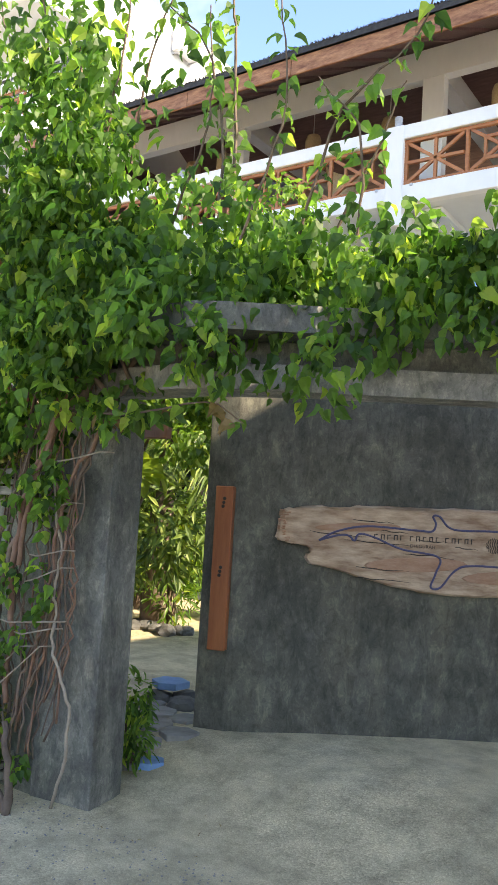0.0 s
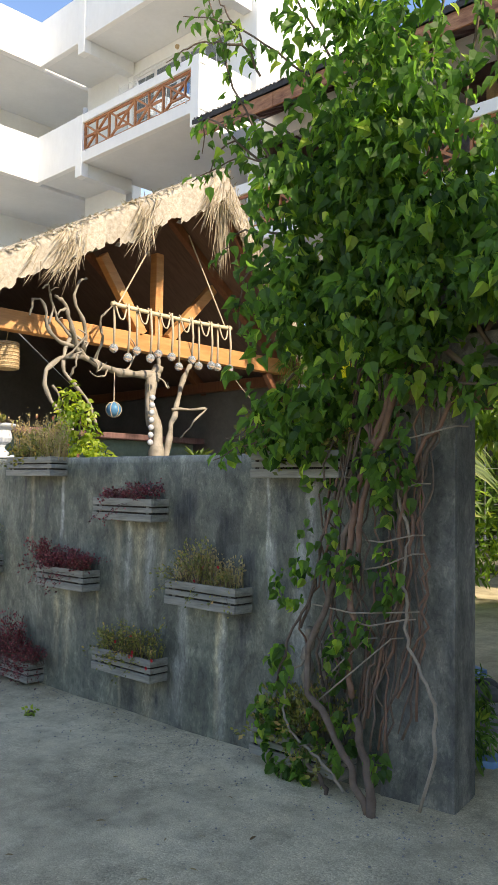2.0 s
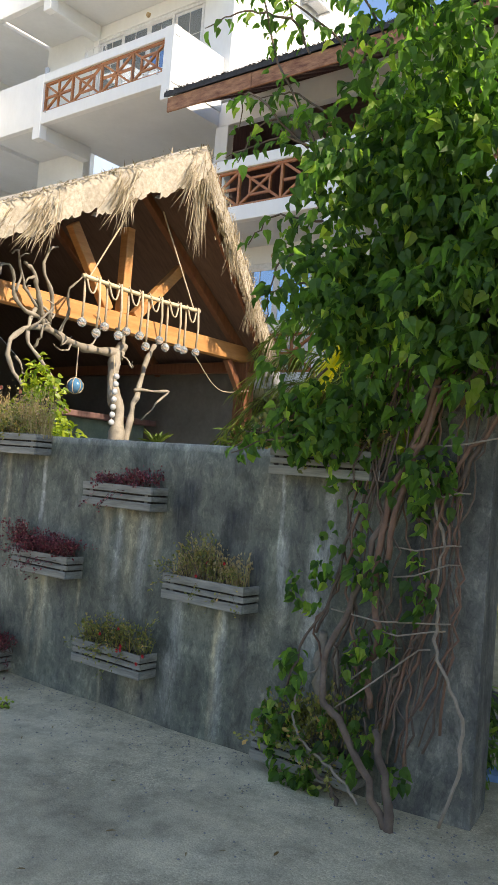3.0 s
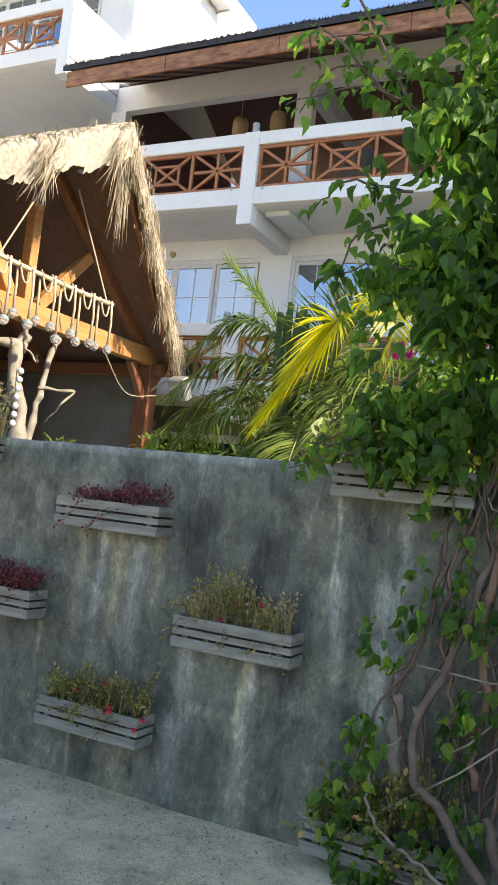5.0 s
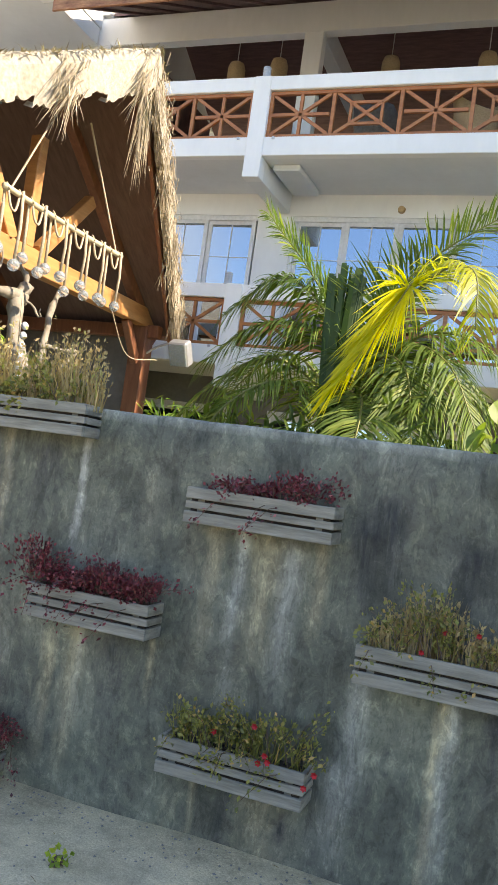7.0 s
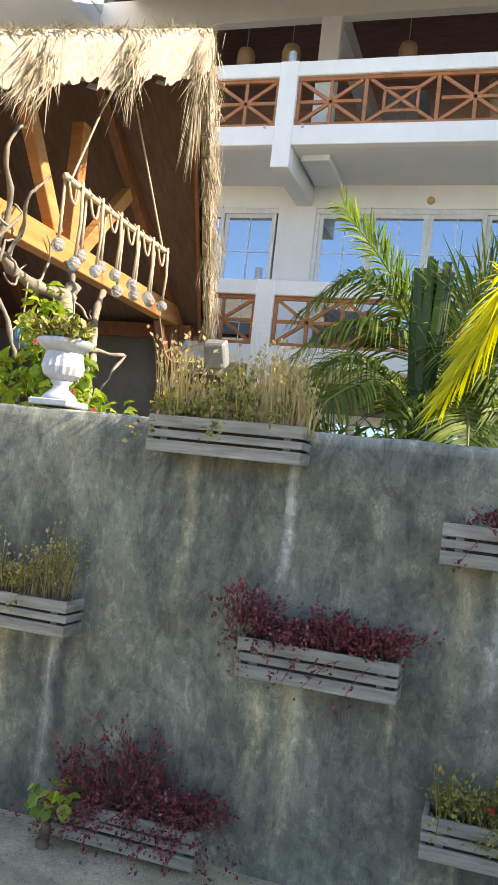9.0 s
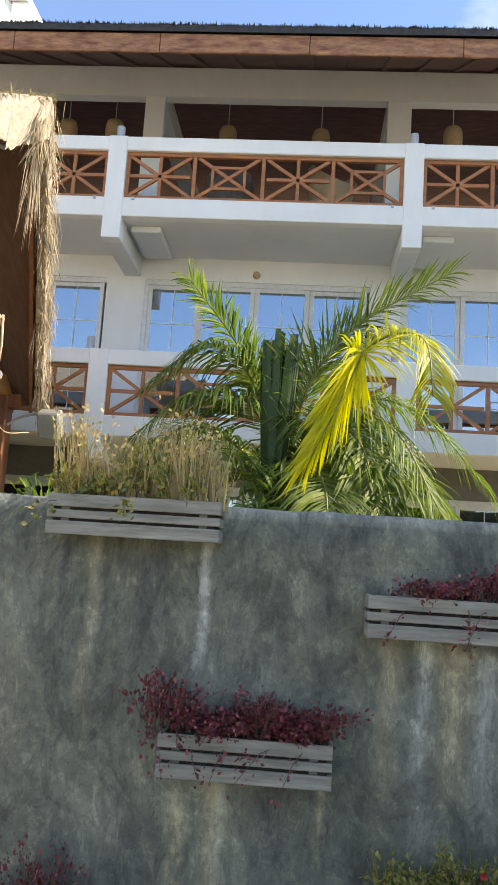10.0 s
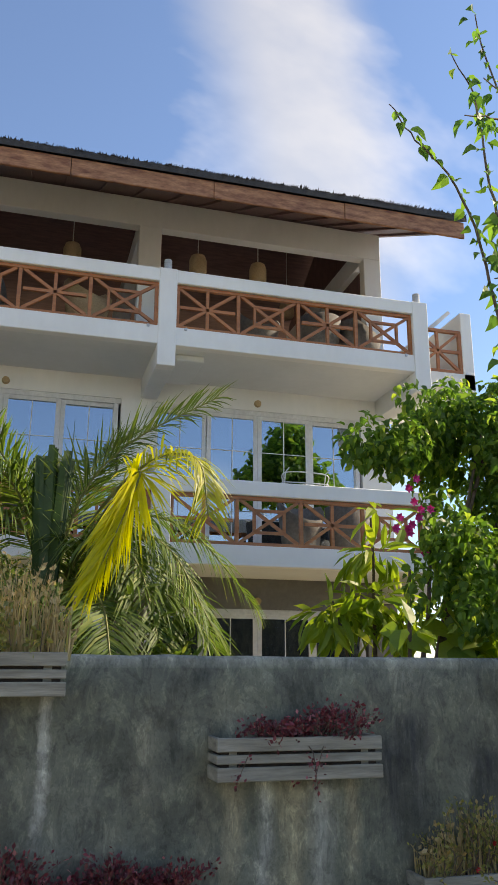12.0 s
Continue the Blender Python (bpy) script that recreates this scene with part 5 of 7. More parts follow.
def hanging_float(loc, drop, mat, r, label, rope="rope"):
    t = thing("hanging_float", label, "glass float", loc)
    bm = bmesh.new()
    bmesh.ops.create_uvsphere(bm, u_segments=16, v_segments=12, radius=r)
    part("ball", bm, mat, t, smooth=True)
    bm = bmesh.new()
    tube(bm, [(0, 0, r), (0, 0, drop)], 0.008, 5)
    for k in range(6):
        a = k * math.pi / 3
        tube(bm, [(math.cos(a) * math.sin(s) * (r + .006), math.sin(a) * math.sin(s) * (r + .006), math.cos(s) * (r + .006)) for s in (0.05, 0.6, 1.2, 1.8, 2.4, 3.0)], 0.006, 4)
    part("net", bm, M["rope"], t, "hemp net and cord")


M["blue_float"] = plain("blue_glass_ball", (0.05, 0.16, 0.30), (0.08, 0.24, 0.42), 8, 0.12, None, 0.0)
hanging_float((-9.75, 6.1, 2.55), 0.5, M["blue_float"], 0.10, "blue glass ball in a hemp net hung from the driftwood")


def shell_string():
    t = thing("shell_string", "string of pale round shells hung from the driftwood", "shell string", (-9.4, 6.45, 2.1))
    bm = bmesh.new()
    tube(bm, [(0, 0, 0), (-0.1, 0.05, 0.9)], 0.006, 5)
    part("cord", bm, M["rope"], t)
    for k in range(7):
        bm = bmesh.new()
        bmesh.ops.create_uvsphere(bm, u_segments=10, v_segments=7, radius=0.045, matrix=Matrix.Translation((0, 0.004 * k, 0.02 + 0.1 * k)) @ Matrix.Diagonal((0.7, 1, 0.9, 1)))
        part("shell", bm, M["urn"], t, smooth=True)


shell_string()


def basket_lamp():
    t = thing("basket_lamp", "woven cylinder lamp shade hung below the tie beam", "lamp", (-10.2, 4.75, 3.15))
    part("shade", lathe([(0.15, -0.17), (0.165, -0.16), (0.165, 0.16), (0.15, 0.17), (0.05, 0.175)], 22), M["basket"], t, smooth=True)
    bm = bmesh.new()
    tube(bm, [(0, 0, 0.17), (0.1, 0, 0.5)], 0.007, 5)
    part("cord", bm, M["rope"], t)
    for k in range(7):
        part("weave_band", lathe([(0.167, -0.15 + k * 0.045), (0.173, -0.14 + k * 0.045), (0.167, -0.13 + k * 0.045)], 22), M["basket"], t)


basket_lamp()


# lamp-shaped box added where grey-blue translucent cloth hangs; it gives no light
def cloth_stand_in():
    t = thing("cloth_stand_in", "grey box on a bent arm in place of translucent cloth at the hut corner", "floodlight", (-9.2, 9.55, 3.1))
    part("box_body", boxed(-0.14, 0.14, -0.09, 0.09, -0.22, 0.12, 0.02, Matrix.Rotation(0.5, 4, 'X')), M["metal"], t)
    part("front_plate", boxed(-0.12, 0.12, -0.1, -0.088, -0.20, 0.10, 0.004, Matrix.Rotation(0.5, 4, 'X')), M["bulb"], t, "clear front plate")
    bm = bmesh.new()
    tube(bm, smooth_run([Vector((0, 0.05, 0)), Vector((-0.2, 0.15, 0.1)), Vector((-0.45, 0.2, 0.05)), Vector((-0.62, 0.22, -0.05))], 10), 0.018, 6)
    part("arm", bm, M["metal"], t)


cloth_stand_in()


# ---------------------------------------------------------------- wall planters and what grows in them
def planter_box(x0, x1, top):
    w, d, h = x1 - x0, 0.152, 0.145
    t = thing("wall_planter", "weathered grey slatted wooden planter fixed on the garden wall", "planter", (x0, 2.988, top - h), "wall planters")
    for k in range(3):
        z0 = (0.0, 0.060, 0.102)[k]
        z1 = (0.049, 0.091, 0.150)[k]
        out = (-0.006, 0.002, -0.003)[k]
        part("front_slat", boxed(0 - out * 0, w, out, out + 0.018, z0, z1, 0.003), M["planter"], t)
        for a in (0.0, w - 0.018):
            part("side_slat", boxed(a, a + 0.018, out + 0.019, d - 0.001, z0, z1, 0.003), M["planter"], t)
    part("bottom_board", boxed(0.02, w - 0.02, 0.02, d - 0.001, 0.004, 0.02), M["planter"], t)
    bm = boxed(0.019, w - 0.019, 0.019, d - 0.002, 0.02, 0.125)
    part("soil", bm, M["soil"], t, "dark potting soil")
    for a in (0.05, w - 0.08):
        part("corner_block", boxed(a, a + 0.03, 0.0185, 0.04, 0.02, 0.13), M["planter"], t)
    return t


def bushy(name, label, cat, x0, x1, y, z, hgt, n, mat, size, template=SMALL, spill=0.0, seed=0, stems=None, width=None, flat=0.0):
    """A low clump: many small leaves on thin stems rising out of a box and spilling over its edge."""
    rs = np.random.RandomState(seed)
    t = thing(name, label, cat, ((x0 + x1) / 2, y, z))
    m = max(14, n // 26)
    bx = rs.uniform(x0, x1, m) - (x0 + x1) / 2
    base = np.stack([bx, rs.uniform(-0.05, 0.05, m), np.zeros(m)], 1)
    env = 0.35 + 0.95 * np.abs(np.sin(bx * 9 + seed)) * np.abs(np.cos(bx * 4.3 + seed * 2))
    tip = base + np.stack([rs.normal(scale=0.05 + spill * 0.09, size=m), rs.normal(scale=0.05, size=m) - 0.04 - spill * 0.05, hgt * env * rs.uniform(0.5, 1.15, m)], 1)
    over = rs.uniform(size=m) < spill
    tip[over, 2] = rs.uniform(-0.14, 0.06, over.sum())
    tip[over, 1] -= 0.09
    tip[over, 0] += rs.normal(scale=0.05, size=over.sum()) - 0.1 * spill
    bm = bmesh.new()
    P, A = [], []
    for b, e in zip(base, tip):
        mid = (b + e) / 2 + np.array([0, -0.02, 0.03 + 0.06 * spill])
        run = [Vector(b), Vector(mid), Vector(e)]
        tube(bm, run, [0.0022, 0.0018, 0.001], 4)
        k = n // m
        f = rs.uniform(0.15, 1.05, k) ** 0.7
        pts = b[None] * ((1 - f) ** 2)[:, None] + 2 * mid[None] * (f * (1 - f))[:, None] + e[None] * (f ** 2)[:, None]
        P.append(pts + rs.normal(scale=0.016, size=(k, 3)))
        A.append((e - b)[None] * 1.5 + rs.normal(scale=0.16, size=(k, 3)))
    P, A = np.concatenate(P), np.concatenate(A)
    A[:, 2] += 0.02
    tagged(part("stalk", bm, stems or M["stem"], t), kind="stuff")
    part("foliage", leaves_mesh("foliage", template, P, A, rs.normal(size=(len(P), 3)) + np.array([0, -0.5, 0.9]), rs.uniform(size[0], size[1], len(P)), mat, None if width is None else rs.uniform(width[0], width[1], len(P))), None, t)
    return t


def blossoms(t, rs, pts, mat, r, name="flower"):
    """Small five-petalled flowers under a plant."""
    for p in pts:
        k = 6
        a = np.arange(k) * 2 * math.pi / k + rs.uniform(0, 1)
        A = np.stack([np.cos(a), np.full(k, -0.5), np.sin(a)], 1)
        part(name, leaves_mesh(name, SMALL, np.tile(p, (k, 1)), A, np.tile([0, -1.0, 0.3], (k, 1)), np.full(k, r), mat, np.full(k, r * 1.2)), None, t)


def stalks(name, label, x0, x1, y, z, hgt, n, mat, seed, lean=0.12):
    """Thin upright dry stalks with seed heads."""
    rs = np.random.RandomState(seed)
    t = thing(name, label, "grass", ((x0 + x1) / 2, y, z))
    P = np.stack([rs.uniform(x0, x1, n) - (x0 + x1) / 2, rs.uniform(-0.045, 0.06, n), np.zeros(n)], 1)
    env = 0.45 + 0.75 * np.abs(np.sin(P[:, 0] * 7.3 + seed)) * rs.uniform(0.5, 1.1, n)
    A = np.stack([rs.normal(scale=lean, size=n), rs.normal(scale=lean, size=n) - 0.03, np.ones(n)], 1)
    L = hgt * env
    tagged(part("stalk", leaves_mesh("stalk", BLADE, P, A, np.stack([rs.normal(scale=0.4, size=n), -np.ones(n), np.zeros(n)], 1), L, mat, rs.uniform(0.004, 0.008, n)), None, t), kind="stuff")
    k = rs.randint(0, n, n * 3)
    f = rs.uniform(0.35, 1.0, n * 3)
    Q = P[k] + A[k] * (L[k] * f)[:, None]
    tagged(part("seed_head", leaves_mesh("seed_head", SMALL, Q, A[k] + rs.normal(scale=0.6, size=(n * 3, 3)), rs.normal(size=(n * 3, 3)) + np.array([0, -1, 0.3]), rs.uniform(0.012, 0.030, n * 3), mat), None, t), kind="stuff")
    return t


for a, b, top in PLANTERS:
    planter_box(a, b, top)
RSP = np.random.RandomState(77)
Y = 3.07
bushy("red_succulent", "dark red trailing succulent filling the planter", "plant", -5.62, -5.22, Y, 1.455, 0.12, 1700, M["red_leaf"], (0.009, 0.026), seed=1, spill=0.12)
t = bushy("yellow_sedum", "olive and straw-coloured sedum with red flowers in the planter", "plant", -4.97, -4.42, Y, 0.95, 0.22, 1350, M["moss_leaf"], (0.009, 0.026), seed=2, spill=0.18)
blossoms(t, RSP, [(0.02, -0.05, 0.12), (0.14, -0.04, 0.13), (-0.06, -0.05, 0.03)], M["flower_red"], 0.014)
t = bushy("red_flower_sedum", "green sedum with small red flowers spilling from the planter", "plant", -5.72, -5.12, Y, 0.415, 0.21, 1200, M["moss_leaf"], (0.010, 0.028), seed=3, spill=0.28)
blossoms(t, RSP, [(0.05, -0.05, 0.14), (0.12, -0.09, 0.05), (0.10, -0.1, 0.02), (0.33, -0.1, 0.03), (-0.12, -0.05, 0.08), (0.14, -0.11, 0.035), (0.3, -0.12, -0.02)], M["flower_red"], 0.017)
bushy("red_succulent", "dense crimson succulent overflowing the planter", "plant", -6.58, -5.92, Y, 0.925, 0.16, 4600, M["red_leaf"], (0.010, 0.026), seed=4, spill=0.12)
bushy("weed_clump", "tangled olive weeds in the planter beneath the vine", "plant", -4.22, -3.65, Y, 1.755, 0.30, 1500, M["moss_leaf"], (0.015, 0.05), seed=5, spill=0.1)
bushy("green_sedum", "bushy green sedum in the low planter", "plant", -4.20, -3.65, Y, 0.2, 0.26, 1800, M["moss_leaf"], (0.014, 0.04), seed=6, spill=0.12)
bushy("red_succulent", "dusky red succulent heaped over the low planter", "plant", -7.22, -6.55, Y, 0.16, 0.25, 4600, M["red_leaf"], (0.010, 0.026), seed=8, spill=0.3)
bushy("dry_sedum", "dry brown sedum in the planter", "plant", -7.9, -7.3, Y, 0.94, 0.22, 1500, M["moss_leaf"], (0.009, 0.024), seed=9, spill=0.12)
stalks("dry_grass", "tall dry straw-coloured grass growing from the wall planter", -7.0, -6.33, 3.09, 1.745, 0.34, 300, M["grass_dry"], 7, 0.17)
stalks("dry_grass", "pale dry stalks among the sedum in the planter", -4.97, -4.42, 3.07, 0.94, 0.24, 190, M["grass_dry"], 71)
stalks("dry_grass", "brown dry stalks in the planter", -7.9, -7.3, 3.07, 0.94, 0.24, 150, M["grass_dry"], 72)
stalks("dry_grass", "thin green and straw stalks beside the red flowers in the planter", -5.72, -5.15, 3.07, 0.41, 0.17, 130, M["moss_leaf"], 73, 0.3)
bushy("weed_clump", "thin olive weeds among dry grass in the wall planter", "plant", -6.98, -6.37, 3.08, 1.755, 0.17, 900, M["moss_leaf"], (0.012, 0.04), seed=17, spill=0.06)


def urn(loc):
    t = thing("urn_planter", "white fluted classical urn standing on the garden wall", "urn", loc)
    part("base", boxed(-0.10, 0.10, -0.10, 0.10, 0.0, 0.03, 0.006), M["urn"], t)
    part("pedestal", lathe([(0.085, 0.03), (0.075, 0.05), (0.04, 0.08), (0.035, 0.10), (0.05, 0.115), (0.045, 0.12)], 24), M["urn"], t, smooth=True)
    part("bowl", lathe([(0.045, 0.12), (0.085, 0.145), (0.10, 0.18), (0.092, 0.22), (0.085, 0.25)], 36, 18, 0.06), M["urn"], t)
    part("rim", lathe([(0.085, 0.25), (0.115, 0.275), (0.13, 0.29), (0.13, 0.305), (0.11, 0.31)], 28), M["urn"], t, smooth=True)
    part("soil", lathe([(0.10, 0.28), (0.105, 0.312)], 20), M["soil"], t)


urn((-7.58, 3.25, 1.782))
bushy("urn_sedum", "small green succulent sprouting from the urn", "plant", -7.68, -7.46, 3.25, 2.085, 0.10, 420, M["moss_leaf"], (0.02, 0.05), seed=31, spill=0.2)


# shrubs on the garden side of the wall
def tufted(rs, blobs, density):
    """Breaks each rounded mass into small uneven tufts with gaps between them."""
    out = []
    for b in blobs:
        for _ in range(max(5, int((b[3] * b[4] * b[5]) ** 0.8 * density))):
            d = rs.normal(size=3)
            d = d / np.linalg.norm(d) * rs.uniform(0.3, 1.15)
            r = rs.uniform(0.08, 0.19)
            out.append((b[0] + d[0] * b[3], b[1] + d[1] * b[4], b[2] + d[2] * b[5], r * 1.1, r, r * 1.2))
    return out


def shrub(name, label, cat, loc, stems, blobs, n, template, size, mat, seed, droop=0.4, bark="stem"):
    rs, rng = np.random.RandomState(seed), random.Random(seed)
    t = thing(name, label, cat, loc)
    for top in stems:
        pts = smooth_run([Vector((0, 0, 0)), Vector((top[0] * 0.3, top[1] * 0.3, top[2] * 0.5)), Vector(top)], 8, 0.02, rng)
        part("stem", tube(bmesh.new(), pts, [0.03 - 0.022 * i / 8 for i in range(9)], 6), M[bark], t)
    if n > 5000:
        blobs = tufted(rs, blobs, 130)
    tagged(part("crown", leaf_cloud("crown", rs, blobs, n, template, size, mat, droop), None, t), kind="stuff")
    return t


t = shrub("rose_shrub", "bright green rose shrub with salmon blooms behind the garden wall", "shrub", (-8.5, 4.65, 0.1), [(0.1, 0, 2.2), (-0.2, 0, 2.0), (0.2, 0.1, 1.8)],
          [(0, 0, 2.0, 0.26, 0.22, 0.40), (0.2, 0.05, 1.75, 0.22, 0.2, 0.25), (-0.12, 0, 2.35, 0.15, 0.15, 0.25), (-0.35, -0.1, 1.9, 0.2, 0.15, 0.2), (0.45, 0, 1.72, 0.2, 0.15, 0.12)], 620, OVATE, (0.05, 0.10), M["leaf_mango"], 41)
blossoms(t, np.random.RandomState(1), [(-0.35, -0.25, 2.2), (-0.5, -0.3, 2.05), (0.35, -0.3, 1.85), (0.5, -0.28, 1.75), (0.2, -0.32, 1.7), (0.05, -0.3, 2.15), (-0.2, -0.3, 1.9)], M["flower_salmon"], 0.032, "rose")
shrub("mango_sapling", "mango sapling with drooping yellow-green young leaves", "sapling", (-3.80, 5.98, 0.15), [(0.0, 0, 2.78), (-0.35, 0, 2.1), (0.3, 0.1, 2.0)],
      [(0.06, 0, 2.80, 0.12, 0.12, 0.08), (0.02, 0, 2.48, 0.22, 0.2, 0.07), (0.02, 0, 2.12, 0.28, 0.2, 0.09), (-0.36, 0, 1.98, 0.24, 0.2, 0.10), (0.22, 0, 1.92, 0.2, 0.2, 0.10)], 230, LANCE, (0.22, 0.36), M["leaf_mango"], 44, 0.45)
shrub("leafy_seedling", "young bright green seedling with broad leaves behind the wall", "seedling", (-4.62, 3.75, 0.3), [(0.0, 0, 1.62)], [(0, 0, 1.62, 0.10, 0.08, 0.05)], 12, HEART, (0.10, 0.15), M["leaf_mango"], 45, 0.0)
shrub("broadleaf_plant", "pale broad-leaved plant by the wall post", "plant", (-3.95, 4.3, 0.3), [(0.0, 0, 1.6), (0.1, 0, 1.5)], [(0, 0, 1.62, 0.22, 0.2, 0.14)], 40, HEART, (0.14, 0.22), M["leaf_mango"], 46, 0.25)
t = shrub("bougainvillea", "tall leafy bougainvillea with magenta flowers behind the garden wall", "shrub", (-4.35, 4.35, 0.1),
          [(0.8, 0.3, 3.2), (1.4, 0.5, 3.4), (0.3, 0.1, 2.6), (1.1, 0.4, 3.7), (0.05, 0, 2.2)],
          [(0.85, 0.4, 2.95, 0.70, 0.5, 0.50), (1.15, 0.5, 3.35, 0.65, 0.5, 0.5), (0.4, 0.25, 3.25, 0.35, 0.3, 0.3), (0.28, -0.35, 1.9, 0.28, 0.28, 0.45), (0.30, -0.15, 2.4, 0.28, 0.28, 0.4), (0.72, 0.12, 2.1, 0.28, 0.28, 0.42), (1.7, 0.7, 2.95, 0.6, 0.4, 0.5), (0.05, 0.1, 3.0, 0.2, 0.15, 0.1)], 12500, OVATE, (0.035, 0.08), M["leaf_shrub"], 47, 0.6)
rs = np.random.RandomState(9)
blossoms(t, rs, [(0.05 + rs.normal(scale=0.07), -0.05, 2.5 + rs.normal(scale=0.14)) for _ in range(12)] + [(0.25, 0.0, 2.2), (0.15, 0.0, 2.3)], M["flower_pink"], 0.035)
# long shoots that rise above the bush
for k, ctrl in enumerate((((-3.42, 4.45, 3.6), (-3.46, 4.5, 4.31), (-3.65, 4.5, 5.04), (-3.97, 4.5, 5.42), (-4.20, 4.5, 5.72)), ((-3.3, 4.5, 3.6), (-3.38, 4.5, 4.86), (-3.43, 4.5, 5.42), (-3.48, 4.5, 5.96), (-3.65, 4.5, 6.30)))):
    run = [p - Vector((-4.35, 4.35, 0.1)) for p in smooth_run([Vector(c) for c in ctrl], 22, 0.012, random.Random(k))]
    shoot = part("shoot", tube(bmesh.new(), run, [0.014 - 0.010 * i / 22 for i in range(23)], 5), M["stem"], t, "long thin shoot")
    P, A, N = shoot_leaves(rs, [run], 0.045, 0.9)
    tagged(part("shoot_leaves", leaves_mesh("shoot_leaves", OVATE, P, A, N, rs.uniform(0.07, 0.15, len(P)), M["leaf_shrub"]), None, shoot), kind="stuff")


def agave(loc, hgt):
    rs = np.random.RandomState(83)
    t = thing("agave", "dark green rosette of stiff leaves in the hut", "plant", loc)
    part("stem", tube(bmesh.new(), [(0, 0, -0.02), (0.02, 0, hgt * 0.5), (0, 0, hgt)], [0.03, 0.025, 0.02], 7), M["stem"], t)
    n = 26
    a = rs.uniform(0, 2 * math.pi, n)
    A = np.stack([np.cos(a), np.sin(a), rs.uniform(0.1, 1.6, n)], 1)
    part("leaves", leaves_mesh("leaves", LANCE, np.tile([0, 0, hgt], (n, 1)), A, np.tile([0, 0, 1.0], (n, 1)) + rs.normal(scale=0.2, size=(n, 3)), rs.uniform(0.2, 0.34, n), M["palm"], rs.uniform(0.25, 0.36, n)), None, t)


agave((-9.6, 7.5, 0.16), 1.72)
shrub("wall_seedling", "small bright green seedling beside the low planter", "seedling", (-7.22, 2.93, 0.0), [(0, 0, 0.16)], [(0, 0, 0.2, 0.10, 0.06, 0.07)], 26, HEART, (0.04, 0.07), M["leaf_mango"], 48, 0.2)
shrub("ground_weed", "tiny green weed in the sand", "weed", (-5.95, 2.62, 0.0), [(0, 0, 0.02)], [(0, 0, 0.025, 0.05, 0.04, 0.02)], 34, SMALL, (0.02, 0.035), M["leaf_mango"], 49, 0.0)


def garden_post():
    t = thing("garden_post", "red-brown timber post with a short rail behind the wall", "post", (-3.95, 3.75, 0.16))
    part("post", boxed(-0.035, 0.035, -0.035, 0.035, -0.03, 1.95, 0.006), M["post_wood"], t)
    part("rail", boxed(0.036, 0.8, -0.03, 0.03, 1.86, 1.95, 0.006), M["post_wood"], t)


garden_post()


# ---------------------------------------------------------------- coconut palm
def ribbons(name, P, A, N, L, W, droop, mat, shape=(0.55, 1.0, 0.8, 0.06)):
    """Many narrow leaves, each a strip of three lengths that bends down along its run."""
    n = len(P)
    A = A / np.linalg.norm(A, axis=1, keepdims=True)
    side = np.cross(A, N)
    side /= np.maximum(np.linalg.norm(side, axis=1, keepdims=True), 1e-6)
    rows, p = [], P.copy()
    for k, w in enumerate(shape):
        rows += [p - side * (W * w * 0.5)[:, None], p + side * (W * w * 0.5)[:, None]]
        d = A + np.array([0, 0, -1.0]) * (droop * (k + 0.4) * 0.5)[:, None]
        d /= np.linalg.norm(d, axis=1, keepdims=True)
        p = p + d * (L / 3)[:, None]
    co = np.stack(rows, 1).reshape(-1, 3)
    f = np.array([(0, 1, 3, 2), (2, 3, 5, 4), (4, 5, 7, 6)])
    faces = (f[None] + (np.arange(n) * 8)[:, None, None]).reshape(-1, 4)
    me = bpy.data.meshes.new(name)
    me.from_pydata(co.tolist(), [], faces.tolist())
    me.materials.append(mat)
    return me


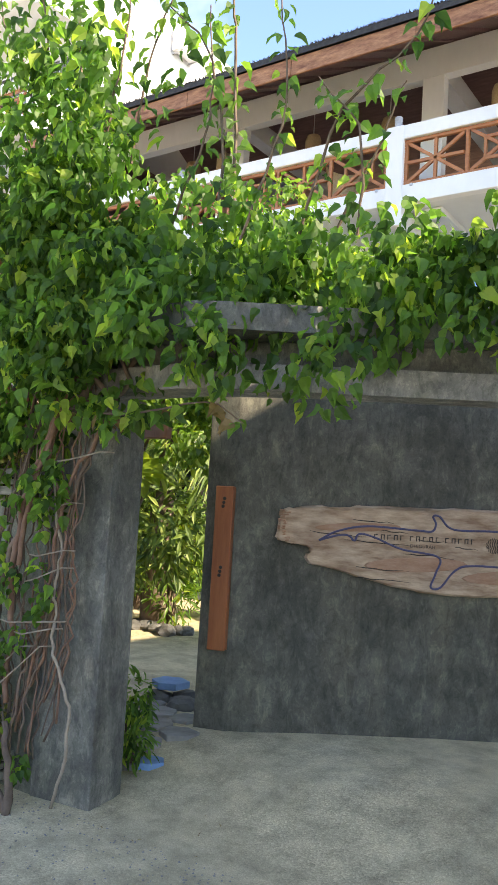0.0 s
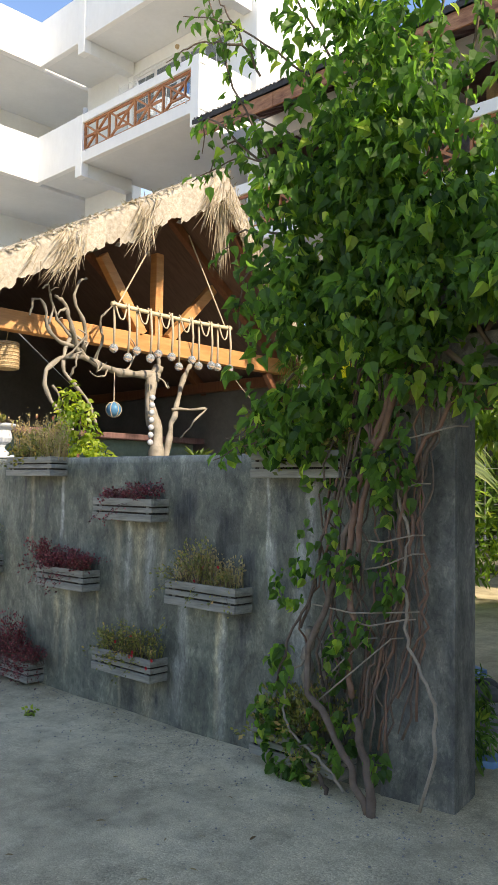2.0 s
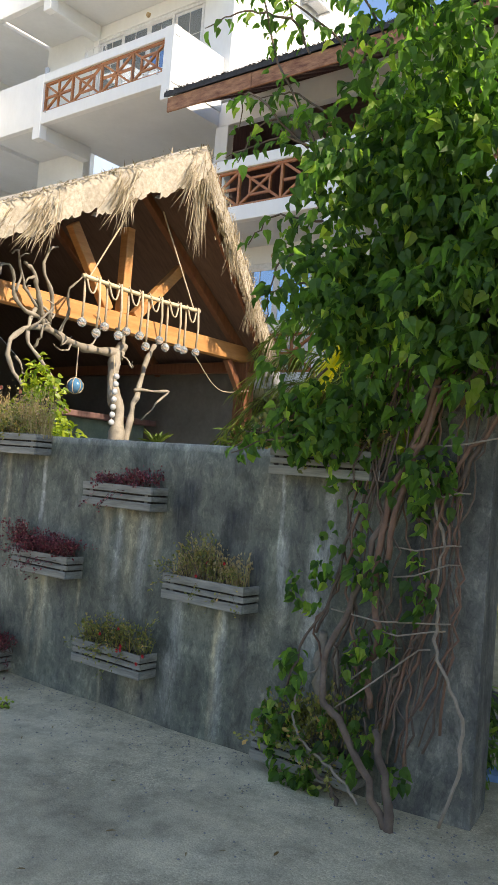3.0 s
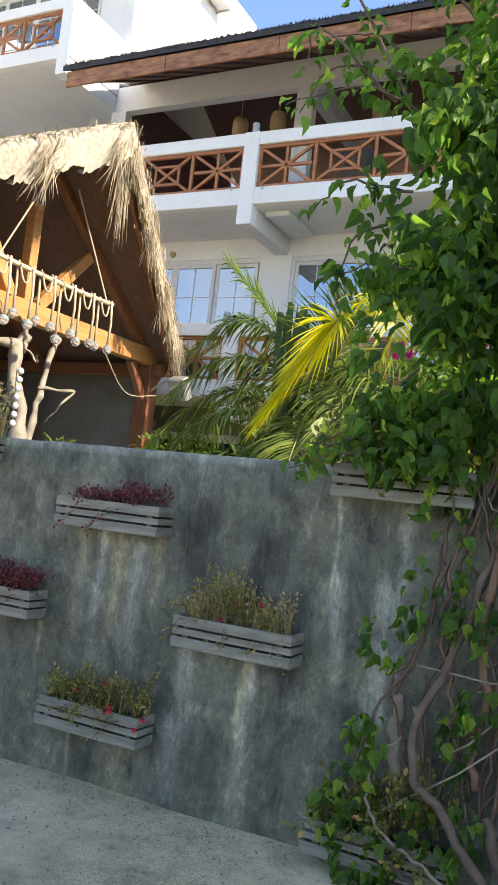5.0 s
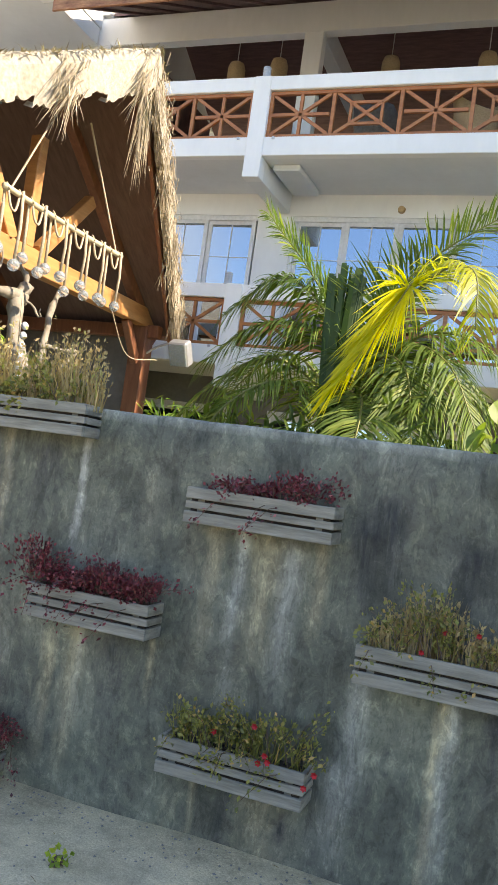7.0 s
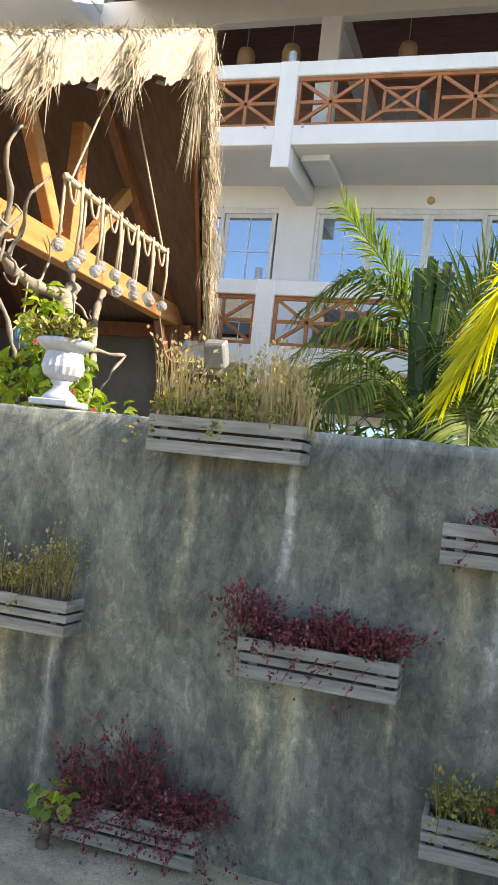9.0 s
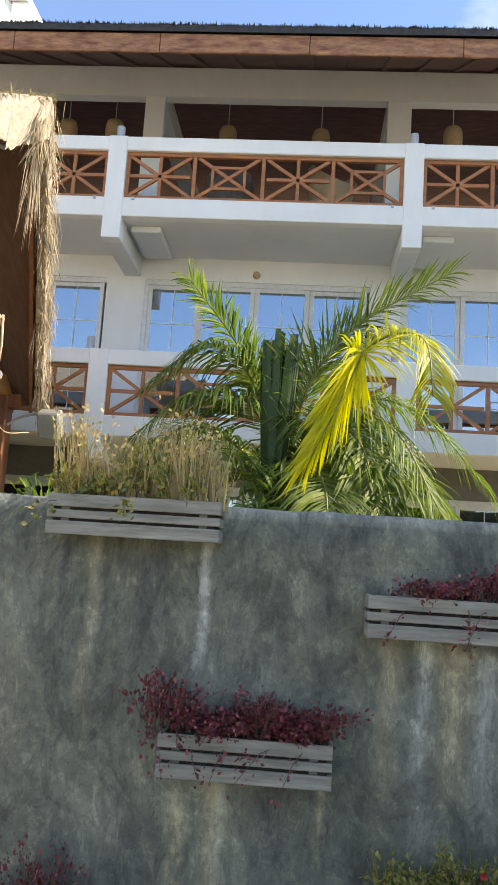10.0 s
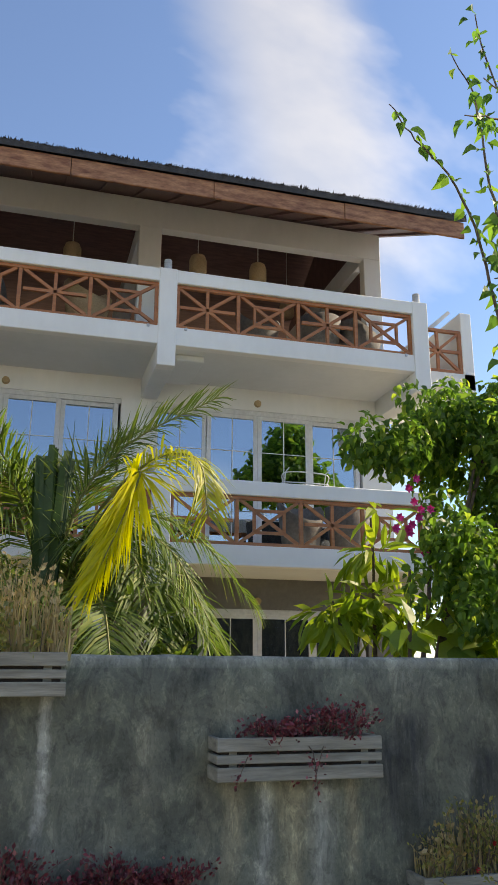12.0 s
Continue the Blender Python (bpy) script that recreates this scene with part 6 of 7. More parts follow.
def palm(loc):
    rs = np.random.RandomState(61)
    rng = random.Random(62)
    o = Vector(loc)
    t = thing("coconut_palm", "young coconut palm with one bright yellow drooping frond", "palm", loc)
    bm = bmesh.new()
    tube(bm, [(0, 0, -0.1), (0.02, 0, 0.6), (0.0, 0.02, 1.3), (0, 0, 1.9)], [0.20, 0.17, 0.15, 0.10], 12, 0.06, random.Random(3))
    part("trunk", bm, M["stem"], t, "short fibrous trunk", True)

    def frond(ctrl, leaf, droop, mat="palm", n=88, start=0.25, spread=1.0, forward=0.55, pull=(0, 0, 0), label=""):
        run = [p - o for p in smooth_run([Vector((-6.33, 7.5, 1.75))] + [Vector(c) for c in ctrl], 30)]
        m = len(run) - 1
        fr = part("frond_stem", tube(bmesh.new(), run, [0.024 - 0.019 * i / m for i in range(m + 1)], 6), M["palm_stem"], t, label or "yellow-green midrib", True)
        P, A, N, L = [], [], [], []
        for k in range(n):
            f = start + (1 - start) * (k + 0.5) / n
            i = min(int(f * m), m - 1)
            p = run[i].lerp(run[i + 1], f * m - i)
            d = (run[i + 1] - run[i]).normalized()
            s = d.cross(Vector((0, 0, 1)))
            if s.length < 0.25:
                s = Vector((0.9, -0.4, 0))
            s.normalize()
            u = s.cross(d)
            for sg in (-1, 1):
                P.append(p)
                A.append(d * (forward + 0.7 * max(0, f - 0.7)) + s * sg * spread + u * 0.16 + Vector(pull) + Vector(rs.normal(scale=0.09, size=3)))
                N.append(u + s * sg * -0.35 + Vector(rs.normal(scale=0.2, size=3)))
                L.append(1.3 * leaf * (0.40 + 0.62 * math.sin(min(1.0, (1.06 - f) * 1.5) * 1.57)) * rs.uniform(0.82, 1.1))
        P, A, N, L = np.array(P), np.array(A), np.array(N), np.array(L)
        tagged(part("leaflet", ribbons("leaflet", P, A, N, L, rs.uniform(0.014, 0.024, len(P)), droop * rs.uniform(0.6, 1.4, len(P)), M[mat]), None, fr), kind="stuff")
    # tall upright fronds
    frond([(-6.38, 7.5, 2.62), (-6.52, 7.4, 3.18), (-6.80, 7.3, 3.62), (-7.22, 7.1, 4.10)], 0.50, 0.30, start=0.45)
    frond([(-6.20, 7.5, 2.63), (-6.02, 7.4, 3.32), (-5.60, 7.3, 3.81), (-4.83, 7.1, 4.25)], 0.62, 0.25, start=0.35, n=96)
    frond([(-6.21, 7.5, 2.63), (-6.09, 7.6, 3.25), (-5.89, 7.8, 3.70), (-5.48, 8.0, 4.10)], 0.55, 0.2, start=0.4)
    # arching to the hut side
    frond([(-6.39, 7.5, 2.57), (-6.62, 7.3, 3.26), (-7.03, 7.1, 3.48), (-7.46, 6.9, 3.05)], 0.55, 0.9, start=0.4)
    frond([(-6.38, 7.5, 2.52), (-6.60, 7.2, 2.98), (-7.07, 6.9, 2.99), (-7.52, 6.7, 2.55)], 0.55, 1.0, start=0.35)
    frond([(-6.45, 7.5, 2.35), (-6.95, 7.1, 2.70), (-7.45, 6.8, 2.35), (-7.85, 6.6, 1.75)], 0.55, 0.9)
    frond([(-6.5, 7.7, 2.4), (-7.1, 8.0, 2.9), (-7.7, 8.2, 2.6), (-8.2, 8.3, 1.9)], 0.55, 0.9)
    frond([(-6.4, 7.3, 2.2), (-6.75, 6.8, 2.45), (-7.1, 6.4, 2.15), (-7.35, 6.2, 1.6)], 0.5, 0.8)
    # arching away and to the open side
    frond([(-6.11, 7.5, 2.48), (-5.67, 7.4, 3.07), (-5.05, 7.3, 2.98), (-4.44, 7.2, 2.30)], 0.62, 0.8)
    frond([(-6.11, 7.5, 2.43), (-5.78, 7.2, 2.92), (-5.31, 6.9, 2.74), (-4.95, 6.7, 2.07)], 0.62, 0.9)
    frond([(-6.16, 7.5, 2.43), (-5.94, 7.1, 2.79), (-5.62, 6.7, 2.60), (-5.45, 6.4, 1.94)], 0.60, 0.8)
    frond([(-6.1, 7.6, 2.4), (-5.55, 7.7, 2.75), (-5.0, 7.8, 2.5), (-4.6, 7.9, 1.9)], 0.6, 0.8)
    frond([(-6.1, 7.4, 2.2), (-5.7, 7.0, 2.45), (-5.2, 6.8, 2.25), (-4.8, 6.7, 1.7)], 0.6, 0.7)
    frond([(-6.2, 7.4, 2.2), (-6.05, 6.9, 2.4), (-5.9, 6.4, 2.2), (-5.85, 6.0, 1.7)], 0.5, 0.7)
    frond([(-6.2, 7.8, 2.4), (-6.1, 8.3, 2.9), (-6.0, 8.8, 2.6)], 0.5, 0.6, n=40)
    # the yellow frond, snapped over and hanging, and its yellow-tipped neighbour
    frond([(-6.16, 7.4, 2.47), (-5.88, 7.05, 3.02), (-5.66, 6.55, 3.31), (-5.68, 6.36, 3.16), (-5.83, 6.16, 2.78), (-6.02, 5.95, 2.34)], 0.62, 0.35, "palm_yellow", 96, 0.46, 0.38, 0.9, (-0.12, -0.08, -0.2), "yellow midrib of the snapped frond")
    frond([(-6.16, 7.4, 2.47), (-5.94, 7.2, 3.02), (-5.65, 6.9, 3.38), (-5.36, 6.7, 3.54), (-5.13, 6.5, 3.42), (-5.07, 6.4, 2.95)], 0.48, 1.0, "palm_tip", 62, 0.52, 0.8, 0.5)
    # folded young leaves at the heart, and one thin spike
    q = 16
    f = np.linspace(-1, 1, q)
    P = np.stack([-6.34 + 0.05 * f, 6.95 + 0.03 * np.sin(f * 9), np.full(q, 1.95)], 1) - np.array(loc)
    A = np.stack([0.07 * f + 0.01, rs.normal(scale=0.012, size=q), np.ones(q)], 1)
    part("spear_leaf", ribbons("spear_leaf", P, A, np.tile([0.1, -1.0, 0.0], (q, 1)) + rs.normal(scale=0.55, size=(q, 3)) * np.array([1, 0.2, 0]), rs.uniform(1.5, 1.66, q), np.full(q, 0.07), np.full(q, 0.0), M["palm_dark"], (0.4, 0.9, 1.0, 0.75)), None, t, "dark folded spear leaves")
    part("spike", tube(bmesh.new(), [Vector(p) - o for p in ((-6.22, 7.4, 2.4), (-6.16, 7.4, 3.4), (-6.15, 7.4, 4.0))], [0.012, 0.008, 0.002], 5), M["palm_dark"], t)


palm((-6.33, 7.5, 0.16))


# ---------------------------------------------------------------- what shows through the gate
shrub("dracaena", "bright green dracaena bush beside the inner path", "shrub", (-6.75, 7.75, 0.16), [(0, 0, 1.3), (-0.3, 0.1, 1.1), (0.3, 0, 1.2)],
      [(0, 0, 1.2, 0.5, 0.4, 0.4), (-0.3, 0, 0.9, 0.4, 0.4, 0.3), (0.3, 0, 0.9, 0.4, 0.4, 0.4)], 420, LANCE, (0.25, 0.42), M["leaf_mango"], 51, 0.5)
shrub("garden_bush", "low dark green bush growing round the palm", "shrub", (-6.3, 6.5, 0.16), [(0.2, 0, 1.2), (-0.5, 0, 1.1), (0.7, 0.1, 1.1)],
      [(0, 0, 1.3, 0.6, 0.3, 0.8), (-0.85, 0.1, 1.25, 0.6, 0.3, 0.75), (0.8, 0.1, 1.3, 0.6, 0.3, 0.75)], 2400, LANCE, (0.12, 0.24), M["palm"], 58, 0.2)
shrub("dark_bush", "dark green bush beside the inner path", "shrub", (-6.1, 7.5, 0.16), [(0, 0, 0.5), (0.1, 0.1, 0.9)], [(0, 0, 0.4, 0.35, 0.3, 0.4), (0.1, 0.2, 0.9, 0.4, 0.3, 0.5)], 700, LANCE, (0.08, 0.16), M["leaf_shrub"], 52, 0.3)
shrub("fern", "small fern at the foot of the gate pillar", "fern", (-3.28, 3.72, 0.05), [(0, 0, 0.3)], [(0.02, 0.0, 0.2, 0.12, 0.15, 0.2), (0, 0.05, 0.4, 0.1, 0.12, 0.15)], 420, LANCE, (0.05, 0.11), M["leaf"], 53, 0.5)
shrub("garden_hedge", "mixed green hedge filling the garden behind the wall", "hedge", (-7.6, 8.6, 0.16), [(0, 0, 1.0), (0.5, 0, 0.9), (-0.6, 0, 0.9)],
      [(0, 0.2, 0.9, 1.0, 0.4, 0.9), (1.4, 0.3, 0.9, 0.8, 0.4, 0.8), (-1.0, 0.3, 1.1, 0.7, 0.4, 1.0), (-1.5, 0.5, 1.3, 0.5, 0.4, 1.0), (2.6, 0.2, 0.8, 0.8, 0.4, 0.8)], 3600, LANCE, (0.10, 0.22), M["leaf_shrub"], 54, 0.3)


shrub("shade_tree", "tall broad-leaved shade tree across the lane", "tree", (4.2, -8.5, 0.0), [(0, 0, 10.5), (1.2, 0.4, 9.5), (-1.3, 0.2, 9.6), (0.3, -1.2, 11.2)],
      [(0, 0, 10.2, 1.6, 1.4, 1.3), (1.3, 0.3, 9.2, 1.3, 1.2, 1.0), (-1.2, 0.2, 9.3, 1.2, 1.2, 0.9), (0.3, 0, 11.6, 1.0, 1.0, 0.9)], 2600, HEART, (0.22, 0.42), M["leaf_shrub"], 57, 0.5)


def rock(loc, r, seed, name="garden_rock", label="dark rough garden rock", mat="rock"):
    rng = random.Random(seed)
    bm = bmesh.new()
    bmesh.ops.create_icosphere(bm, subdivisions=2, radius=1.0)
    for v in bm.verts:
        v.co *= 1 + 0.35 * noise.noise(v.co * 1.3 + Vector((seed * 3.1, 0, 0)))
    bmesh.ops.transform(bm, matrix=Matrix.Diagonal((r, r * rng.uniform(0.7, 1.1), r * 0.6, 1)), verts=bm.verts)
    ob = part(name, bm, M[mat])
    ob.location = loc
    ob.rotation_euler = (0, 0, rng.uniform(0, 3))
    return tagged(ob, label, "rock", "garden rocks")


for i in range(14):
    rng = random.Random(i + 100)
    rock((-6.9 + i * 0.09 + rng.uniform(-0.05, 0.05), 7.25 + rng.uniform(-0.12, 0.2), 0.20), rng.uniform(0.07, 0.13), i)
for i, (x, y, r) in enumerate(((-3.78, 4.9, 0.13), (-3.95, 4.78, 0.12), (-3.7, 4.75, 0.12), (-3.62, 4.9, 0.12))):
    rock((x, y, 0.17), r, i + 40)


def slab_stone(x, y, r, mat, label, z=None, seed=0, rot=0.0):
    rng = random.Random(seed)
    pts = [(r * math.cos(rot + k * math.pi / 3) * rng.uniform(0.88, 1.08), r * math.sin(rot + k * math.pi / 3) * rng.uniform(0.88, 1.08)) for k in range(6)]
    ob = part("paving_slab", prism(bmesh.new(), pts, -0.03, 0.02, 0.004), M[mat])
    ob.location = (x, y, height(x, y) if z is None else z)
    return tagged(ob, label, "paving", "hexagonal paving slabs")


SL = "grey six-sided paving slab set in the sand"
for i, (x, y, r) in enumerate(((-3.42, 4.0, 0.15), (-3.55, 4.27, 0.15), (-3.3, 4.22, 0.13), (-3.72, 4.5, 0.15), (-3.48, 4.52, 0.13), (-3.33, 3.78, 0.12), (-3.9, 4.62, 0.13))):
    slab_stone(x, y, r, "slate", SL, None, i, i * 0.3)
slab_stone(-3.2, 3.83, 0.10, "slate_blue", "blue-painted six-sided paving slab", None, 9, 0.2)
slab_stone(-3.92, 4.88, 0.15, "slate_blue", "blue-painted slab lying on dark rocks", 0.28, 10, 0.5)


# ---------------------------------------------------------------- climbing vine on the pillar
def vine():
    rs = np.random.RandomState(91)
    rng = random.Random(92)
    t = thing("climbing_vine", "dense heart-leaved climbing vine tied round the gate pillar", "vine", (-3.55, 3.0, 0.0))
    o = Vector((-3.55, 3.0, 0.0))

    def stem(ctrl, r0, r1, mat="stem", n=22, wob=0.012):
        pts = [p - o for p in smooth_run([Vector(c) for c in ctrl], n, wob, rng)]
        part("stem", tube(bmesh.new(), pts, [r0 + (r1 - r0) * i / n for i in range(n + 1)], 7, 0.1, rng), M[mat], t, smooth=True)
    stem([(-3.31, 2.86, -0.03), (-3.37, 2.9, 0.19), (-3.46, 2.93, 0.43)], 0.027, 0.017, "stem", 10)
    stem([(-3.34, 2.87, 0.01), (-3.48, 2.88, 0.23), (-3.65, 2.9, 0.44), (-3.74, 2.91, 0.5), (-3.78, 2.93, 0.65), (-3.72, 2.94, 0.86), (-3.62, 2.96, 1.08), (-3.56, 2.97, 1.34), (-3.44, 2.99, 1.71), (-3.38, 3, 1.9), (-3.25, 3, 2.5)], 0.020, 0.014, "stem", 36)
    stem([(-3.52, 2.98, 0.51), (-3.55, 2.98, 0.68), (-3.49, 2.97, 0.88), (-3.54, 2.97, 1.03), (-3.51, 2.96, 1.31), (-3.49, 2.96, 1.51), (-3.38, 2.95, 1.77), (-3.33, 2.95, 1.9), (-3.2, 2.98, 2.4)], 0.016, 0.019, "stem_red", 28)
    stem([(-3.46, 2.94, 1.25), (-3.43, 2.94, 1.49), (-3.35, 2.94, 1.77), (-3.3, 2.94, 1.9), (-3.12, 2.98, 2.4)], 0.015, 0.015, "stem_red", 16)
    stem([(-3.44, 3.02, 0.56), (-3.34, 3.02, 0.81), (-3.27, 3.01, 1.05), (-3.24, 3.01, 1.37), (-3.26, 3.01, 1.52), (-3.14, 3, 1.66), (-3.04, 3, 1.89), (-2.75, 2.98, 2.35)], 0.011, 0.014, "stem", 28)
    stem([(-3.39, 3.03, 0.61), (-3.29, 3.02, 0.84), (-3.19, 3.01, 1.29), (-3.21, 3, 1.48), (-3.29, 2.99, 1.73), (-3.32, 2.98, 1.88), (-3.15, 2.98, 2.3)], 0.009, 0.009, "stem_red", 24)
    stem([(-3.44, 3, 0.42), (-3.35, 3, 0.79), (-3.26, 2.99, 1.2), (-3.23, 2.99, 1.48), (-3.18, 2.99, 1.64), (-3.1, 2.98, 1.81), (-3, 2.98, 1.89), (-2.8, 2.98, 2.3)], 0.009, 0.010, "stem_red", 26)
    stem([(-3.13, 2.99, 0.05), (-3.06, 2.99, 0.28), (-3.05, 2.99, 0.54), (-3.13, 2.99, 0.7), (-3.2, 2.99, 0.86), (-3.21, 3, 1.02), (-3.23, 3, 1.16), (-3.2, 3, 1.35), (-3.25, 3, 1.52), (-3.3, 3, 1.71)], 0.009, 0.008, "pale_stem", 34)
    stem([(-3.88, 3, 0.81), (-3.8, 3, 1), (-3.74, 3, 1.28), (-3.65, 3, 1.53), (-3.57, 3, 1.71), (-3.5, 3, 2.2)], 0.008, 0.007, "stem", 22)
    stem([(-4.01, 2.96, 0.51), (-3.94, 2.97, 0.76), (-3.8, 2.98, 0.98), (-3.73, 2.99, 1.32), (-3.59, 3, 1.66), (-3.5, 3, 2.2)], 0.007, 0.007, "stem", 24)
    stem([(-3.73, 3.03, 0.46), (-3.77, 3.02, 0.68), (-3.69, 3.02, 0.94), (-3.64, 3.01, 1.17), (-3.66, 3.01, 1.39), (-3.55, 3, 1.69), (-3.4, 3, 2.2)], 0.008, 0.007, "stem", 24)
    stem([(-3.45, 2.97, 0.26), (-3.42, 2.98, 0.62), (-3.36, 2.98, 0.79), (-3.3, 2.99, 0.91), (-3.24, 3, 1.1)], 0.008, 0.006, "stem", 22)
    stem([(-3.51, 2.9, 0.06), (-3.66, 2.91, 0.17), (-3.84, 2.93, 0.25), (-3.94, 2.94, 0.37), (-3.94, 2.96, 0.52), (-3.83, 2.97, 0.65)], 0.008, 0.006, "pale_stem", 26)
    stem([(-3.59, 2.93, -0.06), (-3.65, 2.94, 0.02), (-3.77, 2.96, 0.11), (-3.85, 2.97, 0.16)], 0.016, 0.010, "stem", 14)
    stem([(-3.83, 3.05, 0.4), (-3.88, 3.06, 0.61), (-3.88, 3.08, 0.8)], 0.035, 0.025, "pale_stem", 12)
    stem([(-3.75, 3.06, 0.43), (-3.77, 3.07, 0.63), (-3.81, 3.08, 0.76)], 0.023, 0.015, "pale_stem", 12)
    stem([(-3.53, 3, 0.25), (-3.57, 3.01, 0.5), (-3.56, 3.03, 0.67), (-3.65, 3.04, 0.83)], 0.006, 0.005, "stem", 18)
    stem([(-3.42, 3, 0.26), (-3.39, 3, 0.53), (-3.34, 3.01, 0.71), (-3.29, 3.02, 0.9), (-3.27, 3.02, 1.09)], 0.007, 0.005, "stem", 18)
    for k in range(14):
        x = rng.uniform(-3.80, -3.30)
        stem([(x, rng.uniform(2.97, 3.07), rng.uniform(0.2, 0.55)), (x + rng.uniform(-0.12, 0.12), rng.uniform(2.96, 3.06), 0.8), (x + rng.uniform(-0.1, 0.16), rng.uniform(2.96, 3.06), 1.2),
              (x * 0.6 - 1.38 + rng.uniform(-0.12, 0.1), rng.uniform(2.95, 3.05), 1.7), (x * 0.5 - 1.7 + rng.uniform(-0.3, 0.3), rng.uniform(2.9, 3.1), 2.4)],
             rng.uniform(0.003, 0.008), rng.uniform(0.003, 0.006), "stem_red" if k % 4 == 0 else "stem", 24, 0.022)
    for k in range(6):
        x = -3.17 + rng.uniform(-0.04, 0.04)
        stem([(x - rng.uniform(0.02, 0.2), 3.02, rng.uniform(0.2, 0.6)), (x, 3.04, 0.9), (x + rng.uniform(-0.05, 0.05), 3.03, 1.25), (x + rng.uniform(-0.05, 0.05), 3.02, 1.55), (x + rng.uniform(-0.1, 0.12), 3.0, 1.9), (x + 0.1, 3.0, 2.3)],
             rng.uniform(0.004, 0.008), 0.005, "stem_red" if k % 2 else "stem", 24, 0.02)
    # a twisted limb reaching over to the beam
    stem([(-3.2, 3.0, 2.0), (-2.98, 2.95, 2.3), (-2.75, 2.98, 2.5), (-2.4, 3.05, 2.62)], 0.028, 0.02)
    stem([(-3.0, 2.95, 2.25), (-2.85, 2.93, 2.15), (-2.75, 2.95, 2.22), (-2.85, 2.96, 2.38)], 0.016, 0.01, n=12)
    # cords that tie the stems back
    for za, zb, xa, xb in ((0.95, 0.98, -3.79, -3.18), (1.31, 1.35, -3.45, -3.16), (1.16, 1.26, -3.46, -3.16), (1.59, 1.6, -3.25, -3.13), (1.81, 1.87, -3.34, -2.93), (0.33, 0.84, -3.89, -3.28), (0.6, 0.82, -3.67, -3.43), (1.68, 1.62, -3.57, -3.5), (0.89, 0.94, -3.54, -3.21)):
        bm = bmesh.new()
        tube(bm, [Vector(p) - o for p in ((xa, 2.99, za), ((xa + xb) / 2, 2.925, (za + zb) / 2 - 0.02), (xb, 2.97, zb), (xb + 0.03, 3.03, zb))], 0.0042, 5)
        part("tie_cord", bm, M["pale_stem"], t, "hemp tie cord")
    # crown in clumps
    clumps = {
        "crown": ([(0.10, 0.05, 2.75, 0.55, 0.40, 0.58), (-0.02, 0.0, 3.2, 0.42, 0.36, 0.35), (-0.26, -0.03, 2.2, 0.28, 0.22, 0.32), (-0.40, -0.05, 1.88, 0.20, 0.10, 0.12), (0.40, -0.27, 2.52, 0.35, 0.08, 0.20), (0.80, -0.27, 2.50, 0.30, 0.07, 0.15)], 4100),
        "crown_top": ([(-0.10, 0.0, 3.5, 0.40, 0.36, 0.4), (0.40, 0.05, 3.35, 0.44, 0.36, 0.45), (0.15, 0.1, 3.9, 0.46, 0.28, 0.5)], 1350),
        "canopy_growth": ([(1.0, 0.15, 2.85, 0.6, 0.4, 0.33), (1.75, 0.3, 2.75, 0.65, 0.38, 0.30), (2.55, 0.55, 2.75, 0.75, 0.42, 0.34), (3.4, 0.9, 2.8, 0.8, 0.45, 0.36)], 4200),
        "beam_fringe": ([(1.38, -0.22, 2.48, 0.13, 0.10, 0.26), (0.75, -0.2, 2.66, 0.35, 0.12, 0.12), (1.30, 0.0, 2.62, 0.3, 0.2, 0.16), (1.70, 0.06, 2.40, 0.32, 0.12, 0.24), (2.15, 0.24, 2.56, 0.35, 0.12, 0.14), (2.7, 0.46, 2.62, 0.35, 0.12, 0.12)], 1300),
        "lower_growth": ([(-0.25, 0.0, 1.80, 0.26, 0.12, 0.24), (0.1, -0.03, 2.02, 0.35, 0.12, 0.12), (0.28, -0.06, 1.60, 0.05, 0.04, 0.15), (0.50, -0.08, 2.25, 0.30, 0.10, 0.20), (0.85, -0.06, 2.12, 0.20, 0.06, 0.08)], 520),
        "foot_growth": ([(0.22, -0.05, 1.64, 0.066, 0.05, 0.180), (-0.01, -0.05, 1.16, 0.144, 0.05, 0.108), (0.25, -0.05, 1.13, 0.084, 0.05, 0.165), (0.05, -0.05, 0.84, 0.120, 0.05, 0.108), (-0.38, -0.05, 1.02, 0.102, 0.05, 0.102), (-0.43, -0.05, 0.63, 0.084, 0.05, 0.135), (-0.47, -0.05, 0.41, 0.102, 0.05, 0.144), (-0.40, -0.05, 0.15, 0.180, 0.05, 0.180), (-0.04, -0.05, 0.20, 0.072, 0.05, 0.072), (0.21, -0.05, 0.23, 0.060, 0.05, 0.078), (-0.00, -0.05, 0.35, 0.072, 0.05, 0.144), (-0.06, -0.05, 0.71, 0.084, 0.05, 0.150), (-0.27, -0.05, 1.23, 0.048, 0.05, 0.180), (-0.17, -0.05, 0.37, 0.060, 0.05, 0.180), (-0.56, -0.05, 0.29, 0.066, 0.05, 0.120), (-0.31, -0.05, 0.01, 0.120, 0.05, 0.090), (-0.12, -0.05, 1.40, 0.048, 0.05, 0.240)], 520),
    }
    feathers = []
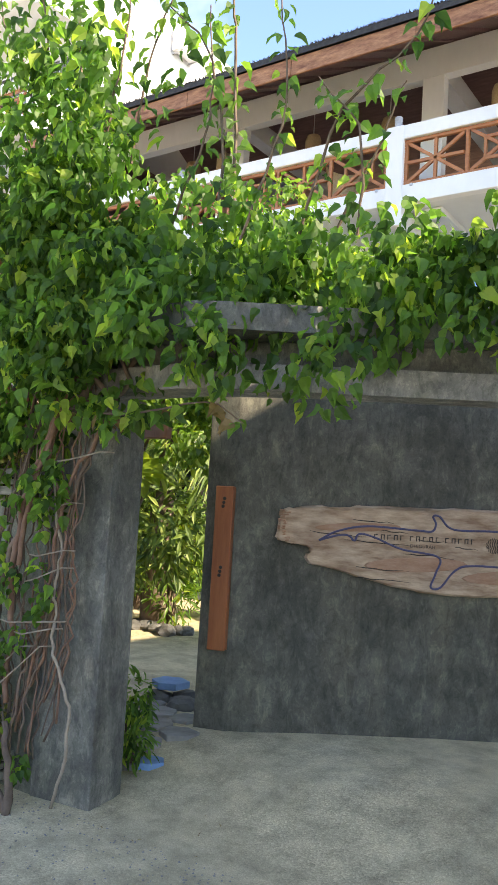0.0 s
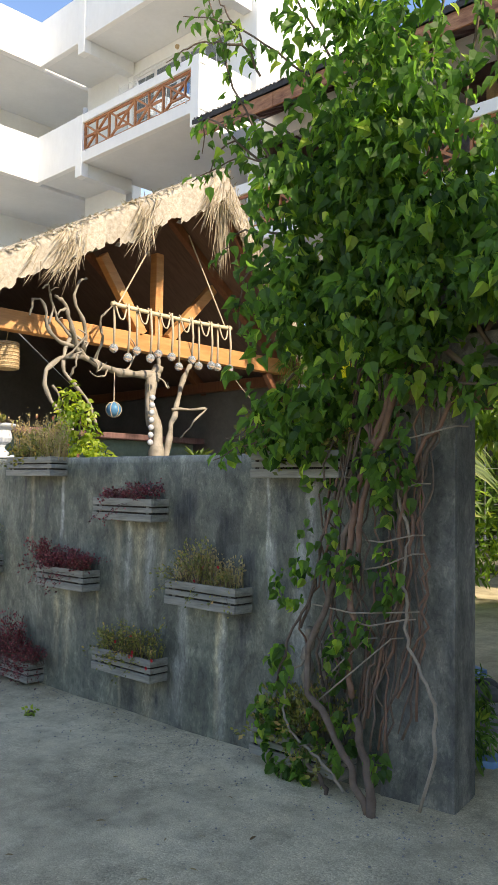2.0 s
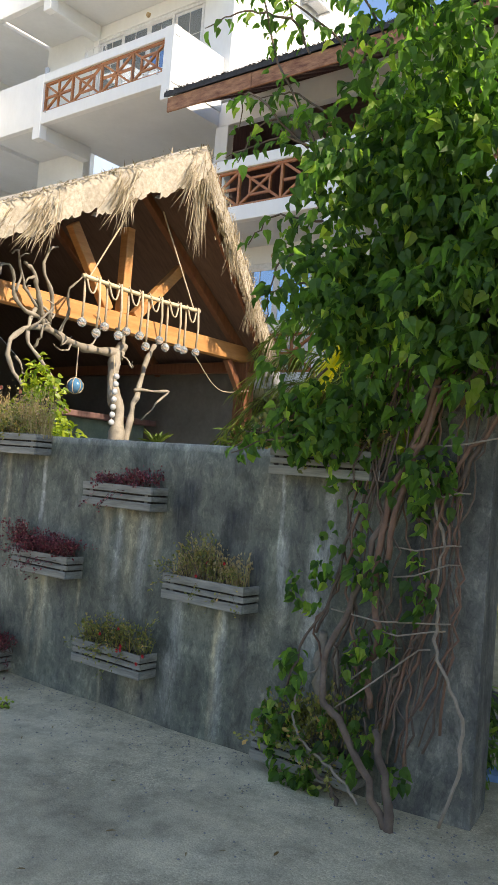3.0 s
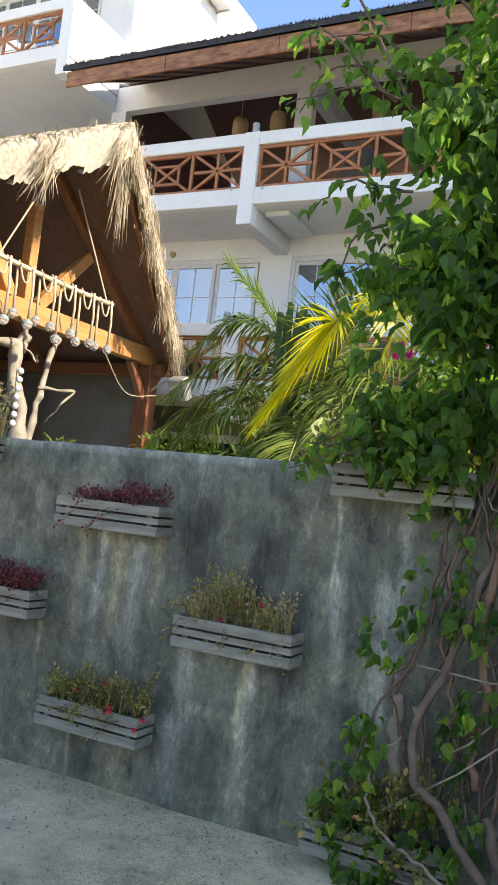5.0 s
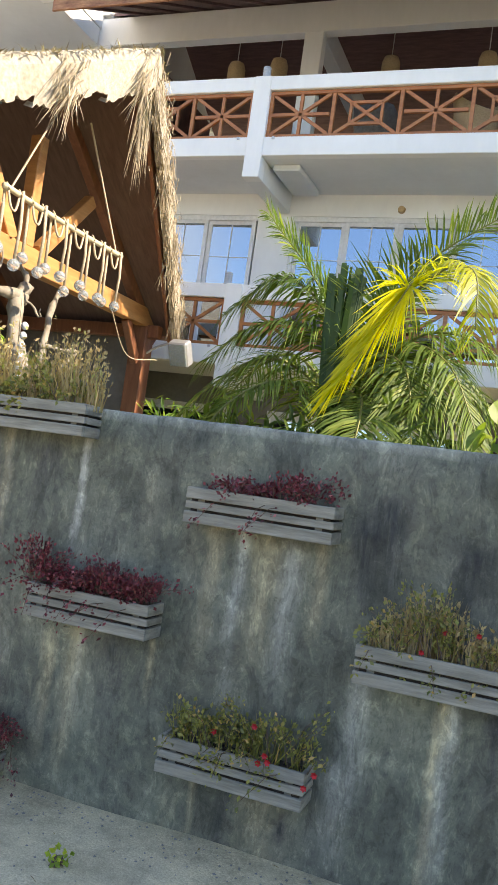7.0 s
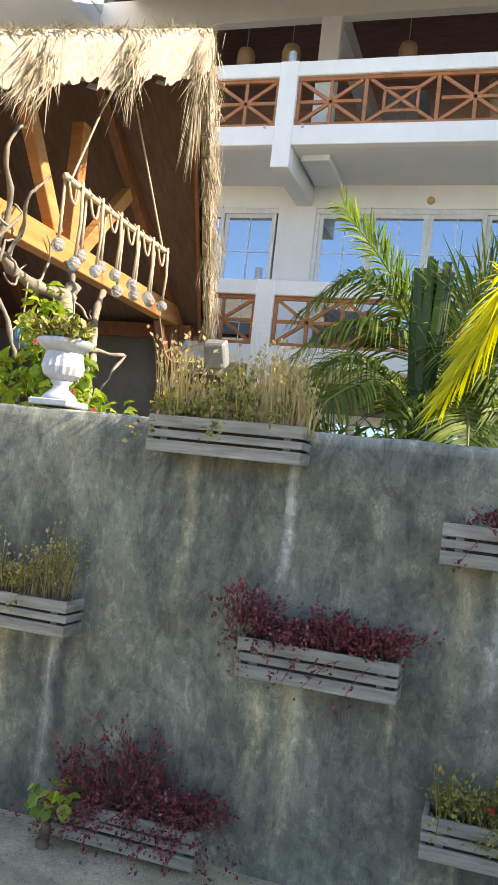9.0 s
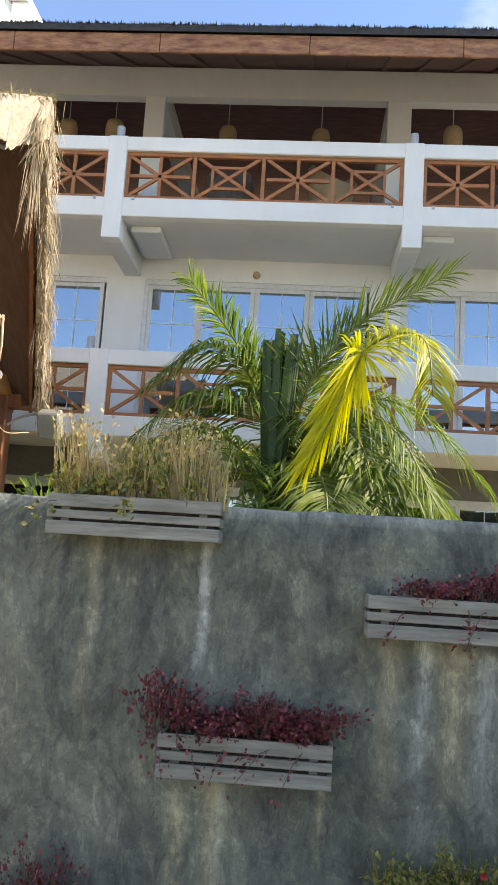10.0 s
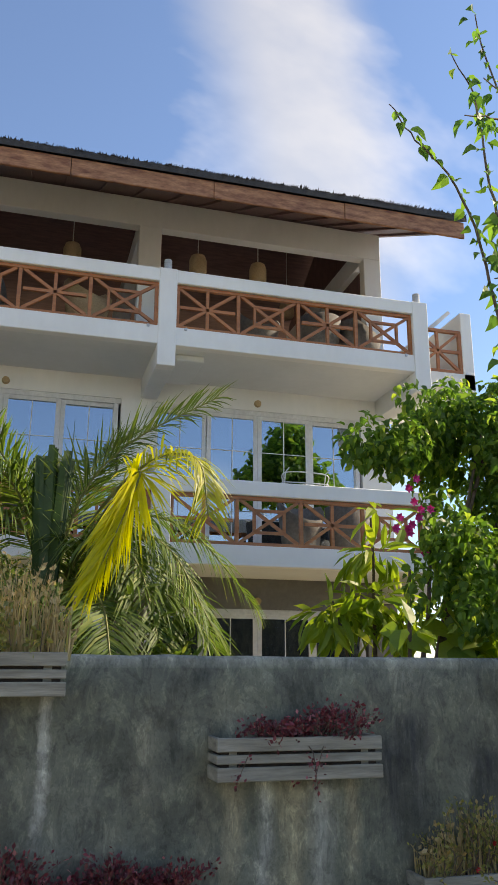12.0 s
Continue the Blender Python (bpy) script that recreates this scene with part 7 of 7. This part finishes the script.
    for name, (blobs, n) in clumps.items():
        # break each mass into uneven tufts with gaps between them
        tufts = []
        for bl in blobs:
            vol = bl[3] * bl[4] * bl[5]
            for _ in range(0 if name == "foot_growth" else max(4, int(vol ** 0.8 * 100))):
                d = rs.normal(size=3)
                d = d / np.linalg.norm(d) * rs.uniform(0.25, 1.05)
                r = rs.uniform(0.09, 0.20)
                c = (bl[0] + d[0] * bl[3], bl[1] + d[1] * bl[4], bl[2] + d[2] * bl[5])
                tufts.append((*c, r * 1.15, r, r * 1.25))
                if name in ("crown", "crown_top", "canopy_growth") and rs.uniform() < 0.42:
                    q = Vector(c)
                    out = Vector((d[0] * 1.1, d[1] * 0.9 - 0.15, abs(d[2]) * 0.9 + 0.1)).normalized()
                    feathers.append([q, q + out * 0.2 + Vector((0, 0, 0.05)), q + out * rs.uniform(0.3, 0.55) + Vector((0, -0.02, -0.02))])
        tufts = tufts or blobs
        sz = (0.04, 0.10) if name != "foot_growth" else (0.03, 0.085)
        tagged(part(name, leaf_cloud(name, rs, tufts, int(n * (1.2 if name in ("crown", "canopy_growth") else 1.0)), OVATE, sz, M["leaf"], 1.0, (0.35, -0.35, 0.35), 0.75), None, t), kind="stuff")
    for _ in range(70):
        d = rs.normal(size=3)
        d /= np.linalg.norm(d)
        bl = [(0.10, 0.05, 2.75, 0.6, 0.42, 0.55), (-0.10, 0.0, 3.3, 0.5, 0.4, 0.55), (0.38, 0.05, 3.4, 0.5, 0.38, 0.6), (0.1, 0.05, 3.9, 0.5, 0.3, 0.5)][rs.randint(4)]
        q = Vector((bl[0] + d[0] * bl[3], bl[1] - abs(d[1]) * bl[4], bl[2] + d[2] * bl[5]))
        L = rs.uniform(0.3, 0.65)
        v = Vector((d[0] * 0.35, -0.12, 1.0 if bl[2] > 3.2 and d[2] > -0.2 else -1.0)).normalized()
        feathers.append([q, q + v * L * 0.5 + Vector((0, -0.03, 0)), q + v * L])
    P, A, N = shoot_leaves(rs, feathers, 0.028, 0.85)
    tagged(part("sprig_mass", leaves_mesh("sprig_mass", OVATE, P, A, N, rs.uniform(0.045, 0.105, len(P)), M["leaf"]), None, t), kind="stuff")
    # long shoots
    ends = [((-3.7, 2.9, 2.0), (-4.0, 2.88, 1.84), (-4.2, 2.86, 1.80), (-4.42, 2.84, 1.72)),
            ((-3.9, 3.0, 3.5), (-4.2, 2.9, 3.72), (-4.42, 2.84, 3.72)), ((-3.8, 2.95, 3.2), (-4.2, 2.85, 3.45), (-4.6, 2.8, 3.4)), ((-3.9, 2.95, 2.6), (-4.1, 2.9, 2.66), (-4.32, 2.88, 2.6)),
            ((-3.8, 3.0, 3.8), (-4.2, 2.8, 4.2), (-4.62, 2.72, 4.4)), ((-3.7, 3.0, 3.9), (-3.95, 2.95, 4.4), (-4.05, 2.9, 4.8)), ((-3.3, 3.0, 3.9), (-3.35, 2.95, 4.5), (-3.15, 2.9, 4.9)),
            ((-2.9, 3.0, 3.4), (-2.75, 2.95, 4.0), (-2.5, 2.9, 4.3)), ((-2.6, 3.0, 3.0), (-2.35, 2.95, 3.5), (-2.35, 2.9, 4.05)), ((-2.2, 3.05, 2.9), (-1.95, 3.0, 3.5), (-2.0, 2.95, 4.1)),
            ((-1.9, 3.1, 2.9), (-1.65, 3.0, 3.4), (-1.3, 2.95, 3.6), (-1.15, 2.9, 3.9)), ((-1.7, 3.1, 2.9), (-1.5, 3.05, 3.2), (-1.35, 3.0, 3.45)), ((-1.6, 3.1, 2.85), (-1.55, 3.0, 3.25), (-1.75, 2.95, 3.55)),
            ((-3.9, 2.95, 2.2), (-4.15, 2.9, 1.95), (-4.45, 2.86, 1.74)), ((-3.6, 3.0, 4.0), (-3.6, 2.9, 4.5), (-3.85, 2.85, 4.9)), ((-3.1, 3.0, 3.6), (-2.95, 2.95, 4.2), (-2.95, 2.9, 4.7)),
            ((-4.0, 2.95, 3.0), (-4.3, 2.9, 3.05), (-4.45, 2.88, 2.9)), ((-4.0, 2.95, 2.9), (-4.25, 2.9, 2.75), (-4.3, 2.9, 2.45)), ((-4.0, 3.0, 3.55), (-4.4, 2.9, 3.6), (-4.55, 2.85, 3.38)),
            ((-4.2, 2.8, 4.1), (-4.5, 2.75, 4.2), (-4.75, 2.7, 4.15)), ((-4.0, 2.9, 2.0), (-4.2, 2.88, 1.85), (-4.35, 2.86, 1.85)), ((-3.3, 2.95, 2.1), (-2.7, 2.9, 2.05), (-2.25, 2.92, 2.1), (-2.05, 2.95, 2.0)), ((-4.0, 2.9, 3.3), (-4.3, 2.85, 3.9), (-4.5, 2.82, 4.5), (-4.58, 2.8, 4.85)), ((-4.1, 2.9, 3.4), (-4.4, 2.8, 3.7), (-4.5, 2.8, 3.75), (-4.52, 2.8, 3.55)),
            ((-4.1, 2.85, 3.9), (-4.3, 2.8, 4.3), (-4.45, 2.78, 4.5))]
    runs = [[p - o for p in smooth_run([Vector(c) for c in e], 12, 0.01, rng)] for e in ends]
    for r in runs:
        part("shoot", tube(bmesh.new(), r, [0.008 - 0.005 * i / 12 for i in range(13)], 5), M["stem"], t)
    P, A, N = shoot_leaves(rs, runs, 0.026, 0.9)
    part("shoot_leaves", leaves_mesh("shoot_leaves", OVATE, P, A, N, rs.uniform(0.035, 0.09, len(P)), M["leaf"]), None, t)
    # withered leaves on the trailing shoot
    P, A, N = shoot_leaves(rs, runs[21:22], 0.07, 1.0)
    part("withered_leaves", leaves_mesh("withered_leaves", OVATE, P, A, N, rs.uniform(0.06, 0.10, len(P)), M["leaf_brown"]), None, t, "brown withered leaves")
    # single leaves nearest the path, each its own piece
    base = leaves_mesh("leaf", OVATE, np.zeros((1, 3)), np.array([[0, 1.0, 0]]), np.array([[0, 0, 1.0]]), [1.0], M["leaf"])
    p, d = crown_points(rs, [(0.0, -0.25, 2.6, 0.6, 0.25, 0.7), (-0.2, -0.1, 2.9, 0.6, 0.3, 0.6), (1.4, -0.02, 2.6, 0.6, 0.15, 0.2), (0.1, -0.10, 1.15, 0.2, 0.05, 0.12)], 240)
    for q in p:
        ob = new("leaf", base)
        ob.parent = t
        s = rs.uniform(0.055, 0.10)
        ob.matrix_local = Matrix.LocRotScale(Vector(q), Euler((-1.2 + rs.normal() * 0.4, rs.normal() * 0.4, math.pi + rs.normal() * 0.8)), (s, s, s))


vine()


# fallen leaves and small stones on the sand
def litter():
    rs = np.random.RandomState(5)
    n = 90
    P = np.stack([rs.uniform(-8, -1, n), rs.uniform(0.9, 3.6, n), np.zeros(n)], 1)
    P[:, 2] = [height(x, y) + 0.012 for x, y, _ in P]
    A = np.concatenate([rs.normal(size=(n, 2)), np.full((n, 1), 0.15)], 1)
    me = leaves_mesh("fallen_leaves", LANCE, P, A, np.tile([0, 0, 1.0], (n, 1)) + rs.normal(scale=0.3, size=(n, 3)), rs.uniform(0.02, 0.055, n), M["leaf_brown"])
    tagged(new("fallen_leaves", me), "scattered dry brown leaves on the sand", "leaves", kind="stuff")
    n = 1500
    P = np.stack([rs.uniform(-8.5, -0.5, n), 3.1 - rs.exponential(0.35, n), np.zeros(n)], 1)
    P[:, 2] = [height(x, y) + 0.002 for x, y, _ in P]
    V, F = [], []
    tpl = [(1, 0, 0), (0, 1, 0), (-1, 0, 0), (0, -1, 0), (0, 0, 0.8)]
    for i, p in enumerate(P):
        s = rs.uniform(0.003, 0.008)
        V += [tuple(p + np.array(q) * s * rs.uniform(0.7, 1.3)) for q in tpl]
        F += [(5 * i + a, 5 * i + (a + 1) % 4, 5 * i + 4) for a in range(4)]
    me = bpy.data.meshes.new("gravel")
    me.from_pydata(V, [], F)
    me.materials.append(M["slate"])
    tagged(new("gravel", me), "loose pale coral gravel on the yard", "gravel", kind="stuff")


litter()
